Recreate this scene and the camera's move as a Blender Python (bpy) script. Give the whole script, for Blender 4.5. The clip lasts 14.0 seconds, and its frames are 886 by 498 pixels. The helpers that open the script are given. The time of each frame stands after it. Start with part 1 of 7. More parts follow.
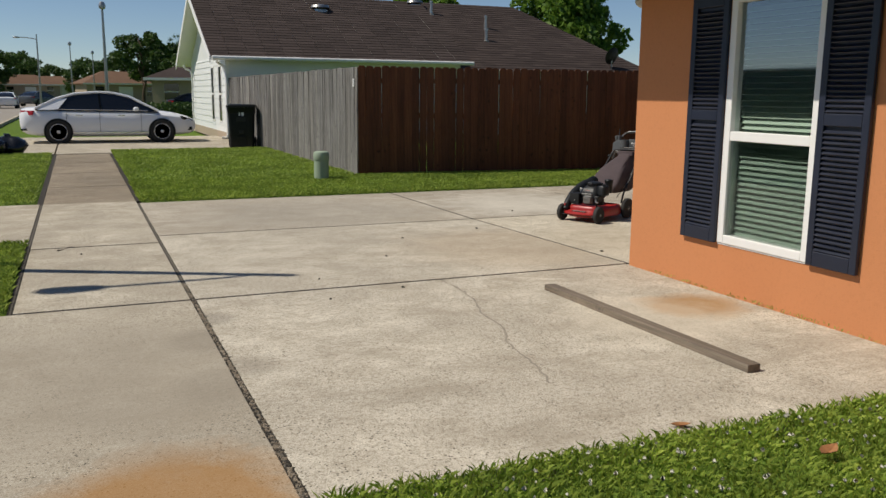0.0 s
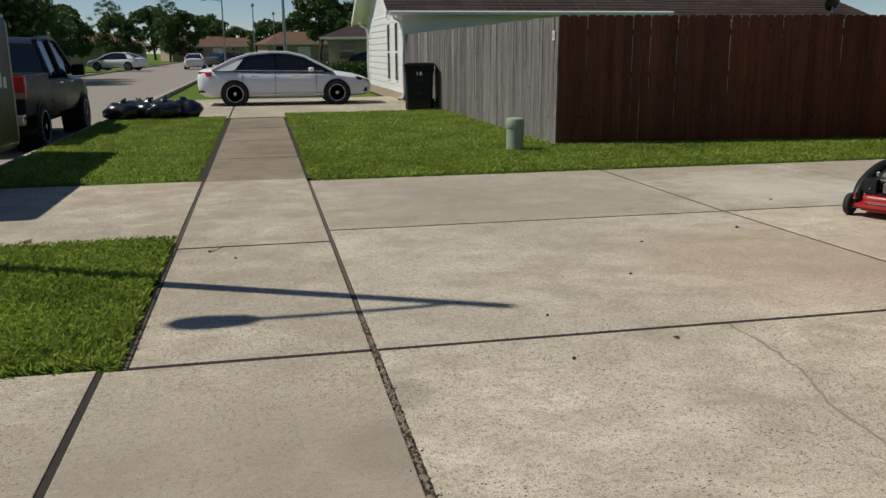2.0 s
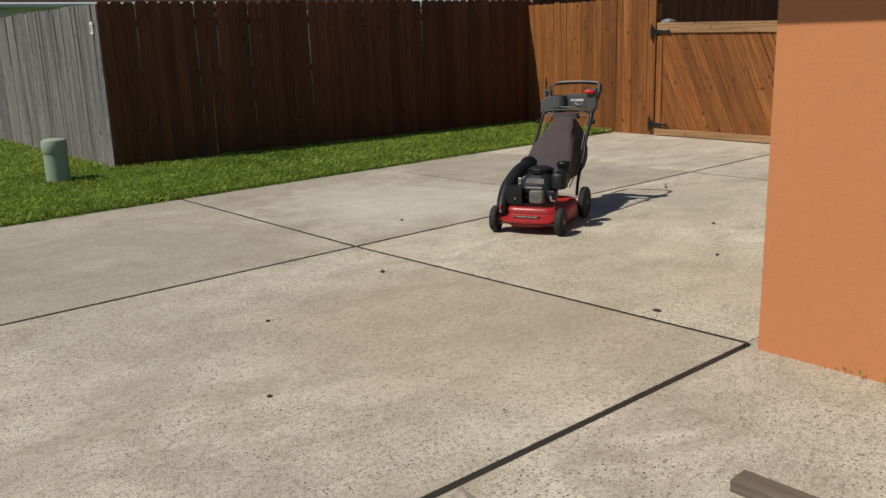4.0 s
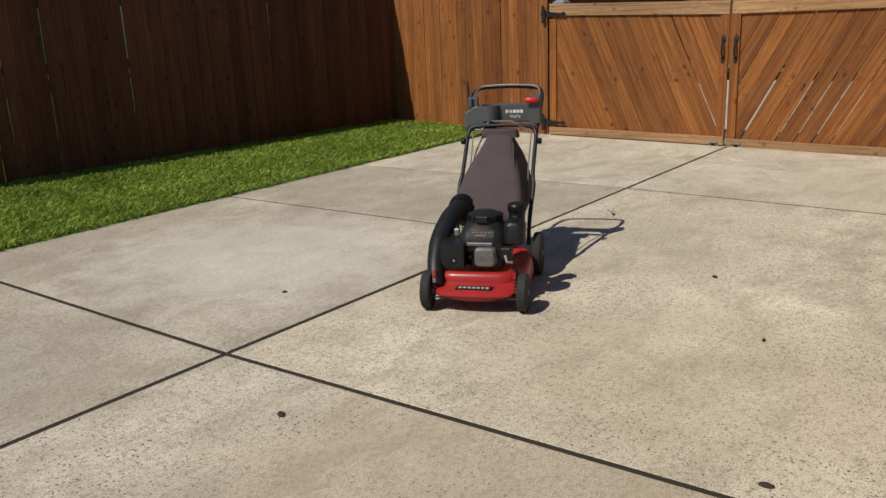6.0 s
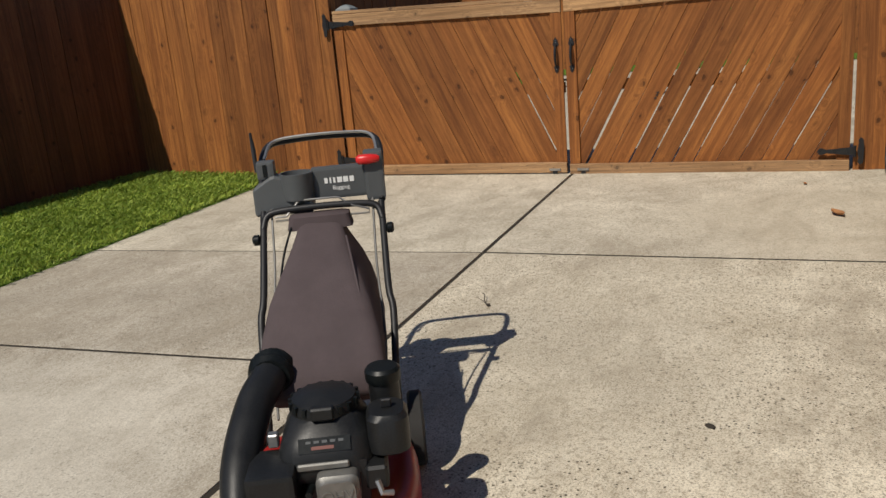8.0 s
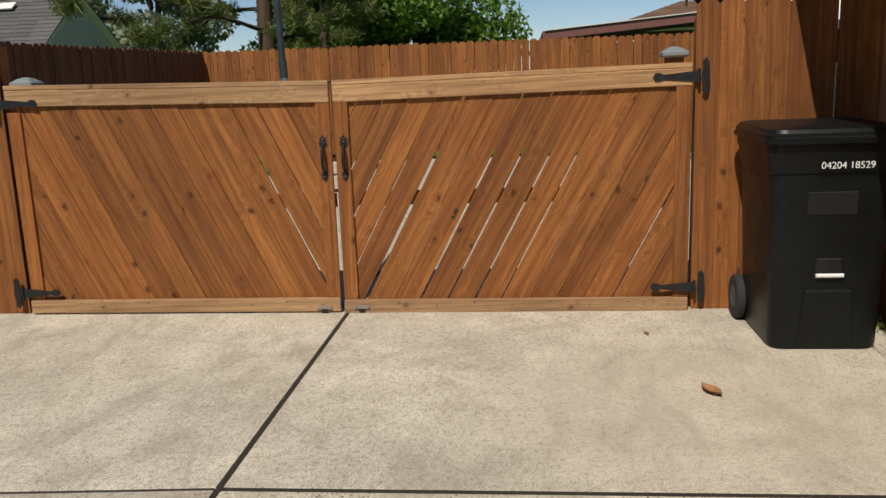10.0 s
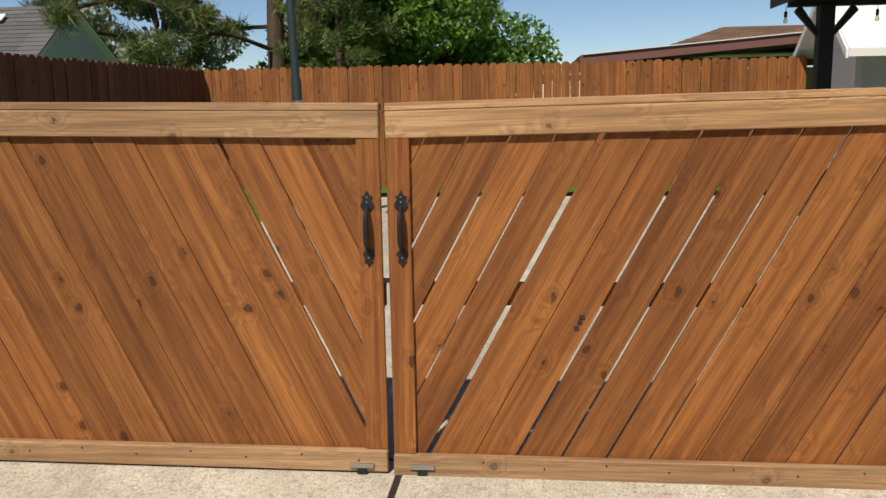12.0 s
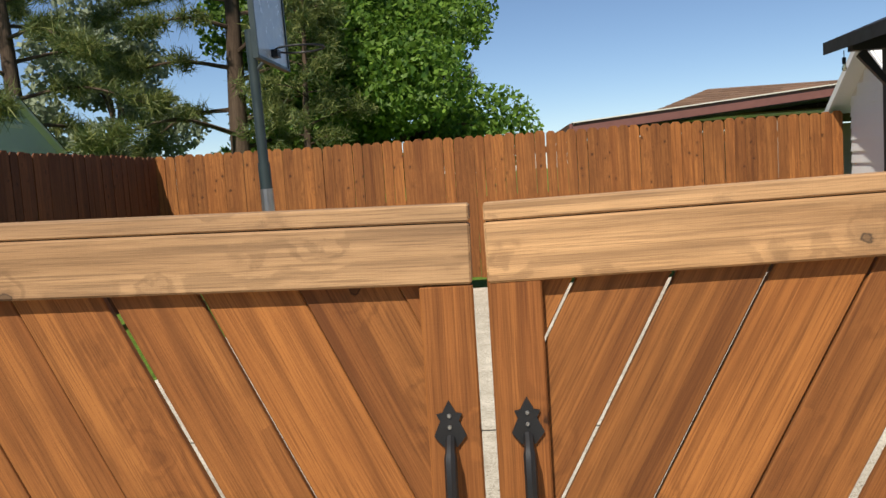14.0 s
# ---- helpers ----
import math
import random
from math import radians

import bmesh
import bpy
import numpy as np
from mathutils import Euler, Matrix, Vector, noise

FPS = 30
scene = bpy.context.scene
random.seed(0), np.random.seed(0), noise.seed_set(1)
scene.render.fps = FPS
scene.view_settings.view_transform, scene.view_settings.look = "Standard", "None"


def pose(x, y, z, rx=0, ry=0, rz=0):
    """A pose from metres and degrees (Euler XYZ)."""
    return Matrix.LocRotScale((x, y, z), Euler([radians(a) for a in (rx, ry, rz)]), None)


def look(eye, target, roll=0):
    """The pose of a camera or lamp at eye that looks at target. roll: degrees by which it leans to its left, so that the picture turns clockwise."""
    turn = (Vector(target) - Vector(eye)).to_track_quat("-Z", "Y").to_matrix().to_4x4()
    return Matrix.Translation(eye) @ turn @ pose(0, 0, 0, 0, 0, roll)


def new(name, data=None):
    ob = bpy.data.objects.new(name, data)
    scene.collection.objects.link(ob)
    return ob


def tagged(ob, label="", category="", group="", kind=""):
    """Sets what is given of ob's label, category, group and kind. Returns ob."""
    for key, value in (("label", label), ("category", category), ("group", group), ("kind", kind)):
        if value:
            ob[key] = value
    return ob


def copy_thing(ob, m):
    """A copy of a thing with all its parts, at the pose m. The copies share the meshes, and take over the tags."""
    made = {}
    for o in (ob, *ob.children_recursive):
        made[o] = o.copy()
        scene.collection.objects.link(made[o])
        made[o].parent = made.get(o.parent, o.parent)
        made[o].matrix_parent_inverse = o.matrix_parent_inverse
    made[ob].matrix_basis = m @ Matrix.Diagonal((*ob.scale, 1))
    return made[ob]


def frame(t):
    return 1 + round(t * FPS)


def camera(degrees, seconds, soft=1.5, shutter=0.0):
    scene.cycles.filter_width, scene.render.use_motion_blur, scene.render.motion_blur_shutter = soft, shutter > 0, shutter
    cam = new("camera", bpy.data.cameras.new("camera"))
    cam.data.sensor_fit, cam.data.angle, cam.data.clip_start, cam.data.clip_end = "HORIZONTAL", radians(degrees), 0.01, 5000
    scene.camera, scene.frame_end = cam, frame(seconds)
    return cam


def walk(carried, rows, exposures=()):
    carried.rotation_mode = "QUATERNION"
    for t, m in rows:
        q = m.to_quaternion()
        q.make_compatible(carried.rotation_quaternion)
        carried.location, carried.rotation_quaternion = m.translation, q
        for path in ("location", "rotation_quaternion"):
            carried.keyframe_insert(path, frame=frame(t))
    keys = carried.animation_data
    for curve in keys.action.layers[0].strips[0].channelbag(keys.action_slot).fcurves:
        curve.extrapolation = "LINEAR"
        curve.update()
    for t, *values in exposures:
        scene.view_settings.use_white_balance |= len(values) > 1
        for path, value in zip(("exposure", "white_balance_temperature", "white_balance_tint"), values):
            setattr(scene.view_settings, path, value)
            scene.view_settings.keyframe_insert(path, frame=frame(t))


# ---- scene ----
cam = camera(55.2, 14.0, soft=1.5)
PATH = [
    (0, (-0.711, -6.338, 1.514), (0.065, -4.53, 1.154), 0.5),
    (0.5, (-0.614, -5.796, 1.485), (0.156, -3.994, 1.084), -0.1),
    (1, (-0.654, -5.26, 1.48), (-0.184, -3.362, 1.059), 0.8),
    (1.5, (-0.611, -4.723, 1.471), (-0.185, -2.821, 1.021), 0.5),
    (2, (-0.501, -4.104, 1.496), (-0.1, -2.198, 1.039), -0.4),
    (2.5, (-0.357, -3.512, 1.485), (0.389, -1.722, 0.999), -1.4),
    (3, (-0.098, -2.953, 1.493), (0.9, -1.295, 0.987), -0.8),
    (3.5, (0.029, -2.434, 1.498), (1.127, -0.829, 1.03), -1.0),
    (3.7, (0.139, -2.254, 1.474), (1.32, -0.711, 1.001), -1.7),
    (5.8, (1.26, -0.241, 1.517), (2.656, 1.09, 0.989), -2.6),
    (6, (1.416, -0.107, 1.543), (2.927, 1.084, 0.997), -2.3),
    (6.5, (1.879, 0.29, 1.528), (3.463, 1.376, 0.97), -2.8),
    (7, (2.324, 0.756, 1.445), (4.02, 1.682, 0.93), -2.6),
    (7.5, (2.796, 1.028, 1.447), (4.561, 1.806, 0.92), -5.0),
    (8, (3.225, 1.3, 1.466), (5.0, 2.051, 0.926), -5.1),
    (8.5, (3.717, 1.458, 1.461), (5.621, 1.791, 0.947), -2.9),
    (9, (4.245, 1.603, 1.532), (6.172, 1.858, 1.059), -2.0),
    (9.2, (4.417, 1.682, 1.532), (6.352, 1.899, 1.071), -1.5),
    (11.3, (6.468, 2.191, 1.553), (8.425, 2.444, 1.225), -2.0),
    (11.5, (6.709, 2.321, 1.520), (8.667, 2.573, 1.198), -0.9),
    (12, (7.179, 2.494, 1.521), (9.136, 2.710, 1.170), -1.0),
    (12.5, (7.597, 2.626, 1.558), (9.549, 2.943, 1.257), -2.3),
    (13, (8.072, 2.855, 1.567), (10.036, 3.095, 1.279), -2.5),
    (13.5, (8.529, 2.902, 1.555), (10.506, 3.117, 1.338), -4.2),
    (14, (8.993, 3.038, 1.561), (10.980, 3.179, 1.383), -3.7),
]
walk(cam, [(t, look(eye, target, roll)) for t, eye, target, roll in PATH],
     exposures=[(0, -0.12), (1.5, -0.32), (3.5, -0.27), (6.0, -0.2), (7.5, -0.2), (9.0, -0.22), (11.5, 0.05), (12.0, 0.08), (12.5, 0.10), (13.0, 0.38), (13.5, 0.38), (14.0, 0.38)])

# ---------------------------------------------------------------- light
SHADOW = Vector((0.75, -0.225, -1.0))           # way of the sunlight, per metre of height
ELEV = math.atan2(1.0, math.hypot(0.75, 0.225))
AZIM = math.atan2(-SHADOW.x, -SHADOW.y)        # from +y towards +x

world = bpy.data.worlds.new("world")
world.use_nodes = True
scene.world = world
wn = world.node_tree.nodes
sky = wn.new("ShaderNodeTexSky")
sky.sky_type = "NISHITA"
sky.sun_disc = False
sky.sun_elevation = ELEV
sky.sun_rotation = AZIM
sky.air_density, sky.dust_density, sky.ozone_density = 1.0, 0.0, 3.0
sky.altitude = 2500
world.node_tree.links.new(sky.outputs[0], wn["Background"].inputs[0])
wn["Background"].inputs[1].default_value = 0.082
sun = new("sun", bpy.data.lights.new("sun", "SUN"))
sun.data.energy, sun.data.angle, sun.data.color = 4.7, radians(0.55), (1.0, 0.93, 0.82)
sun.matrix_world = look((0, 0, 30), Vector((0, 0, 30)) + SHADOW)


# ---------------------------------------------------------------- materials
class Mat:
    """A small builder for node materials."""

    def __init__(self, name):
        self.m = bpy.data.materials.new(name)
        self.m.use_nodes = True
        self.t = self.m.node_tree
        self.b = self.t.nodes["Principled BSDF"]

    def node(self, kind, **inputs):
        n = self.t.nodes.new(kind)
        for k, v in inputs.items():
            self.put(n, k.replace("_", " "), v)
        return n

    def put(self, n, key, v):
        sock = n.inputs[key]
        if isinstance(v, bpy.types.NodeSocket):
            self.t.links.new(v, sock)
        else:
            sock.default_value = v

    def coord(self, scale=(1, 1, 1), which="Object", shuffle=True):
        tc = self.node("ShaderNodeTexCoord")
        mp = self.node("ShaderNodeMapping")
        mp.inputs["Scale"].default_value = scale
        if shuffle:
            oi = self.node("ShaderNodeObjectInfo")
            mul = self.node("ShaderNodeMath")
            mul.operation = "MULTIPLY"
            self.put(mul, 0, oi.outputs["Random"])
            mul.inputs[1].default_value = 37.0
            add = self.node("ShaderNodeVectorMath")
            self.put(add, 0, tc.outputs[which])
            self.put(add, 1, mul.outputs[0])
            self.put(mp, "Vector", add.outputs[0])
        else:
            self.put(mp, "Vector", tc.outputs[which])
        return mp.outputs[0]

    def world_coord(self, scale=(1, 1, 1)):
        g = self.node("ShaderNodeNewGeometry")
        mp = self.node("ShaderNodeMapping")
        mp.inputs["Scale"].default_value = scale
        self.put(mp, "Vector", g.outputs["Position"])
        return mp.outputs[0]

    def noise(self, vec, scale, detail=4.0, rough=0.6, distort=0.0):
        n = self.node("ShaderNodeTexNoise", Scale=scale, Detail=detail, Roughness=rough, Distortion=distort)
        self.put(n, "Vector", vec)
        return n.outputs[0]

    def ramp(self, fac, *stops):
        r = self.node("ShaderNodeValToRGB")
        el = r.color_ramp.elements
        while len(el) < len(stops):
            el.new(0.5)
        for e, (p, c) in zip(el, stops):
            e.position = p
            e.color = (*c, 1) if len(c) == 3 else c
        self.put(r, 0, fac)
        return r.outputs[0]

    def mix(self, fac, a, b, blend="MIX"):
        n = self.t.nodes.new("ShaderNodeMix")
        n.data_type, n.blend_type = "RGBA", blend
        for i, v in ((0, fac), (6, a), (7, b)):
            if isinstance(v, bpy.types.NodeSocket):
                self.t.links.new(v, n.inputs[i])
            else:
                n.inputs[i].default_value = v if i == 0 else (*v, 1)
        return n.outputs[2]

    def bump(self, height, strength=0.3, distance=0.01):
        b = self.node("ShaderNodeBump", Strength=strength, Distance=distance, Height=height)
        self.put(self.b, "Normal", b.outputs[0])

    def done(self, color=None, rough=0.7, metal=0.0, spec=0.5):
        if color is not None:
            self.put(self.b, "Base Color", color if isinstance(color, bpy.types.NodeSocket) else (*color, 1))
        self.put(self.b, "Roughness", rough)
        self.put(self.b, "Metallic", metal)
        self.put(self.b, "Specular IOR Level", spec)
        return self.m


def plain(name, color, rough=0.6, metal=0.0, vary=0.12, scale=6.0, spec=0.5, bump=0.15):
    """A painted or moulded surface with slight blotches, dirt and fine relief."""
    m = Mat(name)
    v = m.coord()
    n1, n2 = m.noise(v, scale, 3), m.noise(v, scale * 14, 3)
    c = m.mix(n1, tuple(x * (1 - vary) for x in color), tuple(min(1, x * (1 + vary)) for x in color))
    c = m.mix(m.ramp(n2, (0.45, (0, 0, 0)), (0.75, (vary, vary, vary))), c, tuple(x * 0.6 + 0.02 for x in color))
    if bump:
        m.bump(n2, bump, 0.002)
    return m.done(c, m.ramp(n1, (0.3, (rough * 0.85,) * 3), (0.7, (min(1, rough * 1.15),) * 3)), metal, spec)


def concrete(name, tint=(1, 1, 1), dirt=0.5, stains=(), specks=1.0):
    m = Mat(name)
    v = m.world_coord()
    big, mid = m.noise(v, 0.6, 6, 0.62, 0.5), m.noise(v, 3.1, 6, 0.7, 0.4)
    fine, grit = m.noise(v, 34, 5, 0.75), m.noise(v, 120, 3, 0.7)
    lo, hi = (0.44, 0.388, 0.30), (0.72, 0.66, 0.54)
    c = m.mix(m.ramp(mid, (0.30, (0, 0, 0)), (0.66, (1, 1, 1))), tuple(a * b for a, b in zip(lo, tint)), tuple(a * b for a, b in zip(hi, tint)))
    c = m.mix(m.ramp(big, (0.40, (dirt,) * 3), (0.60, (0, 0, 0))), c, tuple(a * b for a, b in zip((0.35, 0.31, 0.245), tint)))
    c = m.mix(m.ramp(fine, (0.36, (0.62,) * 3), (0.50, (0, 0, 0))), c, (0.21, 0.172, 0.12))
    c = m.mix(m.ramp(grit, (0.38, (0.6,) * 3), (0.50, (0, 0, 0))), c, (0.20, 0.165, 0.115))
    c = m.mix(m.ramp(grit, (0.56, (0, 0, 0)), (0.70, (0.5,) * 3)), c, (0.82, 0.78, 0.68))
    c = m.mix(m.ramp(fine, (0.58, (0, 0, 0)), (0.74, (0.5,) * 3)), c, (0.80, 0.75, 0.64))
    vor = m.node("ShaderNodeTexVoronoi", Scale=46.0)
    m.put(vor, "Vector", v)
    spots = m.ramp(vor.outputs["Distance"], (0.17, (1, 1, 1)), (0.27, (0, 0, 0)))
    sel = m.ramp(m.noise(v, 1.3, 5, 0.65), (0.36, (0, 0, 0)), (0.54, (specks,) * 3))
    pick = m.ramp(vor.outputs["Color"], (0.44, (0, 0, 0)), (0.50, (1, 1, 1)))
    one, two = m.node("ShaderNodeMath"), m.node("ShaderNodeMath")
    one.operation = two.operation = "MULTIPLY"
    m.put(one, 0, spots)
    m.put(one, 1, sel)
    m.put(two, 0, one.outputs[0])
    m.put(two, 1, pick)
    c = m.mix(two.outputs[0], c, (0.06, 0.05, 0.035))
    vor2 = m.node("ShaderNodeTexVoronoi", Scale=84.0)
    m.put(vor2, "Vector", v)
    dots = m.ramp(vor2.outputs["Distance"], (0.16, (1, 1, 1)), (0.30, (0, 0, 0)))
    where = m.ramp(m.noise(v, 0.85, 6, 0.7, 0.4), (0.34, (0, 0, 0)), (0.54, (0.8 * specks,) * 3))
    three = m.node("ShaderNodeMath")
    three.operation = "MULTIPLY"
    m.put(three, 0, dots)
    m.put(three, 1, where)
    c = m.mix(three.outputs[0], c, (0.075, 0.06, 0.04))
    smear = m.ramp(m.noise(m.world_coord((0.9, 2.2, 1)), 1.1, 7, 0.72, 0.8), (0.50, (0, 0, 0)), (0.66, (0.55,) * 3))
    c = m.mix(smear, c, (0.30, 0.255, 0.19))
    for (x, y), r, col, amount in stains:
        d = m.node("ShaderNodeVectorMath")
        d.operation = "DISTANCE"
        m.put(d, 0, v)
        d.inputs[1].default_value = (x, y, 0)
        add = m.node("ShaderNodeMath")
        add.operation = "MULTIPLY_ADD"
        m.put(add, 0, mid)
        add.inputs[1].default_value = -1.6 * r
        m.put(add, 2, d.outputs["Value"])
        f = m.ramp(add.outputs[0], (0.0, (amount,) * 3), (max(0.02, r * 0.75), (0, 0, 0)))
        c = m.mix(f, c, col)
    h = m.mix(0.5, fine, grit)
    m.bump(h, 0.6, 0.005)
    return m.done(c, 0.92, 0, 0.25)


def timber(name, dark, light, grey=0.0, knots=True, rough=0.75, axis=2, line=1.0):
    """Sawn boards: grain runs along the local axis; each board takes its own tone. Few knots, and the grain bends round them."""
    m = Mat(name)

    def lengthwise(across, along):
        s = [across] * 3
        s[axis] = along
        return tuple(s)
    warp = m.noise(m.coord(lengthwise(5.0, 0.45)), 1.2, 4, 0.55, 0.6)
    blotch = m.noise(m.coord(lengthwise(3.0, 1.6)), 1.5, 4, 0.6)
    fib = m.noise(m.coord(lengthwise(320.0, 5.0)), 1.0, 4, 0.75)
    streak = m.noise(m.coord(lengthwise(62.0, 0.9)), 1.0, 4, 0.6, 0.25)
    saw = m.noise(m.coord(lengthwise(2.0, 210.0)), 1.0, 2, 0.6)
    kd = None
    gv = m.coord(lengthwise(13.0, 0.55))
    if knots:
        kv = m.coord(lengthwise(8.5, 6.5))
        wob = m.node("ShaderNodeTexNoise", Scale=4.0, Detail=3.0)
        m.put(wob, "Vector", kv)
        nv = m.node("ShaderNodeVectorMath")
        nv.operation = "MULTIPLY_ADD"
        m.put(nv, 0, wob.outputs["Color"])
        nv.inputs[1].default_value = (0.30, 0.30, 0.30)
        m.put(nv, 2, kv)
        vor = m.node("ShaderNodeTexVoronoi", Scale=1.0, Randomness=1.0)
        m.put(vor, "Vector", nv.outputs[0])
        skip = m.ramp(vor.outputs["Color"], (0.52, (1, 1, 1)), (0.53, (0, 0, 0)))
        far = m.node("ShaderNodeMath")
        m.put(far, 0, vor.outputs["Distance"])
        m.put(far, 1, skip)
        kd = far.outputs[0]
        push = m.node("ShaderNodeMapRange", From_Min=0.0, From_Max=0.55, To_Min=0.55, To_Max=0.0)
        push.interpolation_type = "SMOOTHSTEP"
        m.put(push, "Value", kd)
        pv = m.node("ShaderNodeVectorMath")
        m.put(pv, 0, gv)
        m.put(pv, 1, push.outputs[0])
        gv = pv.outputs[0]
    wave = m.node("ShaderNodeTexWave", Scale=0.8, Distortion=4.5, Detail=2.0, Detail_Scale=0.8)
    wave.bands_direction = "DIAGONAL"
    m.put(wave, "Vector", gv)
    g = wave.outputs[1]
    c = m.mix(m.ramp(warp, (0.30, (0, 0, 0)), (0.70, (1, 1, 1))), dark, light)
    c = m.mix(m.ramp(g, (0.08, (0.34 * line,) * 3), (0.40, (0.04,) * 3), (0.8, (0, 0, 0))), c, tuple(x * 0.55 for x in dark))
    c = m.mix(m.ramp(streak, (0.30, (0.50 * line,) * 3), (0.52, (0, 0, 0))), c, tuple(x * 0.62 for x in dark))
    c = m.mix(m.ramp(streak, (0.52, (0, 0, 0)), (0.75, (0.40,) * 3)), c, tuple(min(1, x * 1.18) for x in light))
    c = m.mix(m.ramp(fib, (0.38, (0.60,) * 3), (0.52, (0, 0, 0))), c, tuple(x * 0.55 for x in dark))
    c = m.mix(m.ramp(fib, (0.56, (0, 0, 0)), (0.76, (0.26,) * 3)), c, tuple(min(1, x * 1.35) for x in light))
    c = m.mix(m.ramp(blotch, (0.30, (0.42,) * 3), (0.50, (0, 0, 0))), c, tuple(x * 0.68 for x in dark))
    oi = m.node("ShaderNodeObjectInfo")
    tone = m.ramp(oi.outputs["Random"], (0.0, (0.76, 0.72, 0.68)), (0.35, (0.94, 0.92, 0.90)), (0.7, (1.07, 1.04, 1.0)), (1.0, (1.22, 1.17, 1.08)))
    c = m.mix(1.0, c, tone, "MULTIPLY")
    if knots:
        c = m.mix(m.ramp(kd, (0.10, (0.55,) * 3), (0.30, (0, 0, 0))), c, tuple(x * 0.62 for x in dark))
        c = m.mix(m.ramp(kd, (0.0, (0.9,) * 3), (0.045, (0.55,) * 3), (0.085, (0.5,) * 3), (0.105, (0.95,) * 3), (0.13, (0, 0, 0))), c, tuple(x * 0.16 for x in dark))
    if grey:
        w = m.ramp(m.noise(m.coord(lengthwise(9.0, 0.6)), 0.9, 4, 0.7), (0.3, (grey * 0.6,) * 3), (0.7, (min(1, grey * 1.3),) * 3))
        c = m.mix(w, c, (0.30, 0.27, 0.24))
    m.bump(m.mix(0.3, m.mix(0.5, fib, streak), saw), 0.4, 0.003)
    return m.done(c, rough, 0, 0.3)


def leaf_mat(name, dark, light, trans=0.25):
    m = Mat(name)
    g = m.node("ShaderNodeNewGeometry")
    n = m.noise(m.world_coord(), 1.3, 3)
    c = m.mix(g.outputs["Random Per Island"], dark, light)
    c = m.mix(m.ramp(n, (0.35, (0, 0, 0)), (0.7, (0.6,) * 3)), c, tuple(x * 0.55 for x in dark))
    m.done(c, 0.55, 0, 0.35)
    tr = m.node("ShaderNodeBsdfTranslucent", Color=c)
    mx = m.node("ShaderNodeMixShader", Fac=trans)
    m.t.links.new(m.b.outputs[0], mx.inputs[1])
    m.t.links.new(tr.outputs[0], mx.inputs[2])
    m.t.links.new(mx.outputs[0], m.t.nodes["Material Output"].inputs[0])
    return m.m


def glass(name, tint=(0.9, 0.95, 0.95), gloss=0.0, see=1.0):
    """Thin window glass: clear, with a Fresnel reflection."""
    m = Mat(name)
    tr = m.node("ShaderNodeBsdfTransparent", Color=(*[c * see for c in tint], 1))
    gl = m.node("ShaderNodeBsdfGlossy", Roughness=0.03)
    fr = m.node("ShaderNodeFresnel", IOR=1.55 + gloss)
    mx = m.node("ShaderNodeMixShader", Fac=fr.outputs[0])
    m.t.links.new(tr.outputs[0], mx.inputs[1])
    m.t.links.new(gl.outputs[0], mx.inputs[2])
    m.t.links.new(mx.outputs[0], m.t.nodes["Material Output"].inputs[0])
    return m.m


def ground_grass():
    m = Mat("turf_soil")
    v = m.world_coord()
    a, b = m.noise(v, 1.4, 5), m.noise(v, 38, 4, 0.7)
    c = m.mix(a, (0.11, 0.195, 0.025), (0.19, 0.27, 0.045))
    c = m.mix(m.ramp(b, (0.35, (0.8,) * 3), (0.6, (0, 0, 0))), c, (0.025, 0.05, 0.008))
    m.bump(b, 0.8, 0.03)
    return m.done(c, 0.95, 0, 0.1)


def asphalt_mat():
    m = Mat("street_concrete")
    v = m.world_coord()
    a, b = m.noise(v, 0.5, 5), m.noise(v, 90, 3)
    c = m.mix(a, (0.27, 0.245, 0.21), (0.36, 0.33, 0.285))
    c = m.mix(m.ramp(b, (0.4, (0.4,) * 3), (0.6, (0, 0, 0))), c, (0.16, 0.14, 0.12))
    m.bump(b, 0.3, 0.004)
    return m.done(c, 0.9, 0, 0.2)


def shingle_mat(name, base):
    m = Mat(name)
    v = m.world_coord()
    a, b = m.noise(v, 0.7, 5), m.noise(v, 55, 3)
    c = m.mix(a, tuple(x * 0.75 for x in base), tuple(x * 1.3 for x in base))
    c = m.mix(m.ramp(b, (0.35, (0.55,) * 3), (0.65, (0, 0, 0))), c, tuple(x * 0.5 for x in base))
    g = m.node("ShaderNodeNewGeometry")
    c = m.mix(1.0, c, m.ramp(g.outputs["Random Per Island"], (0, (0.8,) * 3), (1, (1.2,) * 3)), "MULTIPLY")
    m.bump(b, 0.4, 0.006)
    return m.done(c, 0.95, 0, 0.15)


def stucco(name, base):
    m = Mat(name)
    v = m.world_coord()
    a, b, d = m.noise(v, 1.2, 4), m.noise(v, 42, 4, 0.7), m.noise(v, 170, 2)
    c = m.mix(a, tuple(x * 0.93 for x in base), tuple(min(1, x * 1.06) for x in base))
    c = m.mix(m.ramp(b, (0.3, (0.25,) * 3), (0.5, (0, 0, 0))), c, tuple(x * 0.72 for x in base))
    m.bump(m.mix(0.4, b, d), 0.35, 0.006)
    return m.done(c, 0.85, 0, 0.25)


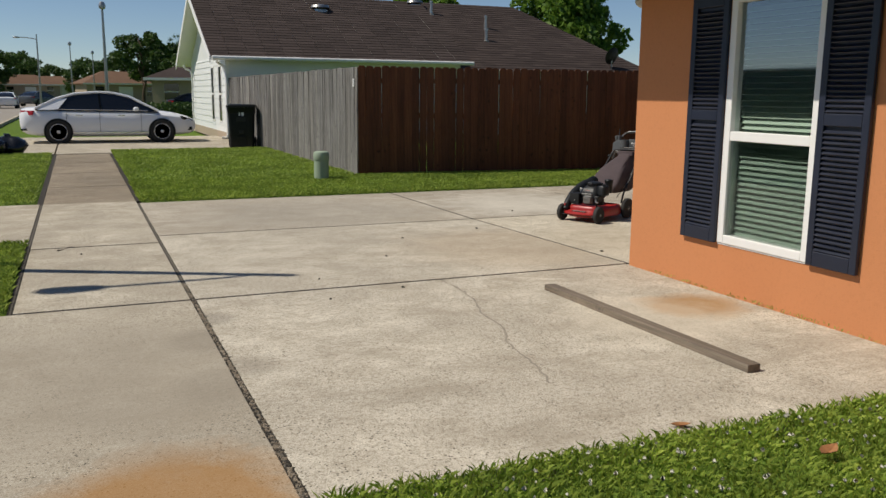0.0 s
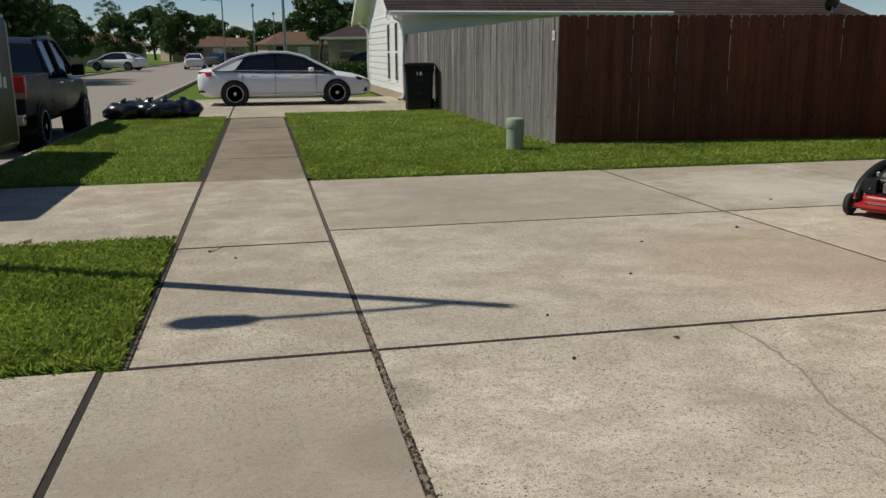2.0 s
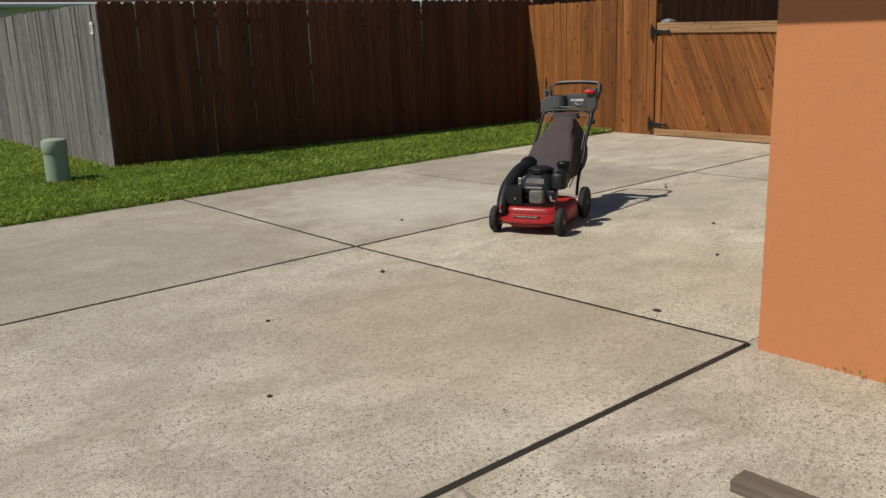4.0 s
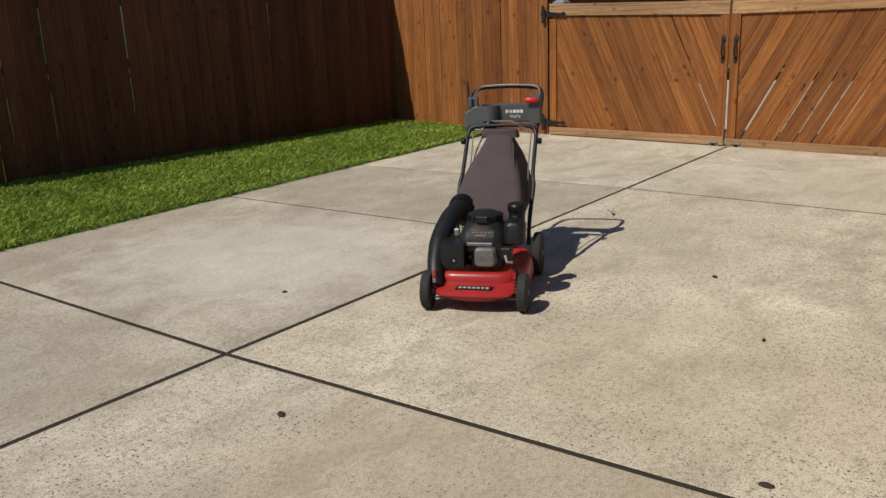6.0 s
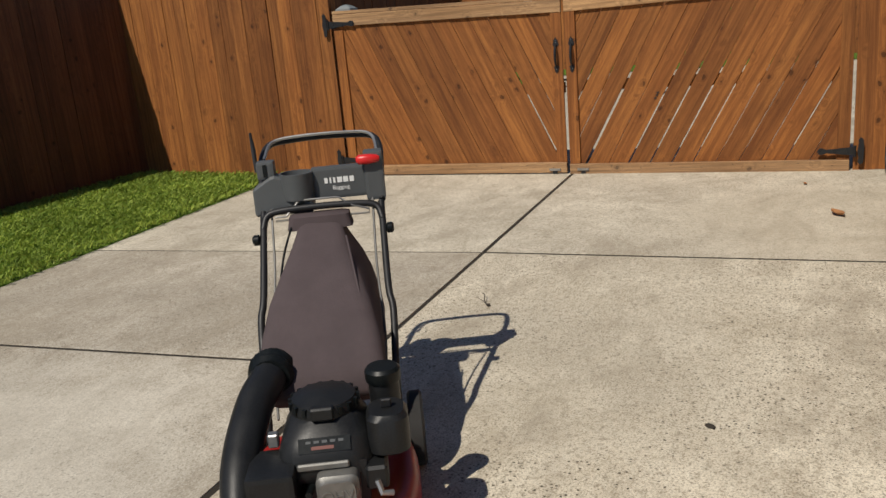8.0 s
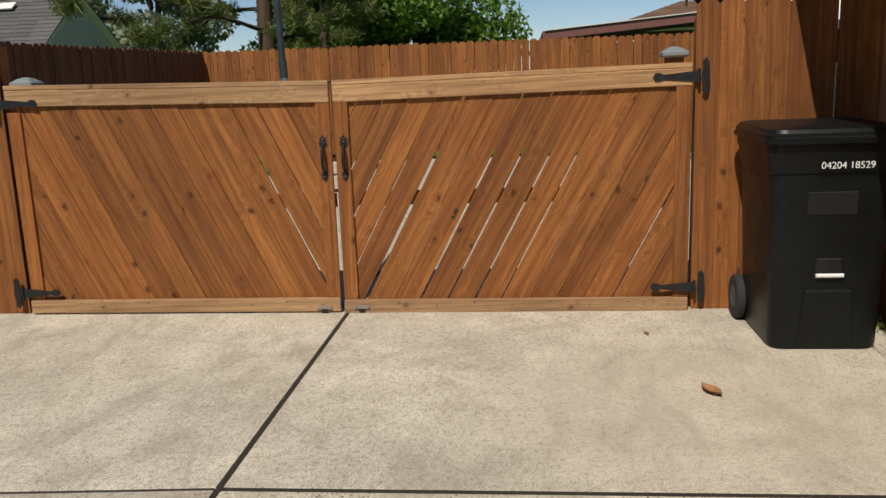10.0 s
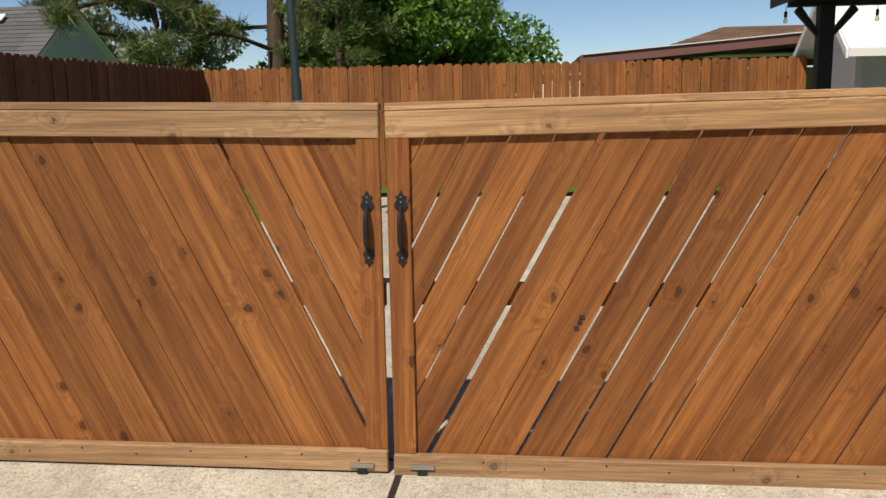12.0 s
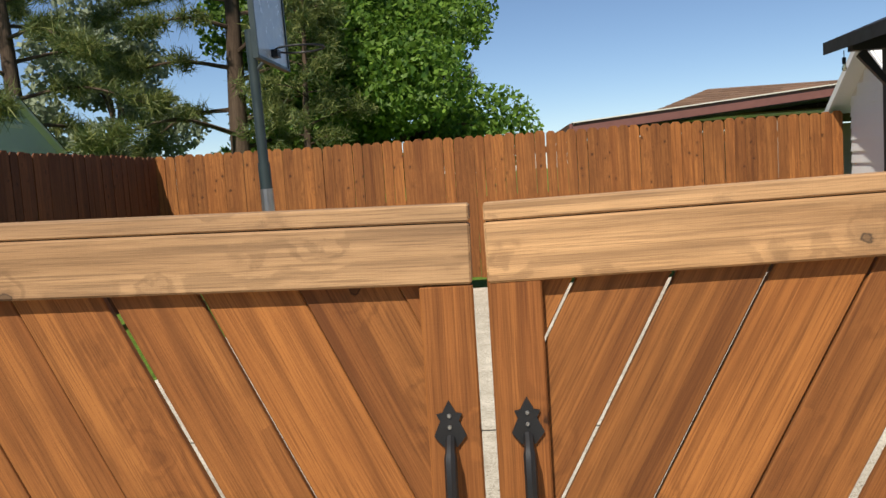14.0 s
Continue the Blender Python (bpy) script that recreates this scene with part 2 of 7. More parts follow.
RUST = (0.33, 0.17, 0.05)
CONCRETE = concrete("driveway_concrete", stains=(((0.03, -0.6), 0.14, (0.13, 0.11, 0.085), 0.4), ((0.04, -1.7), 0.16, (0.15, 0.125, 0.095), 0.35), ((3.36, -1.5), 0.28, RUST, 0.85), ((2.9, -1.7), 0.5, (0.62, 0.54, 0.42), 0.4), ((6.3, 0.9), 1.6, (0.36, 0.32, 0.25), 0.2), ((3.3, 1.2), 0.9, (0.40, 0.30, 0.19), 0.35)))
GREYSLAB = concrete("greyer_slab_concrete", (0.84, 0.83, 0.83), 0.5, (((2.0, 4.4), 1.1, (0.27, 0.245, 0.20), 0.4), ((5.0, 4.2), 0.9, (0.66, 0.62, 0.53), 0.35)), specks=0.7)
MIDSLAB = concrete("warm_pitted_slab_concrete", (1.12, 1.11, 1.08), 0.4, (((4.6, 1.2), 0.7, (0.42, 0.34, 0.23), 0.3), ((6.4, 2.2), 0.6, (0.36, 0.32, 0.25), 0.3)), specks=1.0)
NEWSLAB = concrete("paler_slab_concrete", (1.03, 1.03, 1.02), 0.35, (((8.9, 1.0), 0.8, (0.50, 0.43, 0.32), 0.4),), specks=0.45)
WALKWAY = concrete("sidewalk_concrete", (0.90, 0.89, 0.87), 0.6, (((-0.05, -1.1), 0.20, (0.13, 0.11, 0.085), 0.4), ((-0.08, -2.0), 0.22, (0.15, 0.125, 0.095), 0.4), ((-0.47, -3.25), 0.40, RUST, 0.8), ((-0.6, -1.6), 0.9, (0.30, 0.26, 0.20), 0.6)))
OLDWALK = concrete("old_sidewalk_concrete", (0.44, 0.39, 0.345), 0.85)
JOINT = plain("joint_filler", (0.024, 0.018, 0.011), 0.95, vary=0.5, scale=12)
TURF = ground_grass()
STREET = asphalt_mat()
BLADE = leaf_mat("grass_blades", (0.15, 0.25, 0.025), (0.52, 0.62, 0.11), 0.38)
CEDAR = timber("cedar_stained", (0.182, 0.062, 0.016), (0.370, 0.149, 0.039))
# cedar of the fences turned from the sun, shade darkened into its colour
SHADECEDAR = timber("cedar_in_shade", (0.10, 0.036, 0.015), (0.17, 0.064, 0.026))
RAIL = timber("rail_timber", (0.30, 0.160, 0.066), (0.60, 0.37, 0.180), axis=1, grey=0.08, line=1.2)
GREYWOOD = timber("weathered_grey_wood", (0.115, 0.11, 0.105), (0.34, 0.335, 0.325), line=1.6)
LUMBER = timber("weathered_lumber", (0.12, 0.085, 0.052), (0.31, 0.25, 0.175), axis=1, grey=0.22, line=1.3)
ORANGE = stucco("orange_stucco", (0.55, 0.225, 0.095))
NAVY = plain("navy_shutter_paint", (0.012, 0.016, 0.032), 0.45, vary=0.15)
WHITE = plain("white_paint", (0.78, 0.77, 0.74), 0.5, vary=0.05)
SIDING = plain("white_siding", (0.72, 0.73, 0.72), 0.55, vary=0.05, scale=2)
BLACKIRON = plain("black_iron", (0.018, 0.018, 0.019), 0.5, 0.3, vary=0.3, scale=20)
BLACKPLASTIC = plain("black_plastic", (0.0045, 0.0062, 0.0066), 0.40, vary=0.35, scale=7, spec=0.25)
GREYPLASTIC = plain("grey_plastic", (0.075, 0.08, 0.082), 0.6, vary=0.2)
DARKPLASTIC = plain("dark_engine_plastic", (0.010, 0.0105, 0.011), 0.45, vary=0.5, scale=14, spec=0.35)
RUBBER = plain("rubber", (0.022, 0.021, 0.02), 0.85, vary=0.3)
REDPAINT = plain("red_deck_paint", (0.33, 0.018, 0.016), 0.36, vary=0.25, scale=9)
REDKNOB = plain("red_knob", (0.62, 0.02, 0.02), 0.35, vary=0.06)
CABLE = plain("grey_cable", (0.09, 0.088, 0.082), 0.5, vary=0.2)
STEEL = plain("steel", (0.42, 0.41, 0.39), 0.38, 0.85, vary=0.2)
CASTMETAL = plain("cast_aluminium", (0.20, 0.195, 0.18), 0.5, 0.5, vary=0.45, scale=22)
FABRIC = plain("grass_bag_fabric", (0.085, 0.066, 0.068), 0.95, vary=0.25, scale=9, spec=0.1, bump=0.5)
BOXGREEN = plain("utility_green", (0.30, 0.37, 0.27), 0.6, vary=0.1)
CARWHITE = plain("white_car_paint", (0.76, 0.77, 0.79), 0.2, vary=0.02, bump=0)
TRUCKBLUE = plain("dark_truck_paint", (0.008, 0.011, 0.017), 0.3, vary=0.1, spec=0.18, bump=0)
CARGLASS = plain("tinted_car_glass", (0.008, 0.009, 0.011), 0.06, vary=0.02, spec=0.8, bump=0)
TAIL = plain("tail_light_red", (0.42, 0.012, 0.012), 0.2, vary=0.05, bump=0)
CHROME = plain("chrome", (0.75, 0.75, 0.75), 0.15, 1.0, vary=0.03, bump=0)
RIM = plain("alloy_rim", (0.62, 0.62, 0.63), 0.4, 0.3, vary=0.05)
BAGPLASTIC = plain("bin_bag_plastic", (0.012, 0.012, 0.013), 0.22, vary=0.2, spec=0.7, bump=0)
DARKROOF = shingle_mat("dark_shingles", (0.062, 0.047, 0.042))
BROWNROOF = shingle_mat("brown_shingles", (0.19, 0.115, 0.075))
GREYROOF = shingle_mat("grey_shingles", (0.13, 0.125, 0.125))
BARK = timber("bark", (0.07, 0.045, 0.03), (0.16, 0.115, 0.08), knots=False, rough=0.95)
LEAF = leaf_mat("broad_leaves", (0.05, 0.13, 0.015), (0.24, 0.38, 0.05), 0.42)
NEEDLE = leaf_mat("pine_needles", (0.05, 0.10, 0.025), (0.30, 0.31, 0.09), 0.35)
FARLEAF = leaf_mat("far_leaves", (0.03, 0.075, 0.018), (0.12, 0.19, 0.04), 0.3)
PALELEAF = leaf_mat("pale_leaves", (0.16, 0.20, 0.12), (0.36, 0.40, 0.26), 0.3)
MAROON = plain("maroon_fascia", (0.17, 0.065, 0.052), 0.6, vary=0.2)
BLUEWHITE = plain("pale_blue_siding", (0.58, 0.63, 0.69), 0.6, vary=0.05)
CREAM = plain("cream_siding", (0.66, 0.62, 0.54), 0.6, vary=0.08)
TANWALL = plain("tan_wall", (0.38, 0.30, 0.22), 0.8, vary=0.12)
DRYLEAF = plain("dry_leaf", (0.33, 0.15, 0.055), 0.8, vary=0.35, scale=30)
DARKBLOT = plain("dark_blot", (0.03, 0.024, 0.018), 0.9, vary=0.3)
CRACK = plain("crack_dirt", (0.27, 0.235, 0.185), 0.95, vary=0.5, scale=20)
CLOVER = plain("clover_flower", (0.62, 0.60, 0.48), 0.8, vary=0.15)
BRICK = plain("painted_brick", (0.40, 0.31, 0.26), 0.85, vary=0.2)
DARKSOIL = plain("dark_soil", (0.035, 0.028, 0.018), 0.95, vary=0.4)
BADGE = plain("dull_badge_silver", (0.30, 0.30, 0.28), 0.5, vary=0.1, bump=0)
FILLER = plain("old_joint_board", (0.105, 0.088, 0.064), 0.95, vary=0.45, scale=14)
LETTER = plain("white_lettering", (0.75, 0.75, 0.73), 0.5, vary=0.05, bump=0)
BLIND = plain("blind_slats", (0.52, 0.60, 0.52), 0.6, vary=0.05)
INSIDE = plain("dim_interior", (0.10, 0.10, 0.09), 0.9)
WINDOW = glass("window_glass", (0.72, 0.84, 0.80), 1.8)
SCREEN = glass("insect_screen", (0.45, 0.48, 0.48), -0.2)


# ---------------------------------------------------------------- mesh helpers
def mesh_of(bm, name, mats, smooth=False, bevel=0.0, seg=1):
    if bevel:
        bmesh.ops.bevel(bm, geom=list(bm.edges), offset=bevel, segments=seg, affect="EDGES", profile=0.7, clamp_overlap=True)
    me = bpy.data.meshes.new(name)
    bm.normal_update()
    bm.to_mesh(me)
    bm.free()
    for m in (mats if isinstance(mats, (list, tuple)) else [mats]):
        me.materials.append(m)
    if smooth:
        me.shade_smooth()
        if smooth != "all":
            me.set_sharp_from_angle(angle=radians(38))
    return me


def part(name, bm, material, parent=None, label="", m=None, smooth=False, bevel=0.0, seg=1):
    me = bm if isinstance(bm, bpy.types.Mesh) else mesh_of(bm, name, material, smooth, bevel, seg)
    ob = new(name, me)
    if parent is not None:
        ob.parent = parent
    if m is not None:
        ob.matrix_basis = m
    if label:
        tagged(ob, label)
    return ob


def thing(name, label, category, m=None, group="", kind=""):
    ob = new(name)
    ob.empty_display_size = 0.1
    if m is not None:
        ob.matrix_basis = m
    return tagged(ob, label, category, group, kind)


def box(x0, x1, y0, y1, z0, z1, bm=None):
    bm = bm or bmesh.new()
    v = [bm.verts.new((x, y, z)) for z in (z0, z1) for y in (y0, y1) for x in (x0, x1)]
    for f in ((0, 2, 3, 1), (4, 5, 7, 6), (0, 1, 5, 4), (2, 6, 7, 3), (0, 4, 6, 2), (1, 3, 7, 5)):
        bm.faces.new([v[i] for i in f])
    return bm


def prism(pts, lo, hi, axis="z", bm=None):
    """Extrude a polygon (2D points, counter-clockwise) between lo and hi along an axis."""
    bm = bm or bmesh.new()
    put = {"z": lambda a, b, h: (a, b, h), "x": lambda a, b, h: (h, a, b), "y": lambda a, b, h: (a, h, b)}[axis]
    bot = [bm.verts.new(put(a, b, lo)) for a, b in pts]
    top = [bm.verts.new(put(a, b, hi)) for a, b in pts]
    bm.faces.new(bot[::-1])
    bm.faces.new(top)
    n = len(pts)
    for i in range(n):
        bm.faces.new((bot[i], bot[(i + 1) % n], top[(i + 1) % n], top[i]))
    bmesh.ops.recalc_face_normals(bm, faces=bm.faces)
    return bm


def tube(points, r, n=8, bm=None, closed=False):
    """A round bar along points; r a number or one per point."""
    bm = bm or bmesh.new()
    pts = [Vector(p) for p in points]
    rs = r if isinstance(r, (list, tuple)) else [r] * len(pts)
    rings = []
    side = None
    for i, p in enumerate(pts):
        d = (pts[min(i + 1, len(pts) - 1)] - pts[max(i - 1, 0)]).normalized()
        if side is None:
            side = d.orthogonal().normalized()
        else:
            side = (side - d * side.dot(d)).normalized()
        up = d.cross(side)
        rings.append([bm.verts.new(p + (side * math.cos(a) + up * math.sin(a)) * rs[i]) for a in [2 * math.pi * k / n for k in range(n)]])
    for a, b in zip(rings, rings[1:]):
        for k in range(n):
            bm.faces.new((a[k], a[(k + 1) % n], b[(k + 1) % n], b[k]))
    bm.faces.new(rings[0][::-1])
    bm.faces.new(rings[-1])
    return bm


def smoothline(points, n=6):
    """Catmull-Rom through points."""
    p = [Vector(q) for q in points]
    p = [2 * p[0] - p[1]] + p + [2 * p[-1] - p[-2]]
    out = []
    for i in range(1, len(p) - 2):
        for k in range(n):
            t = k / n
            out.append(0.5 * ((2 * p[i]) + (p[i + 1] - p[i - 1]) * t + (2 * p[i - 1] - 5 * p[i] + 4 * p[i + 1] - p[i + 2]) * t * t + (3 * p[i] - 3 * p[i + 1] + p[i + 2] - p[i - 1]) * t ** 3))
    out.append(p[-2])
    return out


def lathe(profile, n=24, axis="z", bm=None, center=(0, 0, 0)):
    """Turn (radius, height) pairs round an axis."""
    bm = bm or bmesh.new()
    c = Vector(center)
    rings = []
    for r, h in profile:
        ring = []
        for k in range(n):
            a = 2 * math.pi * k / n
            u, w = r * math.cos(a), r * math.sin(a)
            co = {"z": (u, w, h), "x": (h, u, w), "y": (u, h, w)}[axis]
            ring.append(bm.verts.new(c + Vector(co)))
        rings.append(ring)
    for a, b in zip(rings, rings[1:]):
        for k in range(n):
            bm.faces.new((a[k], a[(k + 1) % n], b[(k + 1) % n], b[k]))
    bm.faces.new(rings[0][::-1])
    bm.faces.new(rings[-1])
    bmesh.ops.recalc_face_normals(bm, faces=bm.faces)
    return bm


def loft(sections, bm=None, cap=True):
    """Skin between rings of equally many points."""
    bm = bm or bmesh.new()
    rings = [[bm.verts.new(p) for p in s] for s in sections]
    n = len(rings[0])
    for a, b in zip(rings, rings[1:]):
        for k in range(n):
            bm.faces.new((a[k], a[(k + 1) % n], b[(k + 1) % n], b[k]))
    if cap:
        bm.faces.new(rings[0][::-1])
        bm.faces.new(rings[-1])
    bmesh.ops.recalc_face_normals(bm, faces=bm.faces)
    return bm


def rrect(w, d, r, n=4):
    """A rounded rectangle, w by d, round the origin."""
    out = []
    for cx, cy, a0 in ((w / 2 - r, d / 2 - r, 0), (-w / 2 + r, d / 2 - r, 90), (-w / 2 + r, -d / 2 + r, 180), (w / 2 - r, -d / 2 + r, 270)):
        for k in range(n + 1):
            a = radians(a0 + 90 * k / n)
            out.append((cx + r * math.cos(a), cy + r * math.sin(a)))
    return out


def raw(name, verts, faces, material, parent=None, kind="", label="", category="", smooth=False):
    me = bpy.data.meshes.new(name)
    me.from_pydata([tuple(v) for v in verts] if not isinstance(verts, np.ndarray) else verts.tolist(), [], faces if isinstance(faces, list) else faces.tolist())
    me.materials.append(material)
    if smooth:
        me.shade_smooth()
    ob = new(name, me)
    if parent is not None:
        ob.parent = parent
    return tagged(ob, label, category, "", kind)


def words(name, text, size, material, m, parent, label="", thick=0.001):
    """Raised lettering as a mesh, in the built-in font."""
    cu = bpy.data.curves.new(name, "FONT")
    cu.body, cu.size, cu.extrude, cu.align_x, cu.align_y = text, size, thick, "CENTER", "CENTER"
    tmp = bpy.data.objects.new(name + "_tmp", cu)
    scene.collection.objects.link(tmp)
    me = bpy.data.meshes.new_from_object(tmp.evaluated_get(bpy.context.evaluated_depsgraph_get()))
    bpy.data.objects.remove(tmp)
    me.materials.clear()
    me.materials.append(material)
    return part(name, me, material, parent, label, m)


rnd = random.Random(7)
rng = np.random.default_rng(11)


# ---------------------------------------------------------------- ground
GATE_X, EDGE_N = 10.45, 6.0                      # gate plane; edge of the drive towards the lawn


def turf_height(x, y):
    """Lawn: a little above the slabs, rising towards the neighbour's fence."""
    h = 0.03 + 0.05 * min(max((y - 6.0) / 2.5, 0), 1) * min(max(x + 1.3, 0), 1)
    return h


def sheet():
    """One sheet of ground to the horizon, sunk under slabs, street and lawns."""
    bm = bmesh.new()
    r = 900
    v = [bm.verts.new(p) for p in ((-r, -r, -0.16), (r, -r, -0.16), (r, r, -0.16), (-r, r, -0.16))]
    bm.faces.new(v)
    return bm


tagged(part("ground", sheet(), TURF), "flat grassy ground reaching to the horizon", "ground", kind="structure")


def slab(parent, x0, x1, y0, y1, mat, z=0.0, gap=0.019, name="slab"):
    bm = box(x0 + gap, x1 - gap, y0 + gap, y1 - gap, z - 0.13, z)
    return part(name, bm, mat, parent, bevel=0.006, seg=2)


def joint(parent, x0, x1, y0, y1, z=-0.006, board=False):
    k = part("joint", box(x0, x1, y0, y1, z - 0.05, z), JOINT, parent, "dark soil and moss in the slab joint")
    a, c = (x1 - x0) * 0.34, (y1 - y0) * 0.34
    if not board:
        return k
    if x1 - x0 < y1 - y0:
        part("joint_board", box(x0 + a, x1 - a, y0, y1, z, z + 0.0015), FILLER, k)
    else:
        part("joint_board", box(x0, x1, y0 + c, y1 - c, z, z + 0.0015), FILLER, k)
    return k


drive = thing("driveway", "pale tan concrete driveway of large jointed slabs", "driveway", kind="structure")


def slab4(parent, x00, x10, x11, x01, y0, y1, mat=CONCRETE, gap=0.016, z=0.0):
    """A slab whose side joints run slightly askew: x at the near left, near right, far right, far left corner."""
    g = gap
    pts = [(x00 + g, y0 + g), (x10 - g, y0 + g), (x11 - g, y1 - g), (x01 + g, y1 - g)]
    return part("slab", prism(pts, z - 0.13, z, "z"), mat, parent, bevel=0.006, seg=2)


def joint4(parent, xa, xb, y0, y1, w=0.026, z=-0.004):
    k = part("joint", prism([(xa - w, y0), (xa + w, y0), (xb + w, y1), (xb - w, y1)], z - 0.05, z, "z"), JOINT, parent, "dark soil and moss in the slab joint")
    return k


JA, JB, JC = 3.87, 3.72, 3.68                     # the cross joint at y = 0, 3.05 and 6
slab4(drive, 0.0, JA, JB, 0.0, 0.0, 3.05)
slab4(drive, 0.0, JB, JC, 0.0, 3.05, EDGE_N, GREYSLAB)
slab4(drive, JA, 8.02, 8.0, JB, 0.0, 3.05, MIDSLAB)
slab4(drive, 8.02, 10.55, 10.55, 8.0, 0.0, 3.05, NEWSLAB)
slab4(drive, JB, 6.25, 6.1, JC, 3.05, EDGE_N, GREYSLAB)
slab4(drive, 6.25, 8.0, 7.8, 6.1, 3.05, EDGE_N, GREYSLAB, gap=0.010)
slab4(drive, 8.0, 10.55, 10.55, 7.8, 3.05, EDGE_N, NEWSLAB, gap=0.012)
slab4(drive, JA, 10.55, 10.55, JA, -0.45, 0.016, gap=0.004)      # under the foot of the side wall
slab(drive, 0.0, 3.88, -3.45, 0.0, CONCRETE)      # in front of the window
slab4(drive, 10.55, 14.0, 14.0, 10.55, -1.0, 3.05)
slab4(drive, 10.55, 14.0, 14.0, 10.55, 3.05, EDGE_N)
slab4(drive, 14.0, 20.3, 20.3, 14.0, -1.2, 3.05)
slab4(drive, 14.0, 20.3, 20.3, 14.0, 3.05, EDGE_N)
for x0, x1, y0, y1 in ((-0.027, 0.027, -3.45, EDGE_N), (0.027, 3.8, -0.024, 0.024), (0.027, 20.0, 3.03, 3.07)):
    joint(drive, x0, x1, y0, y1, board=x0 < 0)
joint4(drive, JA, JB, 0.0, 3.03, 0.022)
joint4(drive, JB, JC, 3.07, EDGE_N - 0.02, 0.022)
joint4(drive, 8.02, 8.0, 0.0, 3.03)
joint4(drive, 8.0, 7.8, 3.07, EDGE_N - 0.02)
joint4(drive, 6.25, 6.1, 3.07, EDGE_N - 0.02, 0.014)
joint4(drive, 10.55, 10.55, 0.0, EDGE_N - 0.02)
joint4(drive, 14.0, 14.0, 0.0, EDGE_N - 0.02)

walkway = thing("sidewalk", "pale concrete sidewalk slabs crossing the driveway", "sidewalk", kind="structure")
WY = (-9.0, -4.6, 0.0, 2.62, 6.22)
for a, b in zip(WY, WY[1:]):
    slab(walkway, -1.33 if b <= 0 else -1.22, 0.0, a, b, WALKWAY)
WY2 = (6.22, 8.45, 11.0, 13.5, 16.2)
for a, b in zip(WY2, WY2[1:]):
    slab(walkway, -1.22, 0.0, a, b, OLDWALK, z=-0.005)
joint(walkway, -1.24, -1.20, 0.0, 6.22, board=True)
joint(walkway, -1.35, -1.31, -9.0, 0.0)
for y in WY[1:]:
    joint(walkway, -1.22, 0.0, y - 0.02, y + 0.02)
for y in WY2[1:]:
    joint(walkway, -1.22, 0.0, y - 0.02, y + 0.02, z=-0.012)

for x0, x1 in ((-1.28, -1.205), (-0.015, 0.05)):      # bare soil along the old walk, trench shadow drawn as dark strips
    part("soil_edge", box(x0, x1, 6.25, 16.2, -0.1, -0.008), JOINT, walkway, "bare soil beside the walk, darkened for the trench shadow")

apron = thing("driveway_apron", "concrete apron between sidewalk and street", "apron", kind="structure")
slab(apron, -3.95, -1.22, 2.85, 6.25, WALKWAY)
slab(apron, -3.95, -1.33, -5.0, 0.03, WALKWAY)
street = part("road", box(-12.5, -4.1, -60, 160, -0.30, -0.145), STREET)
tagged(street, "light grey concrete street", "road", kind="structure")
for i, (x0, x1) in enumerate(((-4.1, -3.92), (-12.7, -12.5))):
    k = part("kerb", box(x0, x1, -60, 160, -0.3, -0.015), WALKWAY, bevel=0.02, seg=2)
    tagged(k, "low concrete kerb along the street", "kerb", kind="structure")
nd = thing("neighbour_driveway", "weathered concrete driveway of the neighbouring house", "driveway", kind="structure")
for a, b in ((-3.95, -1.25), (-1.25, 3.8)):
    for c, d in ((16.3, 20.5), (20.5, 24.5)):
        slab(nd, a, b, c, d, WALKWAY, z=0.0)

# crumbs of old filler, grit and soil lying in the joint beside the sidewalk
for nm, mat, lab, count in (("joint_crumbs", OLDWALK, "pale crumbs of broken concrete in the joint", 520), ("joint_soil", DARKSOIL, "dark crumbs of soil in the joint", 420)):
    vs, fs = [], []
    for k in range(count):
        y = rnd.uniform(-3.4, 0.6)
        x = rnd.gauss(0.0, 0.008 if mat is OLDWALK else 0.016)
        q = rnd.uniform(0.003, 0.009)
        b = len(vs)
        for dx, dy, dz in ((-1, -1, -1), (1, -1, -1), (1, 1, -1), (-1, 1, -1), (-0.6, -0.6, 1), (0.7, -0.5, 0.8), (0.6, 0.7, 1), (-0.7, 0.5, 0.7)):
            vs.append((x + dx * q * rnd.uniform(0.7, 1.2), y + dy * q * rnd.uniform(0.8, 1.9), -0.003 + dz * q * 0.4))
        fs += [(b, b + 1, b + 5, b + 4), (b + 1, b + 2, b + 6, b + 5), (b + 2, b + 3, b + 7, b + 6), (b + 3, b, b + 4, b + 7), (b + 4, b + 5, b + 6, b + 7)]
    raw(nm, vs, fs, mat, drive, "stuff", lab)

# the stain-dark hairline crack that wanders over the slab by the window
pts = smoothline([(1.98, -0.03, 0), (1.98, -0.4, 0), (1.93, -0.8, 0), (1.82, -1.15, 0), (1.80, -1.5, 0), (1.66, -1.85, 0), (1.60, -2.3, 0), (1.52, -2.6, 0)], 8)
vs, fs = [], []
for i, p in enumerate(pts):
    w = 0.007 + 0.004 * noise.noise(p * 9)
    o = 0.02 * noise.noise(p * 13)
    vs += [(p.x - w + o, p.y, 0.0015), (p.x + w + o, p.y, 0.0015)]
    if i:
        fs.append((2 * i - 2, 2 * i - 1, 2 * i + 1, 2 * i))
raw("crack", vs, fs, CRACK, drive, label="dark hairline crack in the concrete")


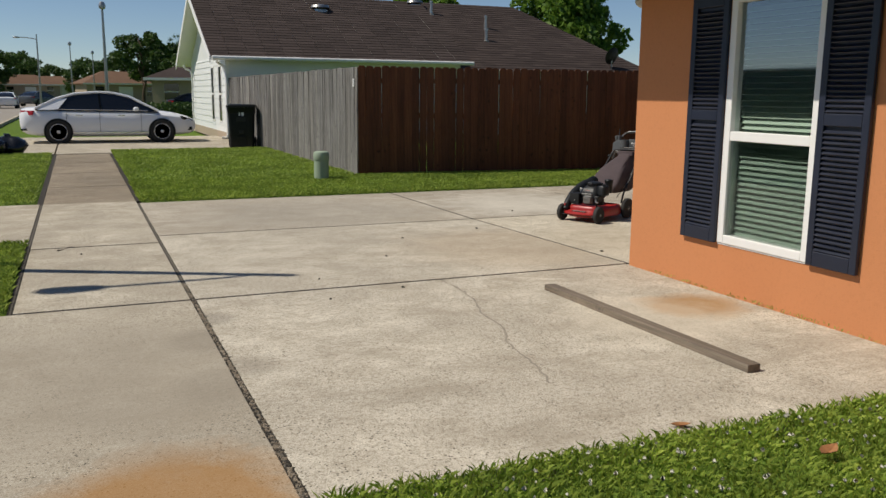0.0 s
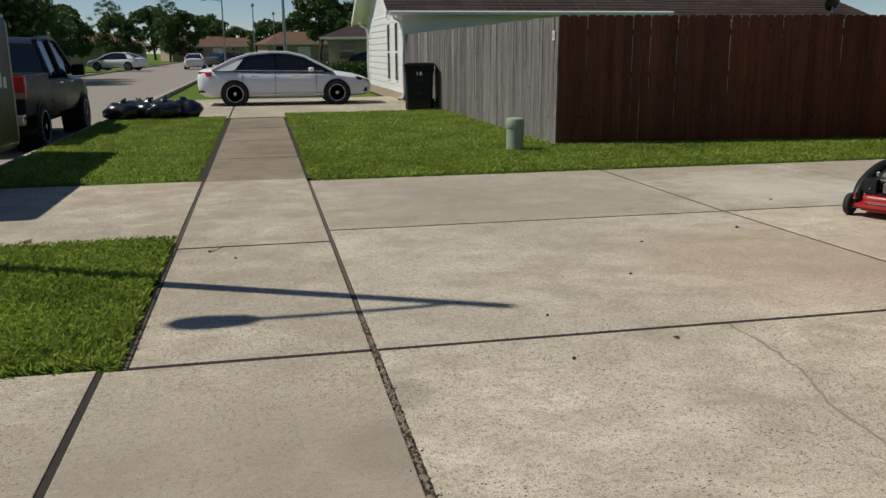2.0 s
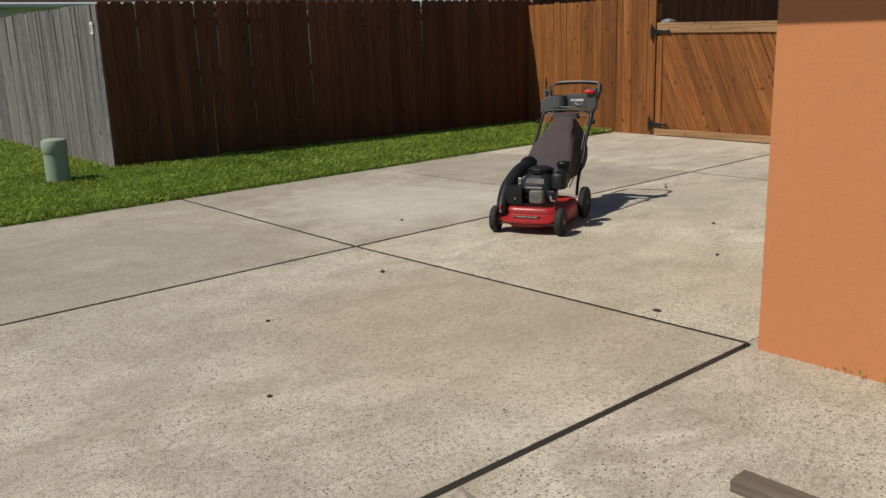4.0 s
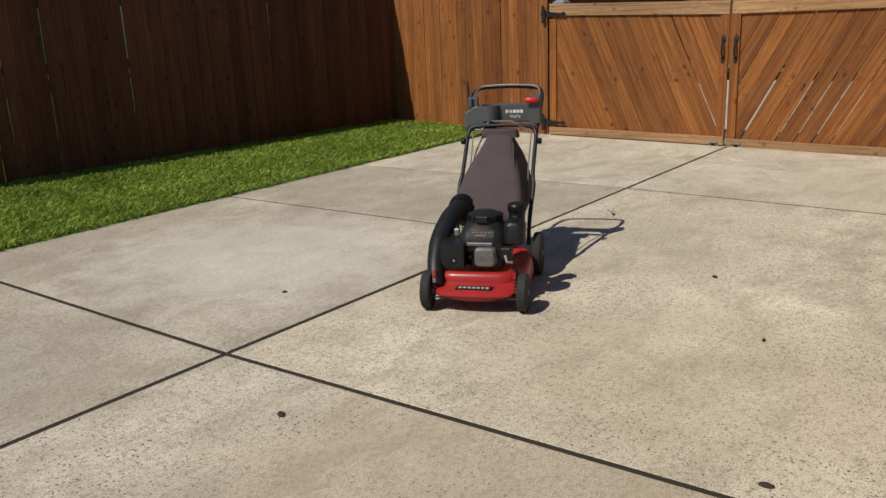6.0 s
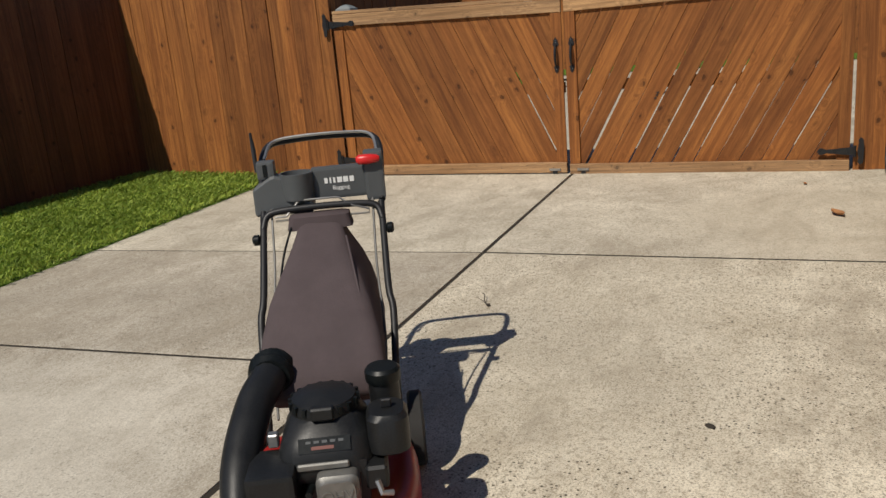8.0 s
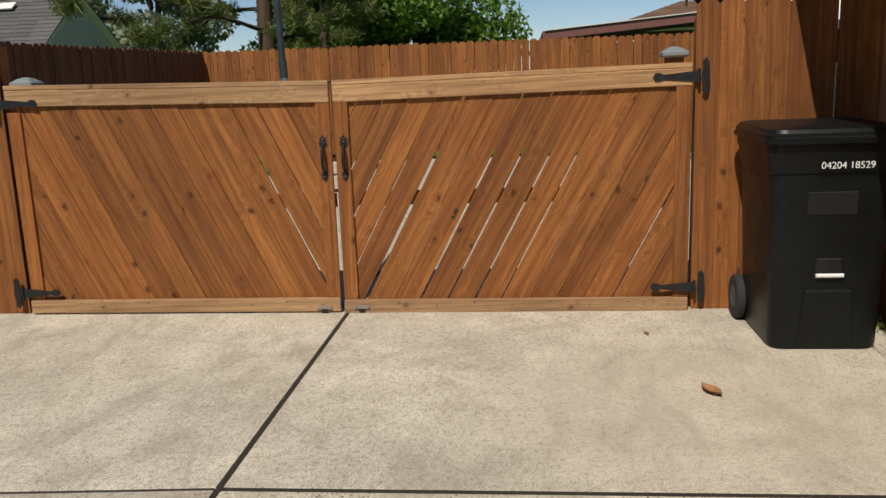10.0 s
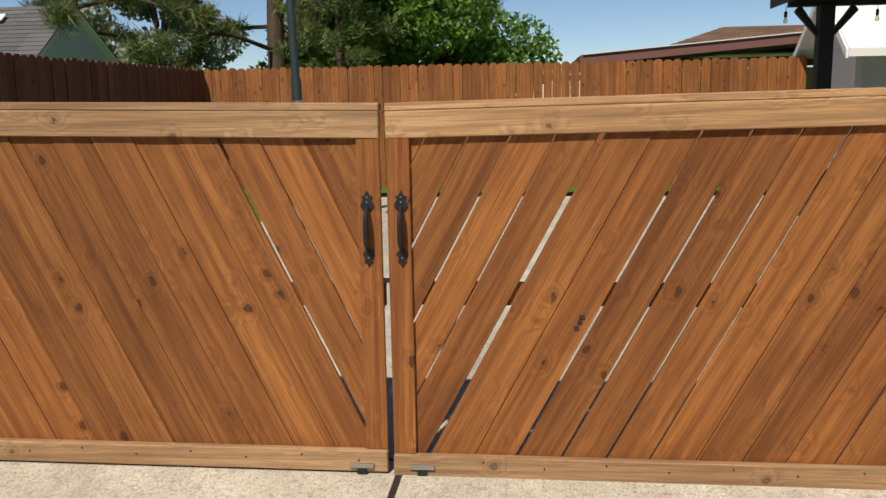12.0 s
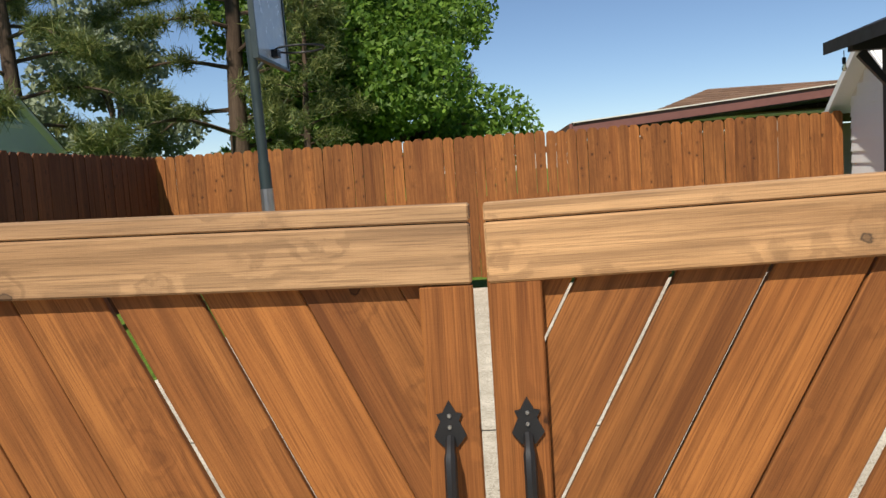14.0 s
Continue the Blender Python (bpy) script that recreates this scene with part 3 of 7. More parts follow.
def lawn(name, x0, x1, y0, y1, label, step=0.25):
    """A patch of turf: a gently uneven skin with a cut edge."""
    nx, ny = max(2, int((x1 - x0) / step)), max(2, int((y1 - y0) / step))
    vs, fs = [], []
    for j in range(ny + 1):
        for i in range(nx + 1):
            x, y = x0 + (x1 - x0) * i / nx, y0 + (y1 - y0) * j / ny
            edge = i in (0, nx) or j in (0, ny)
            if edge:
                x += 0.03 * noise.noise((x * 2.5, y * 2.5, 3))
                y += 0.03 * noise.noise((x * 2.5, y * 2.5, 8))
            z = turf_height(x, y) + 0.015 * noise.noise((x * 1.5, y * 1.5, 0)) - (0.10 if edge else 0)
            vs.append((x, y, z))
    for j in range(ny):
        for i in range(nx):
            a = j * (nx + 1) + i
            fs.append((a, a + 1, a + nx + 2, a + nx + 1))
    return raw(name, vs, fs, TURF, None, "structure", label, "lawn", True)


LAWNS = {
    "strip": (0.0, 10.4, 6.0, 8.25), "yard": (0.04, 3.86, 8.2, 16.3), "verge": (-3.93, -1.29, 6.27, 16.3),
    "patch": (-3.93, -1.27, 0.04, 2.83), "front": (0.05, 3.78, -9.0, -3.5),
}
for key, (x0, x1, y0, y1) in LAWNS.items():
    lawn("lawn", x0, x1, y0, y1, {"strip": "green grass strip between driveway and wooden fence", "yard": "mown green lawn beside the grey fence", "verge": "mown grass verge between sidewalk and street",
                                  "patch": "grass patch between the two concrete aprons", "front": "clover-dotted lawn under the window"}[key])


def grass(name, area, count, length, width, label):
    """Blades of grass as bent two-triangle strips."""
    x0, x1, y0, y1 = area
    p = np.stack([rng.uniform(x0, x1, count), rng.uniform(y0, y1, count)], 1)
    a = rng.uniform(0, 2 * np.pi, count)
    L = length * rng.uniform(0.5, 1.25, count)
    W = width * rng.uniform(0.7, 1.3, count)
    lean = rng.uniform(0.2, 1.1, count)
    lx, ly = np.cos(a) * L * lean, np.sin(a) * L * lean
    wx, wy = -np.sin(a) * W / 2, np.cos(a) * W / 2
    z = np.array([turf_height(x, y) for x, y in p]) - 0.012
    v = np.empty((count, 4, 3))
    v[:, 0] = np.stack([p[:, 0] - wx, p[:, 1] - wy, z], 1)
    v[:, 1] = np.stack([p[:, 0] + wx, p[:, 1] + wy, z], 1)
    v[:, 2] = np.stack([p[:, 0] + wx * 0.9 + lx * 0.4, p[:, 1] + wy * 0.9 + ly * 0.4, z + L * 0.6], 1)
    v[:, 3] = np.stack([p[:, 0] + lx, p[:, 1] + ly, z + L * (1.0 - 0.25 * lean)], 1)
    b = np.arange(count)[:, None] * 4
    f = np.concatenate([b + [0, 1, 2], b + [0, 2, 3]], 0)
    return raw(name, v.reshape(-1, 3), f, BLADE, None, "stuff", label, "grass")


grass("grass", (0.02, 10.35, 5.97, 8.2), 90000, 0.058, 0.008, "green blades of the grass strip by the fence")
grass("grass", (0.02, 3.84, 8.2, 16.2), 45000, 0.055, 0.012, "green blades of the mown lawn")
grass("grass", (-3.9, -1.31, 6.29, 16.2), 40000, 0.05, 0.011, "green blades of the grass verge")
grass("grass", (-3.9, -1.25, 0.02, 2.86), 30000, 0.06, 0.009, "green blades of the grass patch")
grass("grass", (0.03, 3.78, -6.2, -3.46), 70000, 0.05, 0.006, "green clover and grass blades under the window")


# ---------------------------------------------------------------- wooden fences
def picket_mesh(name, w, h, t, mat, ear=0.03):
    """A dog-eared board, standing on its base, thickness along local y."""
    pts = [(-w / 2, 0), (w / 2, 0), (w / 2, h - ear), (w / 2 - ear, h), (-w / 2 + ear, h), (-w / 2, h - ear)]
    bm = prism(pts, -t / 2, t / 2, "y")
    return mesh_of(bm, name, mat)


def fence(name, a, b, h, mat, label, pitch=0.142, tidy=0.006, rails=1, z=0.0, ear=0.03, slits=0.1, group=""):
    """A board fence from a to b: separate boards, rails and posts on the far side (rails = side sign)."""
    a, b = Vector((*a, z)), Vector((*b, z))
    d = (b - a)
    length = d.length
    ang = math.degrees(math.atan2(d.y, d.x))
    f = thing(name, label, "fence", pose(*a, 0, 0, ang), group)
    variants = [picket_mesh("board", pitch - g, h + dh, 0.018, mat, ear) for g, dh in ((0.002, 0), (0.003, 0.008), (0.004, -0.006), (0.012, 0.004))]
    n = int(length / pitch)
    for i in range(n + 1):
        me = variants[3] if rnd.random() < slits else variants[rnd.randrange(3)]
        part("board", me, mat, f, m=pose((i + 0.5) * length / (n + 1), rnd.uniform(-0.002, 0.002), rnd.uniform(-0.006, 0.006), rnd.uniform(-0.3, 0.3), rnd.uniform(-tidy, tidy) * 40, rnd.uniform(-1, 1)))
    for zz in (0.3, h * 0.55, h - 0.25):
        part("rail", box(0, length, rails * 0.012, rails * 0.05, zz - 0.045, zz + 0.045), mat, f)
    k = max(1, round(length / 2.4))
    for i in range(k + 1):
        x = min(max(length * i / k, 0.05), length - 0.05)
        part("post", box(x - 0.045, x + 0.045, rails * 0.05, rails * 0.14, -0.1, h - 0.1), mat, f)
    return f


fence("wooden_fence", (3.90, 8.26), (GATE_X + 0.05, 7.72), 1.93, SHADECEDAR, "reddish-brown wooden board fence, shade darkened into its colour", z=0.06, slits=0.22)
fence("wooden_fence", (3.88, 22.0), (3.88, 8.27), 1.93, GREYWOOD, "weathered silver-grey wooden board fence along the lawn", z=0.04, rails=1, slits=0.05, ear=0.012)
fence("wooden_fence", (GATE_X, 7.72), (GATE_X, 5.29), 1.90, CEDAR, "sunlit orange-brown cedar board fence beside the gate", rails=1, slits=0.08)
fence("wooden_fence", (GATE_X, 0.83), (GATE_X, -0.24), 1.90, CEDAR, "cedar board fence between gate and house wall", rails=1, slits=0.3)
fence("wooden_fence", (GATE_X + 0.1, 7.72), (20.69, 7.84), 1.95, SHADECEDAR, "brown wooden fence along the side of the back yard", slits=0.1, z=0.09)
fence("wooden_fence", (20.69, 7.84), (20.69, -1.55), 1.95, CEDAR, "sunlit cedar board fence closing the back yard", z=0.09, slits=0.16, ear=0.035)


# ---------------------------------------------------------------- gate
def clip(poly, keep):
    out = []
    for i, p in enumerate(poly):
        q = poly[(i + 1) % len(poly)]
        a, b = keep(p), keep(q)
        if a >= 0:
            out.append(p)
        if a * b < 0:
            t = a / (a - b)
            out.append((p[0] + (q[0] - p[0]) * t, p[1] + (q[1] - p[1]) * t))
    return out


def gate_leaf(name, y_hinge, y_free, lean, seams, label, z0, z1, rise):
    """One leaf in the plane x = GATE_X. Local y runs along the gate, x towards the yard.
    lean: metres the boards run sideways per metre up; seams: (y at z = 0.75, width of the gap) between boards."""
    ya, yb = min(y_hinge, y_free), max(y_hinge, y_free)
    g = thing(name, label, "gate", pose(GATE_X, 0, 0), "gate leaves")
    lo, hi = z0 + 0.06, z1 - 0.05
    tilt = math.atan(lean)
    ca, sa = math.cos(tilt), math.sin(tilt)
    up, down = lean * (hi - 0.75), lean * (lo - 0.75)
    for k, ((p, gp), (q, gq)) in enumerate(zip(seams, seams[1:])):
        a, b = p + gp / 2 / ca, q - gq / 2 / ca
        poly = [(a + up, hi), (b + up, hi), (b + down, lo), (a + down, lo)]
        poly = clip(poly, lambda v: v[0] - (ya + 0.02))
        poly = clip(poly, lambda v: (yb - 0.02) - v[0]) if poly else poly
        if len(poly) > 2:
            c = (sum(v[0] for v in poly) / len(poly), sum(v[1] for v in poly) / len(poly))
            loc = [((v[0] - c[0]) * ca - (v[1] - c[1]) * sa, (v[0] - c[0]) * sa + (v[1] - c[1]) * ca) for v in poly]
            bm = prism(loc, -0.009, 0.009, "x")
            part("board", bm, CEDAR, g, m=Matrix.Translation((0.002 * ((k * 7) % 3 - 1), *c)) @ Matrix.Rotation(-tilt, 4, "X"), bevel=0.002)
    front = -0.009
    for yy in (ya, yb - 0.092):
        part("stile", box(front - 0.02, front - 0.001, yy, yy + 0.092, z0 + 0.09, z1 - 0.105), CEDAR, g, bevel=0.003)
    top = part("top_rail", box(-0.02, 0.02, 0, yb - ya, -0.052, 0.052), RAIL, g, "sun-bleached timber top rail", pose(front - 0.004, ya, z1 - 0.052, math.degrees(rise), 0, 0), bevel=0.004)
    cap = part("cap_board", box(-0.026, 0.045, 0, yb - ya, 0.0, 0.03), RAIL, g, "flat timber cap on the rail", pose(front + 0.002, ya, z1 + 0.002, math.degrees(rise), 0, 0), bevel=0.003)
    part("bottom_rail", box(front - 0.04, front - 0.002, ya, yb, z0, z0 + 0.09), RAIL, g, "worn timber bottom rail", bevel=0.004)
    for k in range(9):
        yy = ya + (yb - ya) * (k + 0.5) / 9
        part("nail", lathe([(0.004, -0.001), (0.004, 0.001)], 8, "x", None, (front - 0.041, yy, z0 + 0.05 + 0.02 * (k % 2))), BLACKIRON, g)
    back = part("back_brace", box(0.01, 0.045, ya, yb, (z0 + z1) / 2 - 0.045, (z0 + z1) / 2 + 0.045), CEDAR, g)
    return g


LEFT_SEAMS = [(2.755, 0.001), (2.93, 0.001), (3.105, 0.002), (3.282, 0.005), (3.449, 0.014)] + [(3.624 + 0.1755 * k, (0.003, 0.0015, 0.002)[k % 3]) for k in range(16)]
RIGHT_SEAMS = [(0.253, 0.001), (0.43, 0.001), (0.61, 0.001), (0.791, 0.003), (0.972, 0.008), (1.153, 0.003), (1.322, 0.003), (1.50, 0.003), (1.68, 0.007), (1.851, 0.010), (2.030, 0.010), (2.210, 0.011),
               (2.383, 0.0015), (2.574, 0.020), (2.749, 0.005), (2.918, 0.007), (3.080, 0.008), (3.247, 0.006), (3.44, 0.001), (3.62, 0.001)]
leaf_l = gate_leaf("gate_leaf", 5.25, 3.093, 0.47, LEFT_SEAMS, "cedar gate leaf of diagonal boards, closed", 0.01, 1.475, 0.018)
leaf_r = gate_leaf("gate_leaf", 0.86, 3.068, -0.53, RIGHT_SEAMS, "cedar gate leaf of diagonal boards with bright gaps, closed", -0.005, 1.505, -0.014)


def pull(parent, y, z):
    """A black thumb-pull: spade plates joined by a bowed grip."""
    x = -0.031
    h = part("handle", tube(smoothline([(x, 0, 0.085), (x - 0.030, 0, 0.06), (x - 0.045, 0, 0.0), (x - 0.035, 0, -0.06), (x, 0, -0.09)], 5), [0.009] * 5 + [0.011] * 11 + [0.008] * 5, 8), BLACKIRON, parent, "black iron pull handle", pose(0, y, z), smooth=True)
    spade = [(0, 0.062), (0.012, 0.040), (0.022, 0.038), (0.016, 0.026), (0.028, 0.0), (0.012, -0.02), (-0.012, -0.02), (-0.028, 0.0), (-0.016, 0.026), (-0.022, 0.038), (-0.012, 0.040)]
    part("plate", prism(spade[::-1], x + 0.001, x - 0.004, "x"), BLACKIRON, h, m=pose(0, 0, 0.09))
    part("plate", prism([(a * 0.85, -b * 0.85) for a, b in spade], x + 0.001, x - 0.004, "x"), BLACKIRON, h, m=pose(0, 0, -0.10))
    for zz in (0.105, 0.125, -0.115):
        part("screw", lathe([(0.004, 0), (0.003, -0.003)], 8, "x", None, (x - 0.004, 0, zz)), STEEL, h)


pull(leaf_l, 3.147, 1.02)
pull(leaf_r, 3.013, 1.02)


def strap_hinge(parent, y, z, way, drop=0.0):
    x = -0.040 if z > 1 else -0.054
    pts = [(0, 0.035), (0.03, 0.03), (0.20, 0.014), (0.225, 0.026), (0.25, 0.024), (0.265, 0.0), (0.25, -0.024), (0.225, -0.026), (0.20, -0.014), (0.03, -0.03), (0, -0.035)]
    pts = [(a * way, b) for a, b in pts]
    s = part("hinge", prism(pts, x, x + 0.005, "x"), BLACKIRON, parent, "black iron strap hinge", pose(0, y, z))
    leaf = [(0, 0.11), (0.02, 0.085), (0.014, 0.06), (0.024, 0.0), (0.014, -0.06), (0.02, -0.085), (0, -0.11), (-0.02, -0.085), (-0.024, 0), (-0.02, 0.085)]
    part("hinge_plate", prism(leaf[::-1], x, x + 0.006, "x"), BLACKIRON, s, m=pose(0, -0.045 * way, 0))
    part("pin", tube([(x - 0.004, -0.005 * way, -0.045), (x - 0.004, -0.005 * way, 0.045)], 0.009, 8), BLACKIRON, s)
    for k in (0.05, 0.14, 0.245):
        part("bolt", lathe([(0.006, 0), (0.004, -0.004)], 8, "x", None, (x, k * way, 0)), BLACKIRON, s)


for z, s in ((0.66, 0.022), (0.64, 0.018), (0.615, 0.020)):     # an old dark stamp on one board
    part("stamp_mark", box(-0.0125, -0.0105, 2.30 + (0.66 - z) * 0.5, 2.30 + (0.66 - z) * 0.5 + s, z, z + 0.014), DARKBLOT, leaf_r)
for leaf, y in ((leaf_l, 3.20), (leaf_r, 2.95)):
    bolt = part("drop_bolt", box(-0.060, -0.050, y - 0.05, y + 0.05, 0.03, 0.05), STEEL, leaf, "small steel bolt plate")
    # solid black block drawn for the shadow below the bolt plate
    part("bolt_shadow_gap", box(-0.055, -0.048, y - 0.02, y + 0.02, 0.0, 0.03), BLACKIRON, bolt)
part("latch_bar", box(-0.02, -0.012, 3.02, 3.14, 0.80, 0.82), BLACKIRON, leaf_l)
strap_hinge(leaf_l, 5.29, 1.425, -1)
strap_hinge(leaf_l, 5.29, 0.155, -1)
strap_hinge(leaf_r, 0.83, 1.455, 1)
strap_hinge(leaf_r, 0.83, 0.155, 1)


def cap_light(y, z):
    """A small solar post light on the gate post behind the fence."""
    o = thing("gate_post", "cedar gate post topped by a grey solar cap light", "post", pose(GATE_X + 0.10, y, 0), "gate posts")
    part("post", box(-0.05, 0.05, -0.05, 0.05, -0.1, z), CEDAR, o)
    bm = loft([[(a, b, h) for a, b in rrect(w, w, 0.012)] for w, h in ((0.14, 0), (0.16, 0.012), (0.16, 0.03), (0.09, 0.055), (0.03, 0.066))])
    part("cap_light", bm, plain_grey, o, "grey solar cap light", pose(0, 0, z))


plain_grey = plain("cap_grey", (0.20, 0.22, 0.22), 0.5)
cap_light(5.16, 1.53)
cap_light(0.95, 1.57)


# ---------------------------------------------------------------- orange house
house = thing("orange_house", "orange stucco house with navy shutters and white window", "house", kind="")
FX, SY = 3.82, -0.07                              # front wall plane, side wall plane
WIN = (-2.105, -1.205, 0.40, 2.26)
WALL_T, TOP = 0.2, 2.55
wall = bmesh.new()
for y0, y1, z0, z1 in ((-12.0, WIN[0], -0.1, TOP), (WIN[1], SY, -0.1, TOP), (WIN[0], WIN[1], -0.1, WIN[2]), (WIN[0], WIN[1], WIN[3], TOP)):
    box(FX, FX + WALL_T, y0, y1, z0, z1, wall)
part("front_wall", wall, ORANGE, house)
part("side_wall", prism([(FX + WALL_T, SY - WALL_T), (10.62, SY - WALL_T - 0.17), (10.62, SY - 0.17), (FX + WALL_T, SY)], -0.1, TOP, "z"), ORANGE, house)
part("back_part", box(10.63, 11.0, -12.0, SY - 0.22, -0.1, TOP), BRICK, house, "old painted brick wall")
roof = loft([[(x0, y0, z), (x1, y0, z), (x1, y1, z), (x0, y1, z)] for x0, x1, y0, y1, z in ((FX - 0.66, 11.4, -12.6, SY + 0.44, TOP - 0.12), (FX - 0.66, 11.4, -12.6, SY + 0.44, TOP + 0.06), (6.8, 8.2, -7.0, -5.5, 4.4))])
part("roof", roof, DARKROOF, house, "dark shingle roof")
part("fascia", box(FX - 0.69, FX - 0.662, -12.6, SY + 0.44, TOP - 0.16, TOP + 0.07), WHITE, house)
part("fascia", box(FX - 0.69, 11.4, SY + 0.442, SY + 0.468, TOP - 0.16, TOP + 0.07), WHITE, house)
for k in range(8):                                # quoin-like brick ends beyond the stucco
    z = 0.05 + k * 0.3
    part("brick", box(10.625, 10.72, SY - 0.30, SY - 0.155, z, z + 0.06 * 3.6), BRICK, house)


def sheet_x(x, y0, y1, z0, z1):
    bm = bmesh.new()
    bm.faces.new([bm.verts.new(p) for p in ((x, y1, z0), (x, y0, z0), (x, y0, z1), (x, y1, z1))])
    return bm


def window():
    y0, y1, z0, z1 = WIN
    # one dark sheet takes the place of the unlit room behind the blinds
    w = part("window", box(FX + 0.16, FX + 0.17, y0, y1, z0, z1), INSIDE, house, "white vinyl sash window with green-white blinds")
    x = FX - 0.015
    f = 0.065
    for a in ((y0, y0 + f, z0, z1), (y1 - f, y1, z0, z1), (y0 + f, y1 - f, z0, z0 + f), (y0 + f, y1 - f, z1 - f, z1)):
        part("frame", box(x, FX + 0.08, *a), WHITE, w, bevel=0.004)
    zm = 1.22
    part("meeting_rail", box(x + 0.004, FX + 0.05, y0 + f, y1 - f, zm - 0.035, zm + 0.035), WHITE, w, bevel=0.004)
    for a, b, m in ((z0 + f, zm - 0.035, SCREEN), (zm + 0.035, z1 - f, WINDOW)):
        p = part("pane", sheet_x(FX + 0.03, y0 + f, y1 - f, a, b), WINDOW, w)
        p.visible_shadow = False
        if m is SCREEN:
            q = part("insect_screen", sheet_x(FX + 0.005, y0 + f, y1 - f, a, b), SCREEN, w)
            q.visible_shadow = False
    me = mesh_of(box(-0.024, 0.024, y0 + f, y1 - f, -0.0015, 0.0015), "slat", BLIND)
    for k in range(40):
        z = z0 + f + 0.02 + k * 0.0425
        if z < z1 - f:
            part("slat", me, BLIND, w, m=pose(FX + 0.09, 0, z, 0, -50, 0))
    # jamb linings close the reveal
    for a in ((y0 - 0.001, y0 + 0.01, z0, z1), (y1 - 0.01, y1 + 0.001, z0, z1)):
        part("jamb", box(FX + 0.08, FX + 0.16, *a), WHITE, w)


window()


def shutter(y0, y1):
    z0, z1 = 0.395, 2.28
    s = part("shutter", box(FX - 0.012, FX - 0.002, y0 + 0.02, y1 - 0.02, z0 + 0.02, z1 - 0.02), NAVY, house, "navy louvred window shutter")
    b = 0.055
    x0, x1 = FX - 0.040, FX - 0.010
    for a in ((y0, y0 + b, z0, z1), (y1 - b, y1, z0, z1), (y0 + b, y1 - b, z0, z0 + 0.10), (y0 + b, y1 - b, z1 - 0.10, z1), (y0 + b, y1 - b, 1.33, 1.41)):
        part("shutter_frame", box(x0, x1, *a), NAVY, s, bevel=0.004)
    me = mesh_of(box(-0.016, 0.016, y0 + b, y1 - b, -0.0035, 0.0035), "louvre", NAVY)
    z = z0 + 0.115
    while z < z1 - 0.11:
        if not 1.315 < z < 1.425:
            part("louvre", me, NAVY, s, m=pose(FX - 0.024, 0, z, 0, -38, 0))
        z += 0.034


shutter(-1.20, -0.795)
shutter(-2.52, -2.11)
part("sill_trim", box(FX - 0.006, FX - 0.001, WIN[0], WIN[1], WIN[2] - 0.012, WIN[2] - 0.002), WHITE, house)


def lumber():
    o = thing("lumber_post", "weathered grey-brown timber post lying on the concrete", "lumber", pose(2.60, -0.66, 0, 0, 0, 0.8))
    part("post", box(0, 0.092, -2.2, 0, 0.0, 0.045), LUMBER, o, bevel=0.005, seg=2)


lumber()


def pedestal():
    o = thing("utility_pedestal", "pale green plastic cable pedestal standing in the grass", "utility box", pose(3.07, 7.75, 0.05))
    part("base_tube", lathe([(0.125, -0.06), (0.125, 0.36), (0.120, 0.365)], 32), BOXGREEN, o, smooth=True)
    part("cap", lathe([(0.130, 0.34), (0.133, 0.345), (0.133, 0.45), (0.122, 0.478), (0.09, 0.49), (0.0, 0.492)], 32), BOXGREEN, o, smooth=True)


pedestal()


# ---------------------------------------------------------------- lawn mower
def wheel(parent, x, y, r, w, name="wheel"):
    t = part(name, lathe([(r * 0.55, -w / 2), (r * 0.93, -w / 2), (r, -w * 0.34), (r, w * 0.34), (r * 0.93, w / 2), (r * 0.55, w / 2)], 32, "x"), RUBBER, parent, "black rubber tyre on a plastic hub", pose(x, y, r), smooth=True)
    part("hub", lathe([(r * 0.56, -w * 0.42), (r * 0.5, -w * 0.3), (r * 0.18, -w * 0.55), (r * 0.18, w * 0.55), (r * 0.5, w * 0.3), (r * 0.56, w * 0.42)], 24, "x"), GREYPLASTIC, t, smooth=True)
    part("axle_nut", lathe([(0.012, -w * 0.62), (0.012, w * 0.62)], 6, "x"), STEEL, t)
    return t


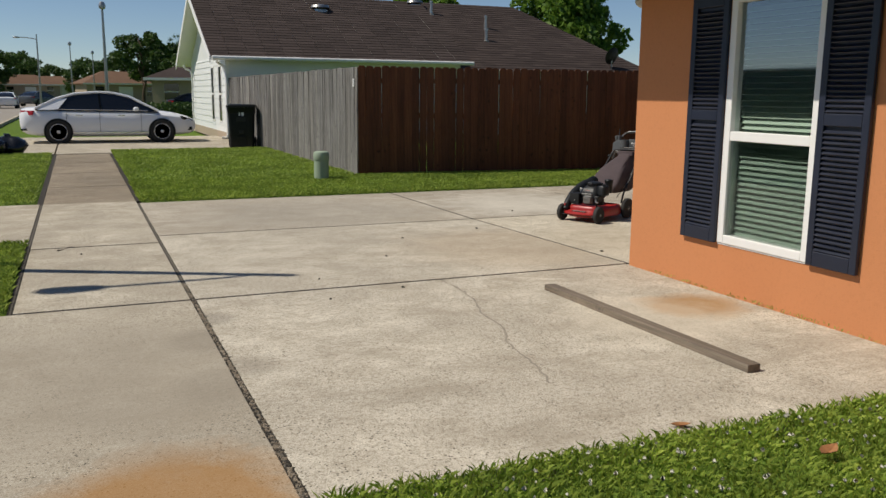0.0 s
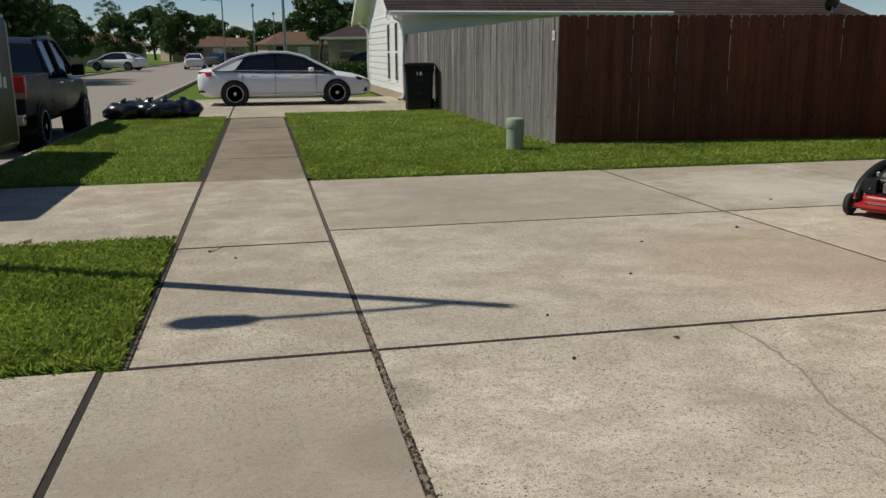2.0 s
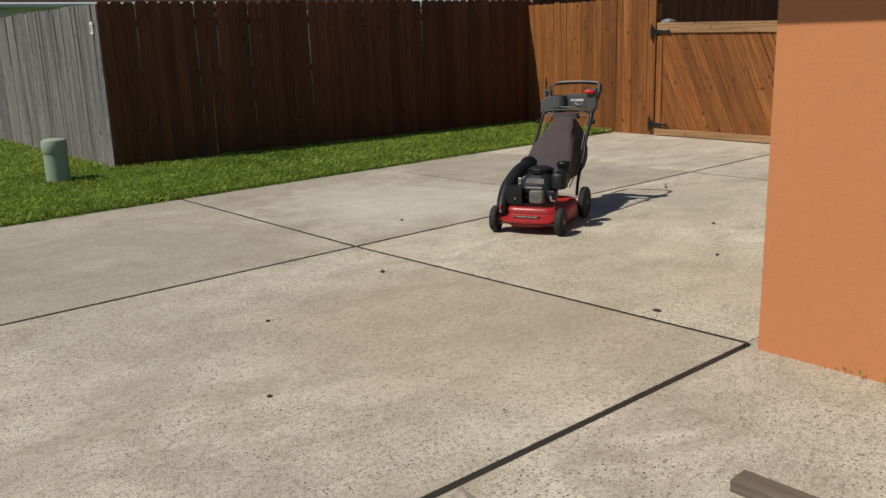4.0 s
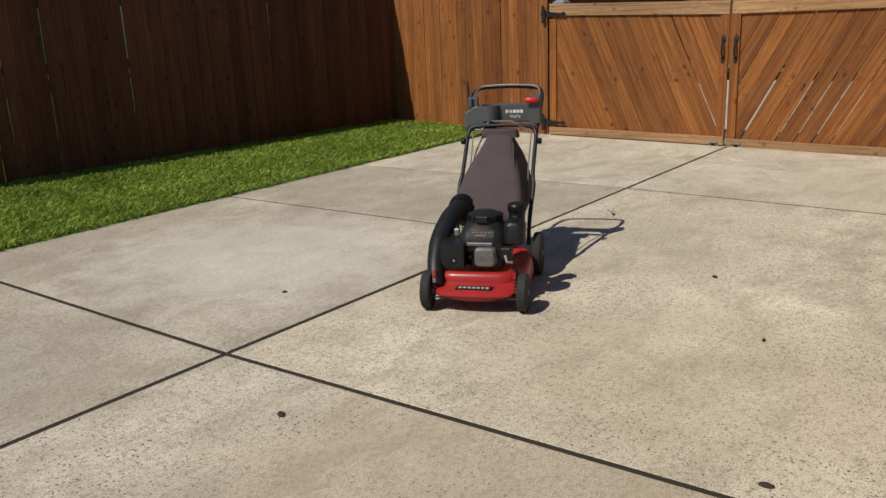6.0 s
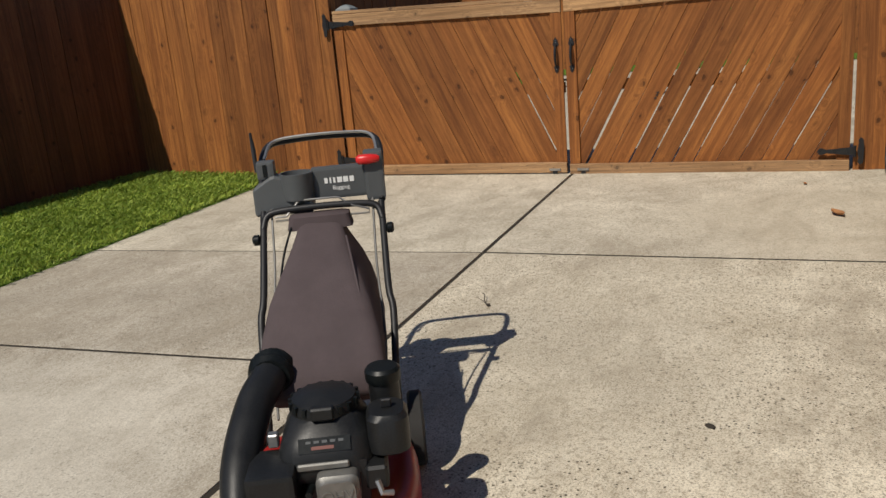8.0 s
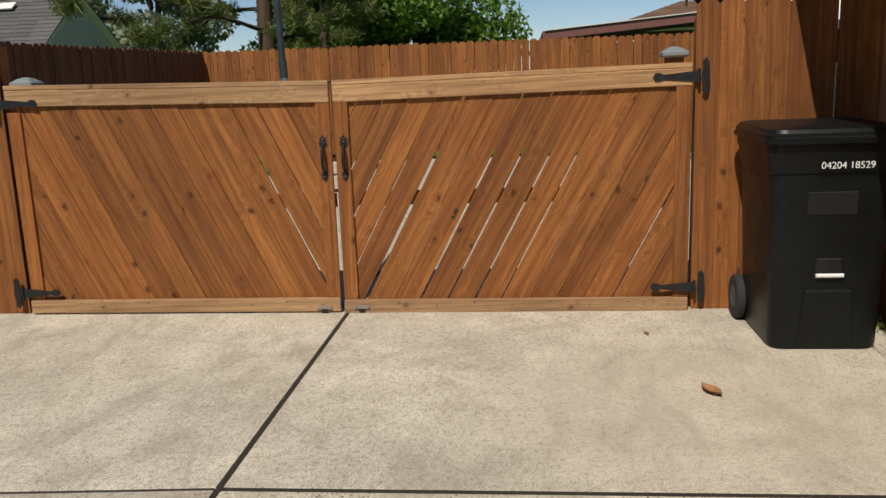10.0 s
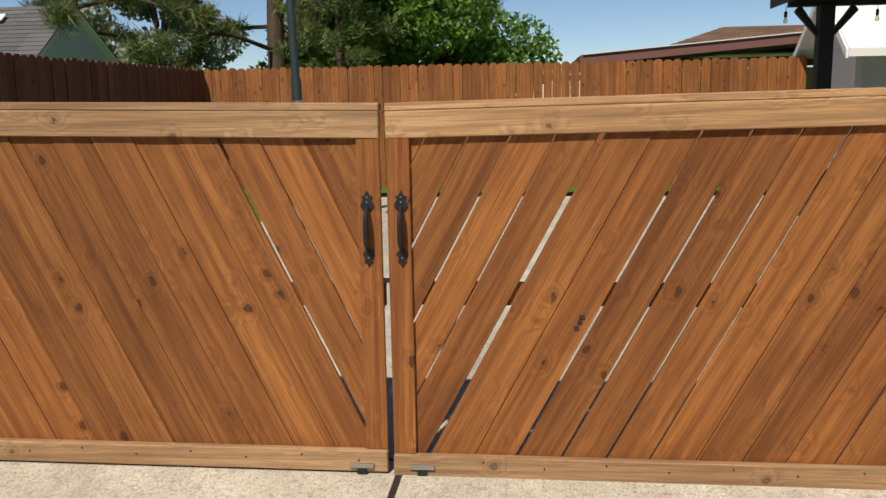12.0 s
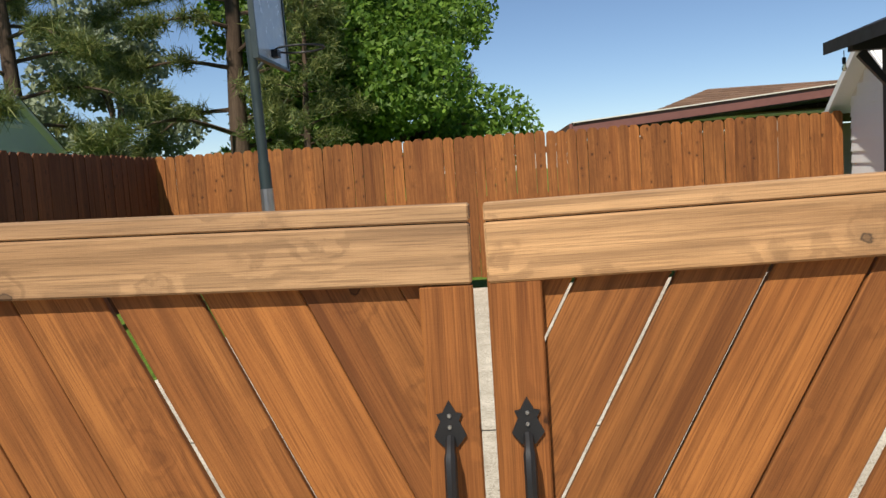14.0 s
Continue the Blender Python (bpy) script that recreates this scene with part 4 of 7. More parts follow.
def mower():
    o = thing("lawn_mower", "red walk-behind lawn mower with black engine and grass bag", "lawn mower", pose(4.85, 2.395, 0, 0, 0, -64.5))
    for x, y, r, w in ((-0.255, 0.0, 0.100, 0.05), (0.255, 0.0, 0.100, 0.05), (-0.265, 0.66, 0.125, 0.05), (0.265, 0.66, 0.125, 0.05)):
        wheel(o, x, y, r, w)
    # deck: a pressed steel shell with a rounded rim round the engine, and a sloping front lip
    plan = [(0.02, 0.12), (0.028, 0.175), (0.05, 0.200), (0.11, 0.210), (0.17, 0.238), (0.28, 0.258), (0.44, 0.258), (0.55, 0.240), (0.62, 0.20), (0.655, 0.13)]
    outline = [(w, y) for y, w in plan] + [(-w, y) for y, w in plan[::-1]]

    def ring(inset, z):
        return [(x * (1 - inset / 0.25), 0.34 + (y - 0.34) * (1 - inset / 0.32), z + (0.012 if y < 0.12 and z > 0.12 else 0.0)) for x, y in outline]
    rim = [ring(0.0, 0.062), ring(-0.004, 0.075), ring(0.0, 0.135), ring(0.006, 0.160), ring(0.020, 0.176), ring(0.040, 0.178), ring(0.058, 0.166), ring(0.075, 0.150), ring(0.15, 0.146)]
    part("deck", loft(rim), REDPAINT, o, "red pressed-steel deck, scuffed", smooth="all")
    lip = []
    for x, y in ((-0.205, -0.045), (-0.19, -0.066), (-0.15, -0.082), (-0.08, -0.092), (0.0, -0.095), (0.08, -0.092), (0.15, -0.082), (0.19, -0.066), (0.205, -0.045)):
        lip.append([(x, 0.05, 0.145), (x, 0.02, 0.139), (x, y + 0.012, 0.110), (x, y, 0.102), (x * 0.98, y + 0.004, 0.090), (x * 0.95, 0.05, 0.075)])
    part("front_skirt", loft(lip), REDPAINT, o, smooth=True)
    part("front_valance", loft([[(x, y, 0.085), (x, y + 0.015, 0.058), (x, 0.04, 0.058), (x, 0.04, 0.085)] for x, y in ((-0.15, -0.02), (-0.08, -0.052), (0.0, -0.062), (0.08, -0.052), (0.15, -0.02))]), REDPAINT, o, smooth=True)
    part("front_axle", tube([(-0.24, -0.060, 0.082), (0.24, -0.060, 0.082)], 0.005, 8), BLACKIRON, o)
    for s in (-1, 1):
        bm = box(s * 0.212 - 0.007, s * 0.212 + 0.007, -0.02, 0.06, 0.10, 0.21)
        for k in range(5):
            box(s * 0.212 - 0.009, s * 0.212 + 0.009, -0.028, -0.018, 0.105 + k * 0.019, 0.115 + k * 0.019, bm)
        part("height_bracket", bm, REDPAINT, o, "notched red height bracket")
    part("height_lever", tube([(0.222, -0.02, 0.13), (0.225, 0.0, 0.20), (0.215, 0.0, 0.235)], 0.010, 8), BLACKPLASTIC, o)
    # badge: a plain plate with bars in place of the maker's name
    badge = part("badge", prism([(-0.10, -0.017), (0.095, -0.017), (0.105, 0.017), (-0.09, 0.017)], 0, 0.003, "z"), BLACKPLASTIC, o, "black badge plate with pale marks", pose(0.0, -0.030, 0.1255, 16, 0, 0))
    for k in range(7):
        part("mark", box(-0.082 + k * 0.024, -0.066 + k * 0.024, -0.008, 0.008, 0.003, 0.0042), BADGE, badge)
    # engine
    eng = part("engine", lathe([(0.125, 0.19), (0.125, 0.25), (0.11, 0.27), (0.0, 0.27)], 24, "z", None, (0.02, 0.27, 0)), DARKPLASTIC, o, "black four-stroke engine, dusty", smooth=True)
    sh = []
    for z, w, d, dy in ((0.27, 0.24, 0.26, 0.0), (0.29, 0.265, 0.28, 0.0), (0.345, 0.26, 0.275, 0.005), (0.385, 0.23, 0.25, 0.015), (0.415, 0.19, 0.20, 0.03), (0.425, 0.17, 0.18, 0.03)):
        sh.append([(0.015 + a, 0.25 + dy + b, z) for a, b in rrect(w, d, 0.07, 4)])
    part("shroud", loft(sh), DARKPLASTIC, eng, "black plastic engine cowl", smooth=True)
    part("recoil_dome", lathe([(0.098, 0.42), (0.098, 0.435), (0.09, 0.455), (0.06, 0.468), (0.0, 0.472)], 28, "z", None, (0.015, 0.28, 0)), DARKPLASTIC, eng, smooth=True)
    for k in range(18):
        a = 2 * math.pi * k / 18
        part("vent_slot", box(0.075, 0.101, -0.006, 0.006, 0.43, 0.452), BLACKPLASTIC, eng, m=Matrix.Translation((0.015, 0.28, 0)) @ Matrix.Rotation(a, 4, "Z"))
    part("pull_rim", box(-0.018, 0.048, 0.17, 0.20, 0.425, 0.462), DARKPLASTIC, eng, bevel=0.005)
    lab = part("cowl_label", box(-0.065, 0.075, -0.002, 0.002, -0.02, 0.02), BLACKPLASTIC, eng, "faded dark label with a red mark", pose(0.012, 0.135, 0.375, -32, 0, 0))
    for k in range(5):
        part("mark", box(-0.045 + k * 0.022, -0.031 + k * 0.022, -0.0035, -0.0015, 0.005, 0.012), GREYPLASTIC, lab)
    part("red_mark", box(-0.03, 0.03, -0.0035, -0.0015, -0.012, -0.003), MAROON, lab)
    part("cowl_lip", box(-0.06, 0.08, 0.105, 0.118, 0.315, 0.335), CASTMETAL, eng, "scuffed bright edge", bevel=0.004)
    vc = part("valve_cover", loft([[(0.045 + a, y, 0.262 + b) for a, b in rrect(w, h, 0.02, 3)] for y, w, h in ((0.12, 0.115, 0.10), (0.075, 0.115, 0.10), (0.066, 0.10, 0.085), (0.055, 0.095, 0.08))]), CASTMETAL, eng, "cast aluminium valve cover lettered OHV", smooth=True)
    words("ohv_letters", "OHV", 0.040, CASTMETAL, pose(0.045, 0.054, 0.262, 90, 0, 0), vc, thick=0.002)
    for k in range(7):
        part("cooling_fin", box(-0.035, 0.125, 0.12 + k * 0.012, 0.125 + k * 0.012, 0.20, 0.325), BLACKIRON, eng)
    muf = part("muffler_guard", box(-0.195, -0.065, 0.055, 0.22, 0.20, 0.335), DARKPLASTIC, eng, "dark boxy muffler guard", bevel=0.014, seg=2)
    part("guard_hole", lathe([(0.017, 0.053), (0.017, 0.056)], 16, "y", None, (-0.12, 0, 0.25)), BLACKPLASTIC, muf)
    part("guard_bolt", lathe([(0.008, 0.048), (0.008, 0.056)], 6, "y", None, (-0.12, 0, 0.25)), STEEL, muf)
    tank = part("fuel_tank", loft([[(0.19 + a, 0.20 + b, z) for a, b in rrect(w, d, 0.04, 4)] for z, w, d in ((0.315, 0.09, 0.11), (0.325, 0.115, 0.135), (0.42, 0.115, 0.135), (0.435, 0.095, 0.115))]), DARKPLASTIC, eng, "rounded black air cleaner", smooth=True)
    part("wing_nut", box(0.175, 0.205, 0.193, 0.207, 0.435, 0.46), BLACKIRON, tank, bevel=0.003)
    part("filler_neck", lathe([(0.045, 0.34), (0.045, 0.46)], 20, "z", None, (0.185, 0.33, 0)), DARKPLASTIC, eng, smooth=True)
    part("filler_cap", lathe([(0.050, 0.46), (0.052, 0.465), (0.052, 0.492), (0.044, 0.502), (0.0, 0.503)], 20, "z", None, (0.185, 0.33, 0)), BLACKPLASTIC, eng, "black ribbed fuel cap", smooth=True)
    part("carburettor", box(0.12, 0.18, 0.10, 0.20, 0.24, 0.31), DARKPLASTIC, eng, bevel=0.008)
    part("choke_lever", tube([(0.15, 0.10, 0.27), (0.16, 0.085, 0.24), (0.19, 0.09, 0.235)], 0.009, 6), STEEL, eng)
    part("spark_plug", tube([(-0.03, 0.12, 0.26), (-0.035, 0.075, 0.262)], [0.012, 0.009], 8), BLACKPLASTIC, eng)
    part("start_lever", box(-0.145, -0.115, 0.20, 0.23, 0.345, 0.385), STEEL, eng, bevel=0.004)
    # vacuum chute sweeping up the side to the bag
    chute = smoothline([(-0.205, -0.02, 0.13), (-0.225, 0.08, 0.22), (-0.225, 0.22, 0.32), (-0.20, 0.38, 0.40), (-0.17, 0.50, 0.43)], 6)
    part("chute", tube(chute, [0.036 + 0.020 * min(1, i / 10) for i in range(len(chute))], 14), DARKPLASTIC, o, "thick black plastic grass chute", smooth=True)
    part("bag_cuff", lathe([(0.06, -0.04), (0.072, -0.02), (0.066, 0.0), (0.076, 0.02), (0.066, 0.05)], 20, "y", None, (-0.165, 0.53, 0.43)), BLACKPLASTIC, o, "gathered black rubber cuff", smooth=True)
    # bag hanging between the tubes
    bag = []
    for z, hw, y0, y1 in ((0.32, 0.175, 0.50, 0.92), (0.37, 0.195, 0.48, 1.02), (0.43, 0.198, 0.52, 1.09), (0.50, 0.188, 0.58, 1.14), (0.58, 0.165, 0.67, 1.17), (0.64, 0.138, 0.77, 1.18), (0.70, 0.105, 0.88, 1.17), (0.75, 0.085, 0.98, 1.14), (0.785, 0.08, 1.04, 1.12)):
        ring = []
        for a, b in rrect(2 * hw, y1 - y0, min(0.05, hw * 0.5), 4):
            k = noise.noise((a * 9, b * 9, z * 9)) * 0.008
            ring.append((-0.01 + a * (1 + k), (y0 + y1) / 2 + b, z + k))
        bag.append(ring)
    bagob = part("grass_bag", loft(bag), FABRIC, o, "dark grey-purple fabric grass bag", smooth="all")
    part("bag_collar", loft([[(-0.01 + a, 1.075 + b, z) for a, b in rrect(w, d, 0.02, 3)] for z, w, d in ((0.755, 0.235, 0.10), (0.80, 0.215, 0.085), (0.805, 0.19, 0.06))]), FABRIC, bagob, smooth=True)
    part("bag_seam", tube(smoothline([(0.155, 0.54, 0.43), (0.125, 0.70, 0.585), (0.085, 0.95, 0.74)], 5), 0.004, 6), FABRIC, bagob)
    part("bag_cord", tube(smoothline([(-0.10, 1.08, 0.80), (-0.135, 0.93, 0.70), (-0.15, 0.80, 0.60), (-0.17, 0.64, 0.47), (-0.165, 0.52, 0.40)], 5), 0.004, 6), BLACKPLASTIC, bagob)
    # handlebar
    for s in (-1, 1):
        pts = smoothline([(s * 0.215, 0.60, 0.19), (s * 0.215, 0.66, 0.33), (s * 0.225, 0.80, 0.50), (s * 0.215, 0.86, 0.57), (s * 0.215, 1.06, 0.76), (s * 0.215, 1.12, 0.815)], 4)
        part("lower_tube", tube(pts, 0.0125, 10), BLACKIRON, o, smooth=True)
        part("knob", lathe([(0.012, 0.0), (0.02, s * 0.006), (0.02, s * 0.022), (0.012, s * 0.028)], 12, "x", None, (s * 0.225, 1.03, 0.735)), BLACKPLASTIC, o, "black wing knob", smooth=True)
        part("cable", tube(smoothline([(s * 0.185, 1.12, 0.83), (s * 0.18, 0.95, 0.62), (s * 0.19, 0.75, 0.42), (s * 0.17, 0.55, 0.26)], 5), 0.0045, 6), CABLE, o, "grey control cable")
    cross = smoothline([(-0.215, 1.06, 0.765), (-0.20, 1.085, 0.805), (-0.15, 1.09, 0.82), (0.0, 1.09, 0.825), (0.15, 1.09, 0.82), (0.20, 1.085, 0.805), (0.215, 1.06, 0.765)], 4)
    part("cross_bar", tube(cross, 0.0125, 10), BLACKIRON, o, smooth=True)
    part("bag_hook", tube([(-0.17, 1.08, 0.80), (-0.13, 1.08, 0.80), (-0.08, 1.10, 0.85), (0.06, 1.10, 0.85), (0.11, 1.08, 0.82), (0.17, 1.08, 0.80), (0.17, 1.085, 0.785), (-0.17, 1.085, 0.785)], 0.004, 6), STEEL, o, "bent steel bag hanger")
    upper = smoothline([(-0.22, 1.12, 0.82), (-0.225, 1.26, 0.93), (-0.225, 1.34, 0.985), (-0.20, 1.395, 1.02), (-0.13, 1.41, 1.03), (0.0, 1.412, 1.035), (0.13, 1.41, 1.03), (0.20, 1.395, 1.02), (0.225, 1.34, 0.985), (0.225, 1.26, 0.93), (0.22, 1.12, 0.82)], 4)
    part("handlebar", tube(upper, 0.0125, 10), BLACKIRON, o, "bent black handlebar", smooth=True)
    bail = smoothline([(-0.215, 1.30, 0.98), (-0.19, 1.375, 1.03), (-0.10, 1.39, 1.045), (0.10, 1.39, 1.045), (0.195, 1.375, 1.03), (0.215, 1.30, 0.965)], 4)
    part("bail_lever", tube(bail, 0.006, 8), STEEL, o, "thin steel bail lever", smooth=True)
    part("blade_lever", tube([(-0.245, 1.27, 0.94), (-0.25, 1.30, 1.02), (-0.255, 1.31, 1.085)], [0.007, 0.009, 0.005], 8), BLACKIRON, o)
    # control panel with cup holder
    bm = box(-0.03, 0.18, 1.145, 1.185, 0.835, 0.955)
    pan = part("control_panel", bm, GREYPLASTIC, o, "dark grey plastic control panel", bevel=0.012, seg=2)
    part("cup_holder", lathe([(0.045, 0.835), (0.058, 0.85), (0.062, 0.945), (0.054, 0.945), (0.05, 0.87), (0.0, 0.865)], 24, "z", None, (-0.085, 1.15, 0)), GREYPLASTIC, pan, smooth=True)
    part("panel_wing", loft([[(x, 1.11, 0.80), (x, 1.20, 0.80), (x, 1.20, z), (x, 1.12, z)] for x, z in ((-0.245, 0.90), (-0.17, 0.945), (-0.12, 0.93), (-0.03, 0.93))]), GREYPLASTIC, pan, bevel=0.008)
    part("lever_tower", box(-0.225, -0.16, 1.14, 1.20, 0.93, 0.995), GREYPLASTIC, pan, bevel=0.012, seg=2)
    part("lever_tower", box(0.165, 0.235, 1.12, 1.20, 0.82, 1.0), GREYPLASTIC, pan, bevel=0.012, seg=2)
    part("lever_slot", box(-0.20, -0.187, 1.136, 1.142, 0.94, 0.985), BLACKPLASTIC, pan)
    k = loft([[(0.185 + x, 1.115 + b, 0.975 + a) for a, b in rrect(h, h * 1.1, h * 0.4, 3)] for x, h in ((-0.045, 0.02), (-0.035, 0.034), (0.0, 0.036), (0.03, 0.028), (0.04, 0.014))])
    part("speed_knob", k, REDKNOB, pan, "bright red lever knob", smooth=True)
    # bars stand for the maker's line name, below it the plain word
    for i, (x, w) in enumerate(((0.022, 0.012), (0.038, 0.006), (0.052, 0.008), (0.072, 0.018), (0.094, 0.018), (0.116, 0.016))):
        part("mark", box(x - w / 2, x + w / 2, 1.1425, 1.1445, 0.895, 0.915), LETTER, pan)
    words("lettering", "Bagging", 0.021, LETTER, pose(0.075, 1.1435, 0.876, 90, 0, 0), pan, thick=0.0006)
    return o


mower()


# ---------------------------------------------------------------- wheeled carts
def cart(name, m, label, w=0.66, d=0.72, h=1.08, number="", bar=True, marks=0):
    """A wheeled refuse cart; its front looks along local -y."""
    o = thing(name, label, "trash cart", m)
    secs = []
    for z, k in ((0.0, 0.87), (0.03, 0.90), (0.5, 0.94), (h - 0.16, 0.985), (h - 0.15, 1.02), (h - 0.06, 1.04), (h - 0.05, 1.06), (h, 1.06)):
        secs.append([(a, b - (1 - k) * d * 0.10, z) for a, b in rrect(w * k, d * k, 0.07, 4)])
    body = part("body", loft(secs), BLACKPLASTIC, o, smooth=True)
    lid = loft([[(a, b - 0.01, z) for a, b in rrect(w * k, d * k2, 0.09, 4)] for z, k, k2 in ((h + 0.002, 1.13, 1.12), (h + 0.022, 1.14, 1.13), (h + 0.026, 1.11, 1.10), (h + 0.050, 1.11, 1.10), (h + 0.056, 1.08, 1.07), (h + 0.074, 1.06, 1.05), (h + 0.082, 0.98, 0.97), (h + 0.086, 0.7, 0.6))])
    part("lid", lid, BLACKPLASTIC, o, "closed black lid with raised centre", smooth=True)
    part("lid_ridge", box(-w * 0.52, w * 0.52, -d * 0.575, -d * 0.54, h + 0.01, h + 0.04), BLACKPLASTIC, o, bevel=0.008)
    yf = -d / 2 * 0.95 - (0.05) * d * 0.10
    part("handle_bar", tube([(-w * 0.42, d * 0.57, h - 0.03), (w * 0.42, d * 0.57, h - 0.03)], 0.016, 10), BLACKPLASTIC, o)
    # recessed grip pocket, catch bar and foot panels on the front
    part("grip_pocket", box(-0.13, 0.13, yf - 0.012, yf + 0.05, h * 0.66, h * 0.78), DARKPLASTIC, o, bevel=0.01)
    part("grip_pocket", box(-0.07, 0.07, yf - 0.004, yf + 0.05, h * 0.36, h * 0.46), DARKPLASTIC, o, bevel=0.01)
    if bar:
        part("catch_bar", tube([(-0.07, yf - 0.012, h * 0.375), (0.07, yf - 0.012, h * 0.375)], 0.011, 10), WHITE, o, "white-painted catch bar")
    part("front_panel", loft([[(-0.15 * k, y, z) for y, z, k in ((yf + 0.06, 0.02, 1), (yf + 0.012, 0.02, 1), (yf - 0.012, h * 0.30, 0.8), (yf + 0.06, h * 0.34, 0.7))], [(0.15 * k, y, z) for y, z, k in ((yf + 0.06, 0.02, 1), (yf + 0.012, 0.02, 1), (yf - 0.012, h * 0.30, 0.8), (yf + 0.06, h * 0.34, 0.7))]]), BLACKPLASTIC, o, bevel=0.006)
    for s in (-1, 1):
        wh = part("wheel", lathe([(0.05, -0.025), (0.125, -0.025), (0.135, -0.015), (0.135, 0.015), (0.125, 0.025), (0.05, 0.025)], 24, "x"), RUBBER, o, m=pose(s * (w * 0.5 - 0.005), d * 0.40, 0.135), smooth=True)
        part("hub", lathe([(0.07, -0.027), (0.03, -0.03), (0.03, 0.03), (0.07, 0.027)], 16, "x"), GREYPLASTIC, wh)
    if number:
        words("serial_number", number, 0.050, LETTER, pose(0.05, -d * 0.5 * 1.075 - 0.004, h * 0.90, 90, 0, 0), o, "white stencilled serial number", 0.001)
    for k in range(marks):
        part("mark", box(-0.06 + k * 0.07, -0.03 + k * 0.07 + 0.03 * k, yf - 0.025, yf - 0.018, h * 0.80, h * 0.88), LETTER, o, "white printed mark")
    return o


cart("trash_cart", pose(9.96, 0.285, 0, 0, 0, -90), "black wheeled trash cart beside the orange wall", number="04204 18529", w=0.63, h=1.11)
cart("trash_cart", pose(3.42, 17.25, 0.03, 0, 0, -12), "black wheeled trash cart against the grey fence", marks=2, bar=False, w=0.7)


# ---------------------------------------------------------------- neighbour's house
def lap_siding(parent, axis, at, a, b, z0, z1, out, mat, step=0.2, name="siding_board"):
    """Horizontal boards on a wall: tilted faces stepping out at the foot of each."""
    z = z0
    while z < z1 - 0.01:
        t = min(z + step, z1)
        pr = [(0.0, z), (out * 0.022, z), (out * 0.006, t), (0.0, t)]
        if axis == "x":       # wall plane x = at, runs along y
            bm = prism([(at + p, q) for p, q in pr], a, b, "y")
        else:
            bm = bmesh.new()
            lo = [bm.verts.new((a, at + p, q)) for p, q in pr]
            hi = [bm.verts.new((b, at + p, q)) for p, q in pr]
            bm.faces.new(lo), bm.faces.new(hi[::-1])
            for i in range(4):
                bm.faces.new((lo[i], lo[(i + 1) % 4], hi[(i + 1) % 4], hi[i]))
            bmesh.ops.recalc_face_normals(bm, faces=bm.faces)
        part(name, bm, mat, parent)
        z = t


def shingled(parent, quad, mat, rows, name="roof_slope", label=""):
    """A roof slope as overlapping courses; quad: eave left, eave right, ridge right, ridge left."""
    a, b, c, d = [Vector(p) for p in quad]
    n = (b - a).cross(d - a).normalized()
    if n.z < 0:
        n = -n
    vs, fs = [], []
    for r in range(rows):
        t0, t1 = r / rows, (r + 1.15) / rows if r < rows - 1 else 1.0
        p0, p1, q1, q0 = a.lerp(d, t0), b.lerp(c, t0), b.lerp(c, t1), a.lerp(d, t1)
        k = max(1, int((p1 - p0).length / 0.6))
        for i in range(k):
            u0, u1 = (i + 0.004) / k, (i + 0.996) / k
            e0, e1, f1, f0 = p0.lerp(p1, u0) + n * 0.02, p0.lerp(p1, u1) + n * 0.02, q0.lerp(q1, u1) + n * 0.004, q0.lerp(q1, u0) + n * 0.004
            s = len(vs)
            vs += [e0, e1, f1, f0, e0 - n * 0.02, e1 - n * 0.02]
            fs += [(s, s + 1, s + 2, s + 3), (s + 4, s + 5, s + 1, s)]
    ob = raw(name, vs, fs, mat, parent, "stuff", label)
    low = raw("roof_deck", [p - n * 0.03 for p in (a, b, c, d)] + [p - n * 0.10 for p in (a, b, c, d)], [(0, 1, 2, 3), (7, 6, 5, 4), (0, 4, 5, 1), (1, 5, 6, 2), (2, 6, 7, 3), (3, 7, 4, 0)], WHITE, parent)
    return ob


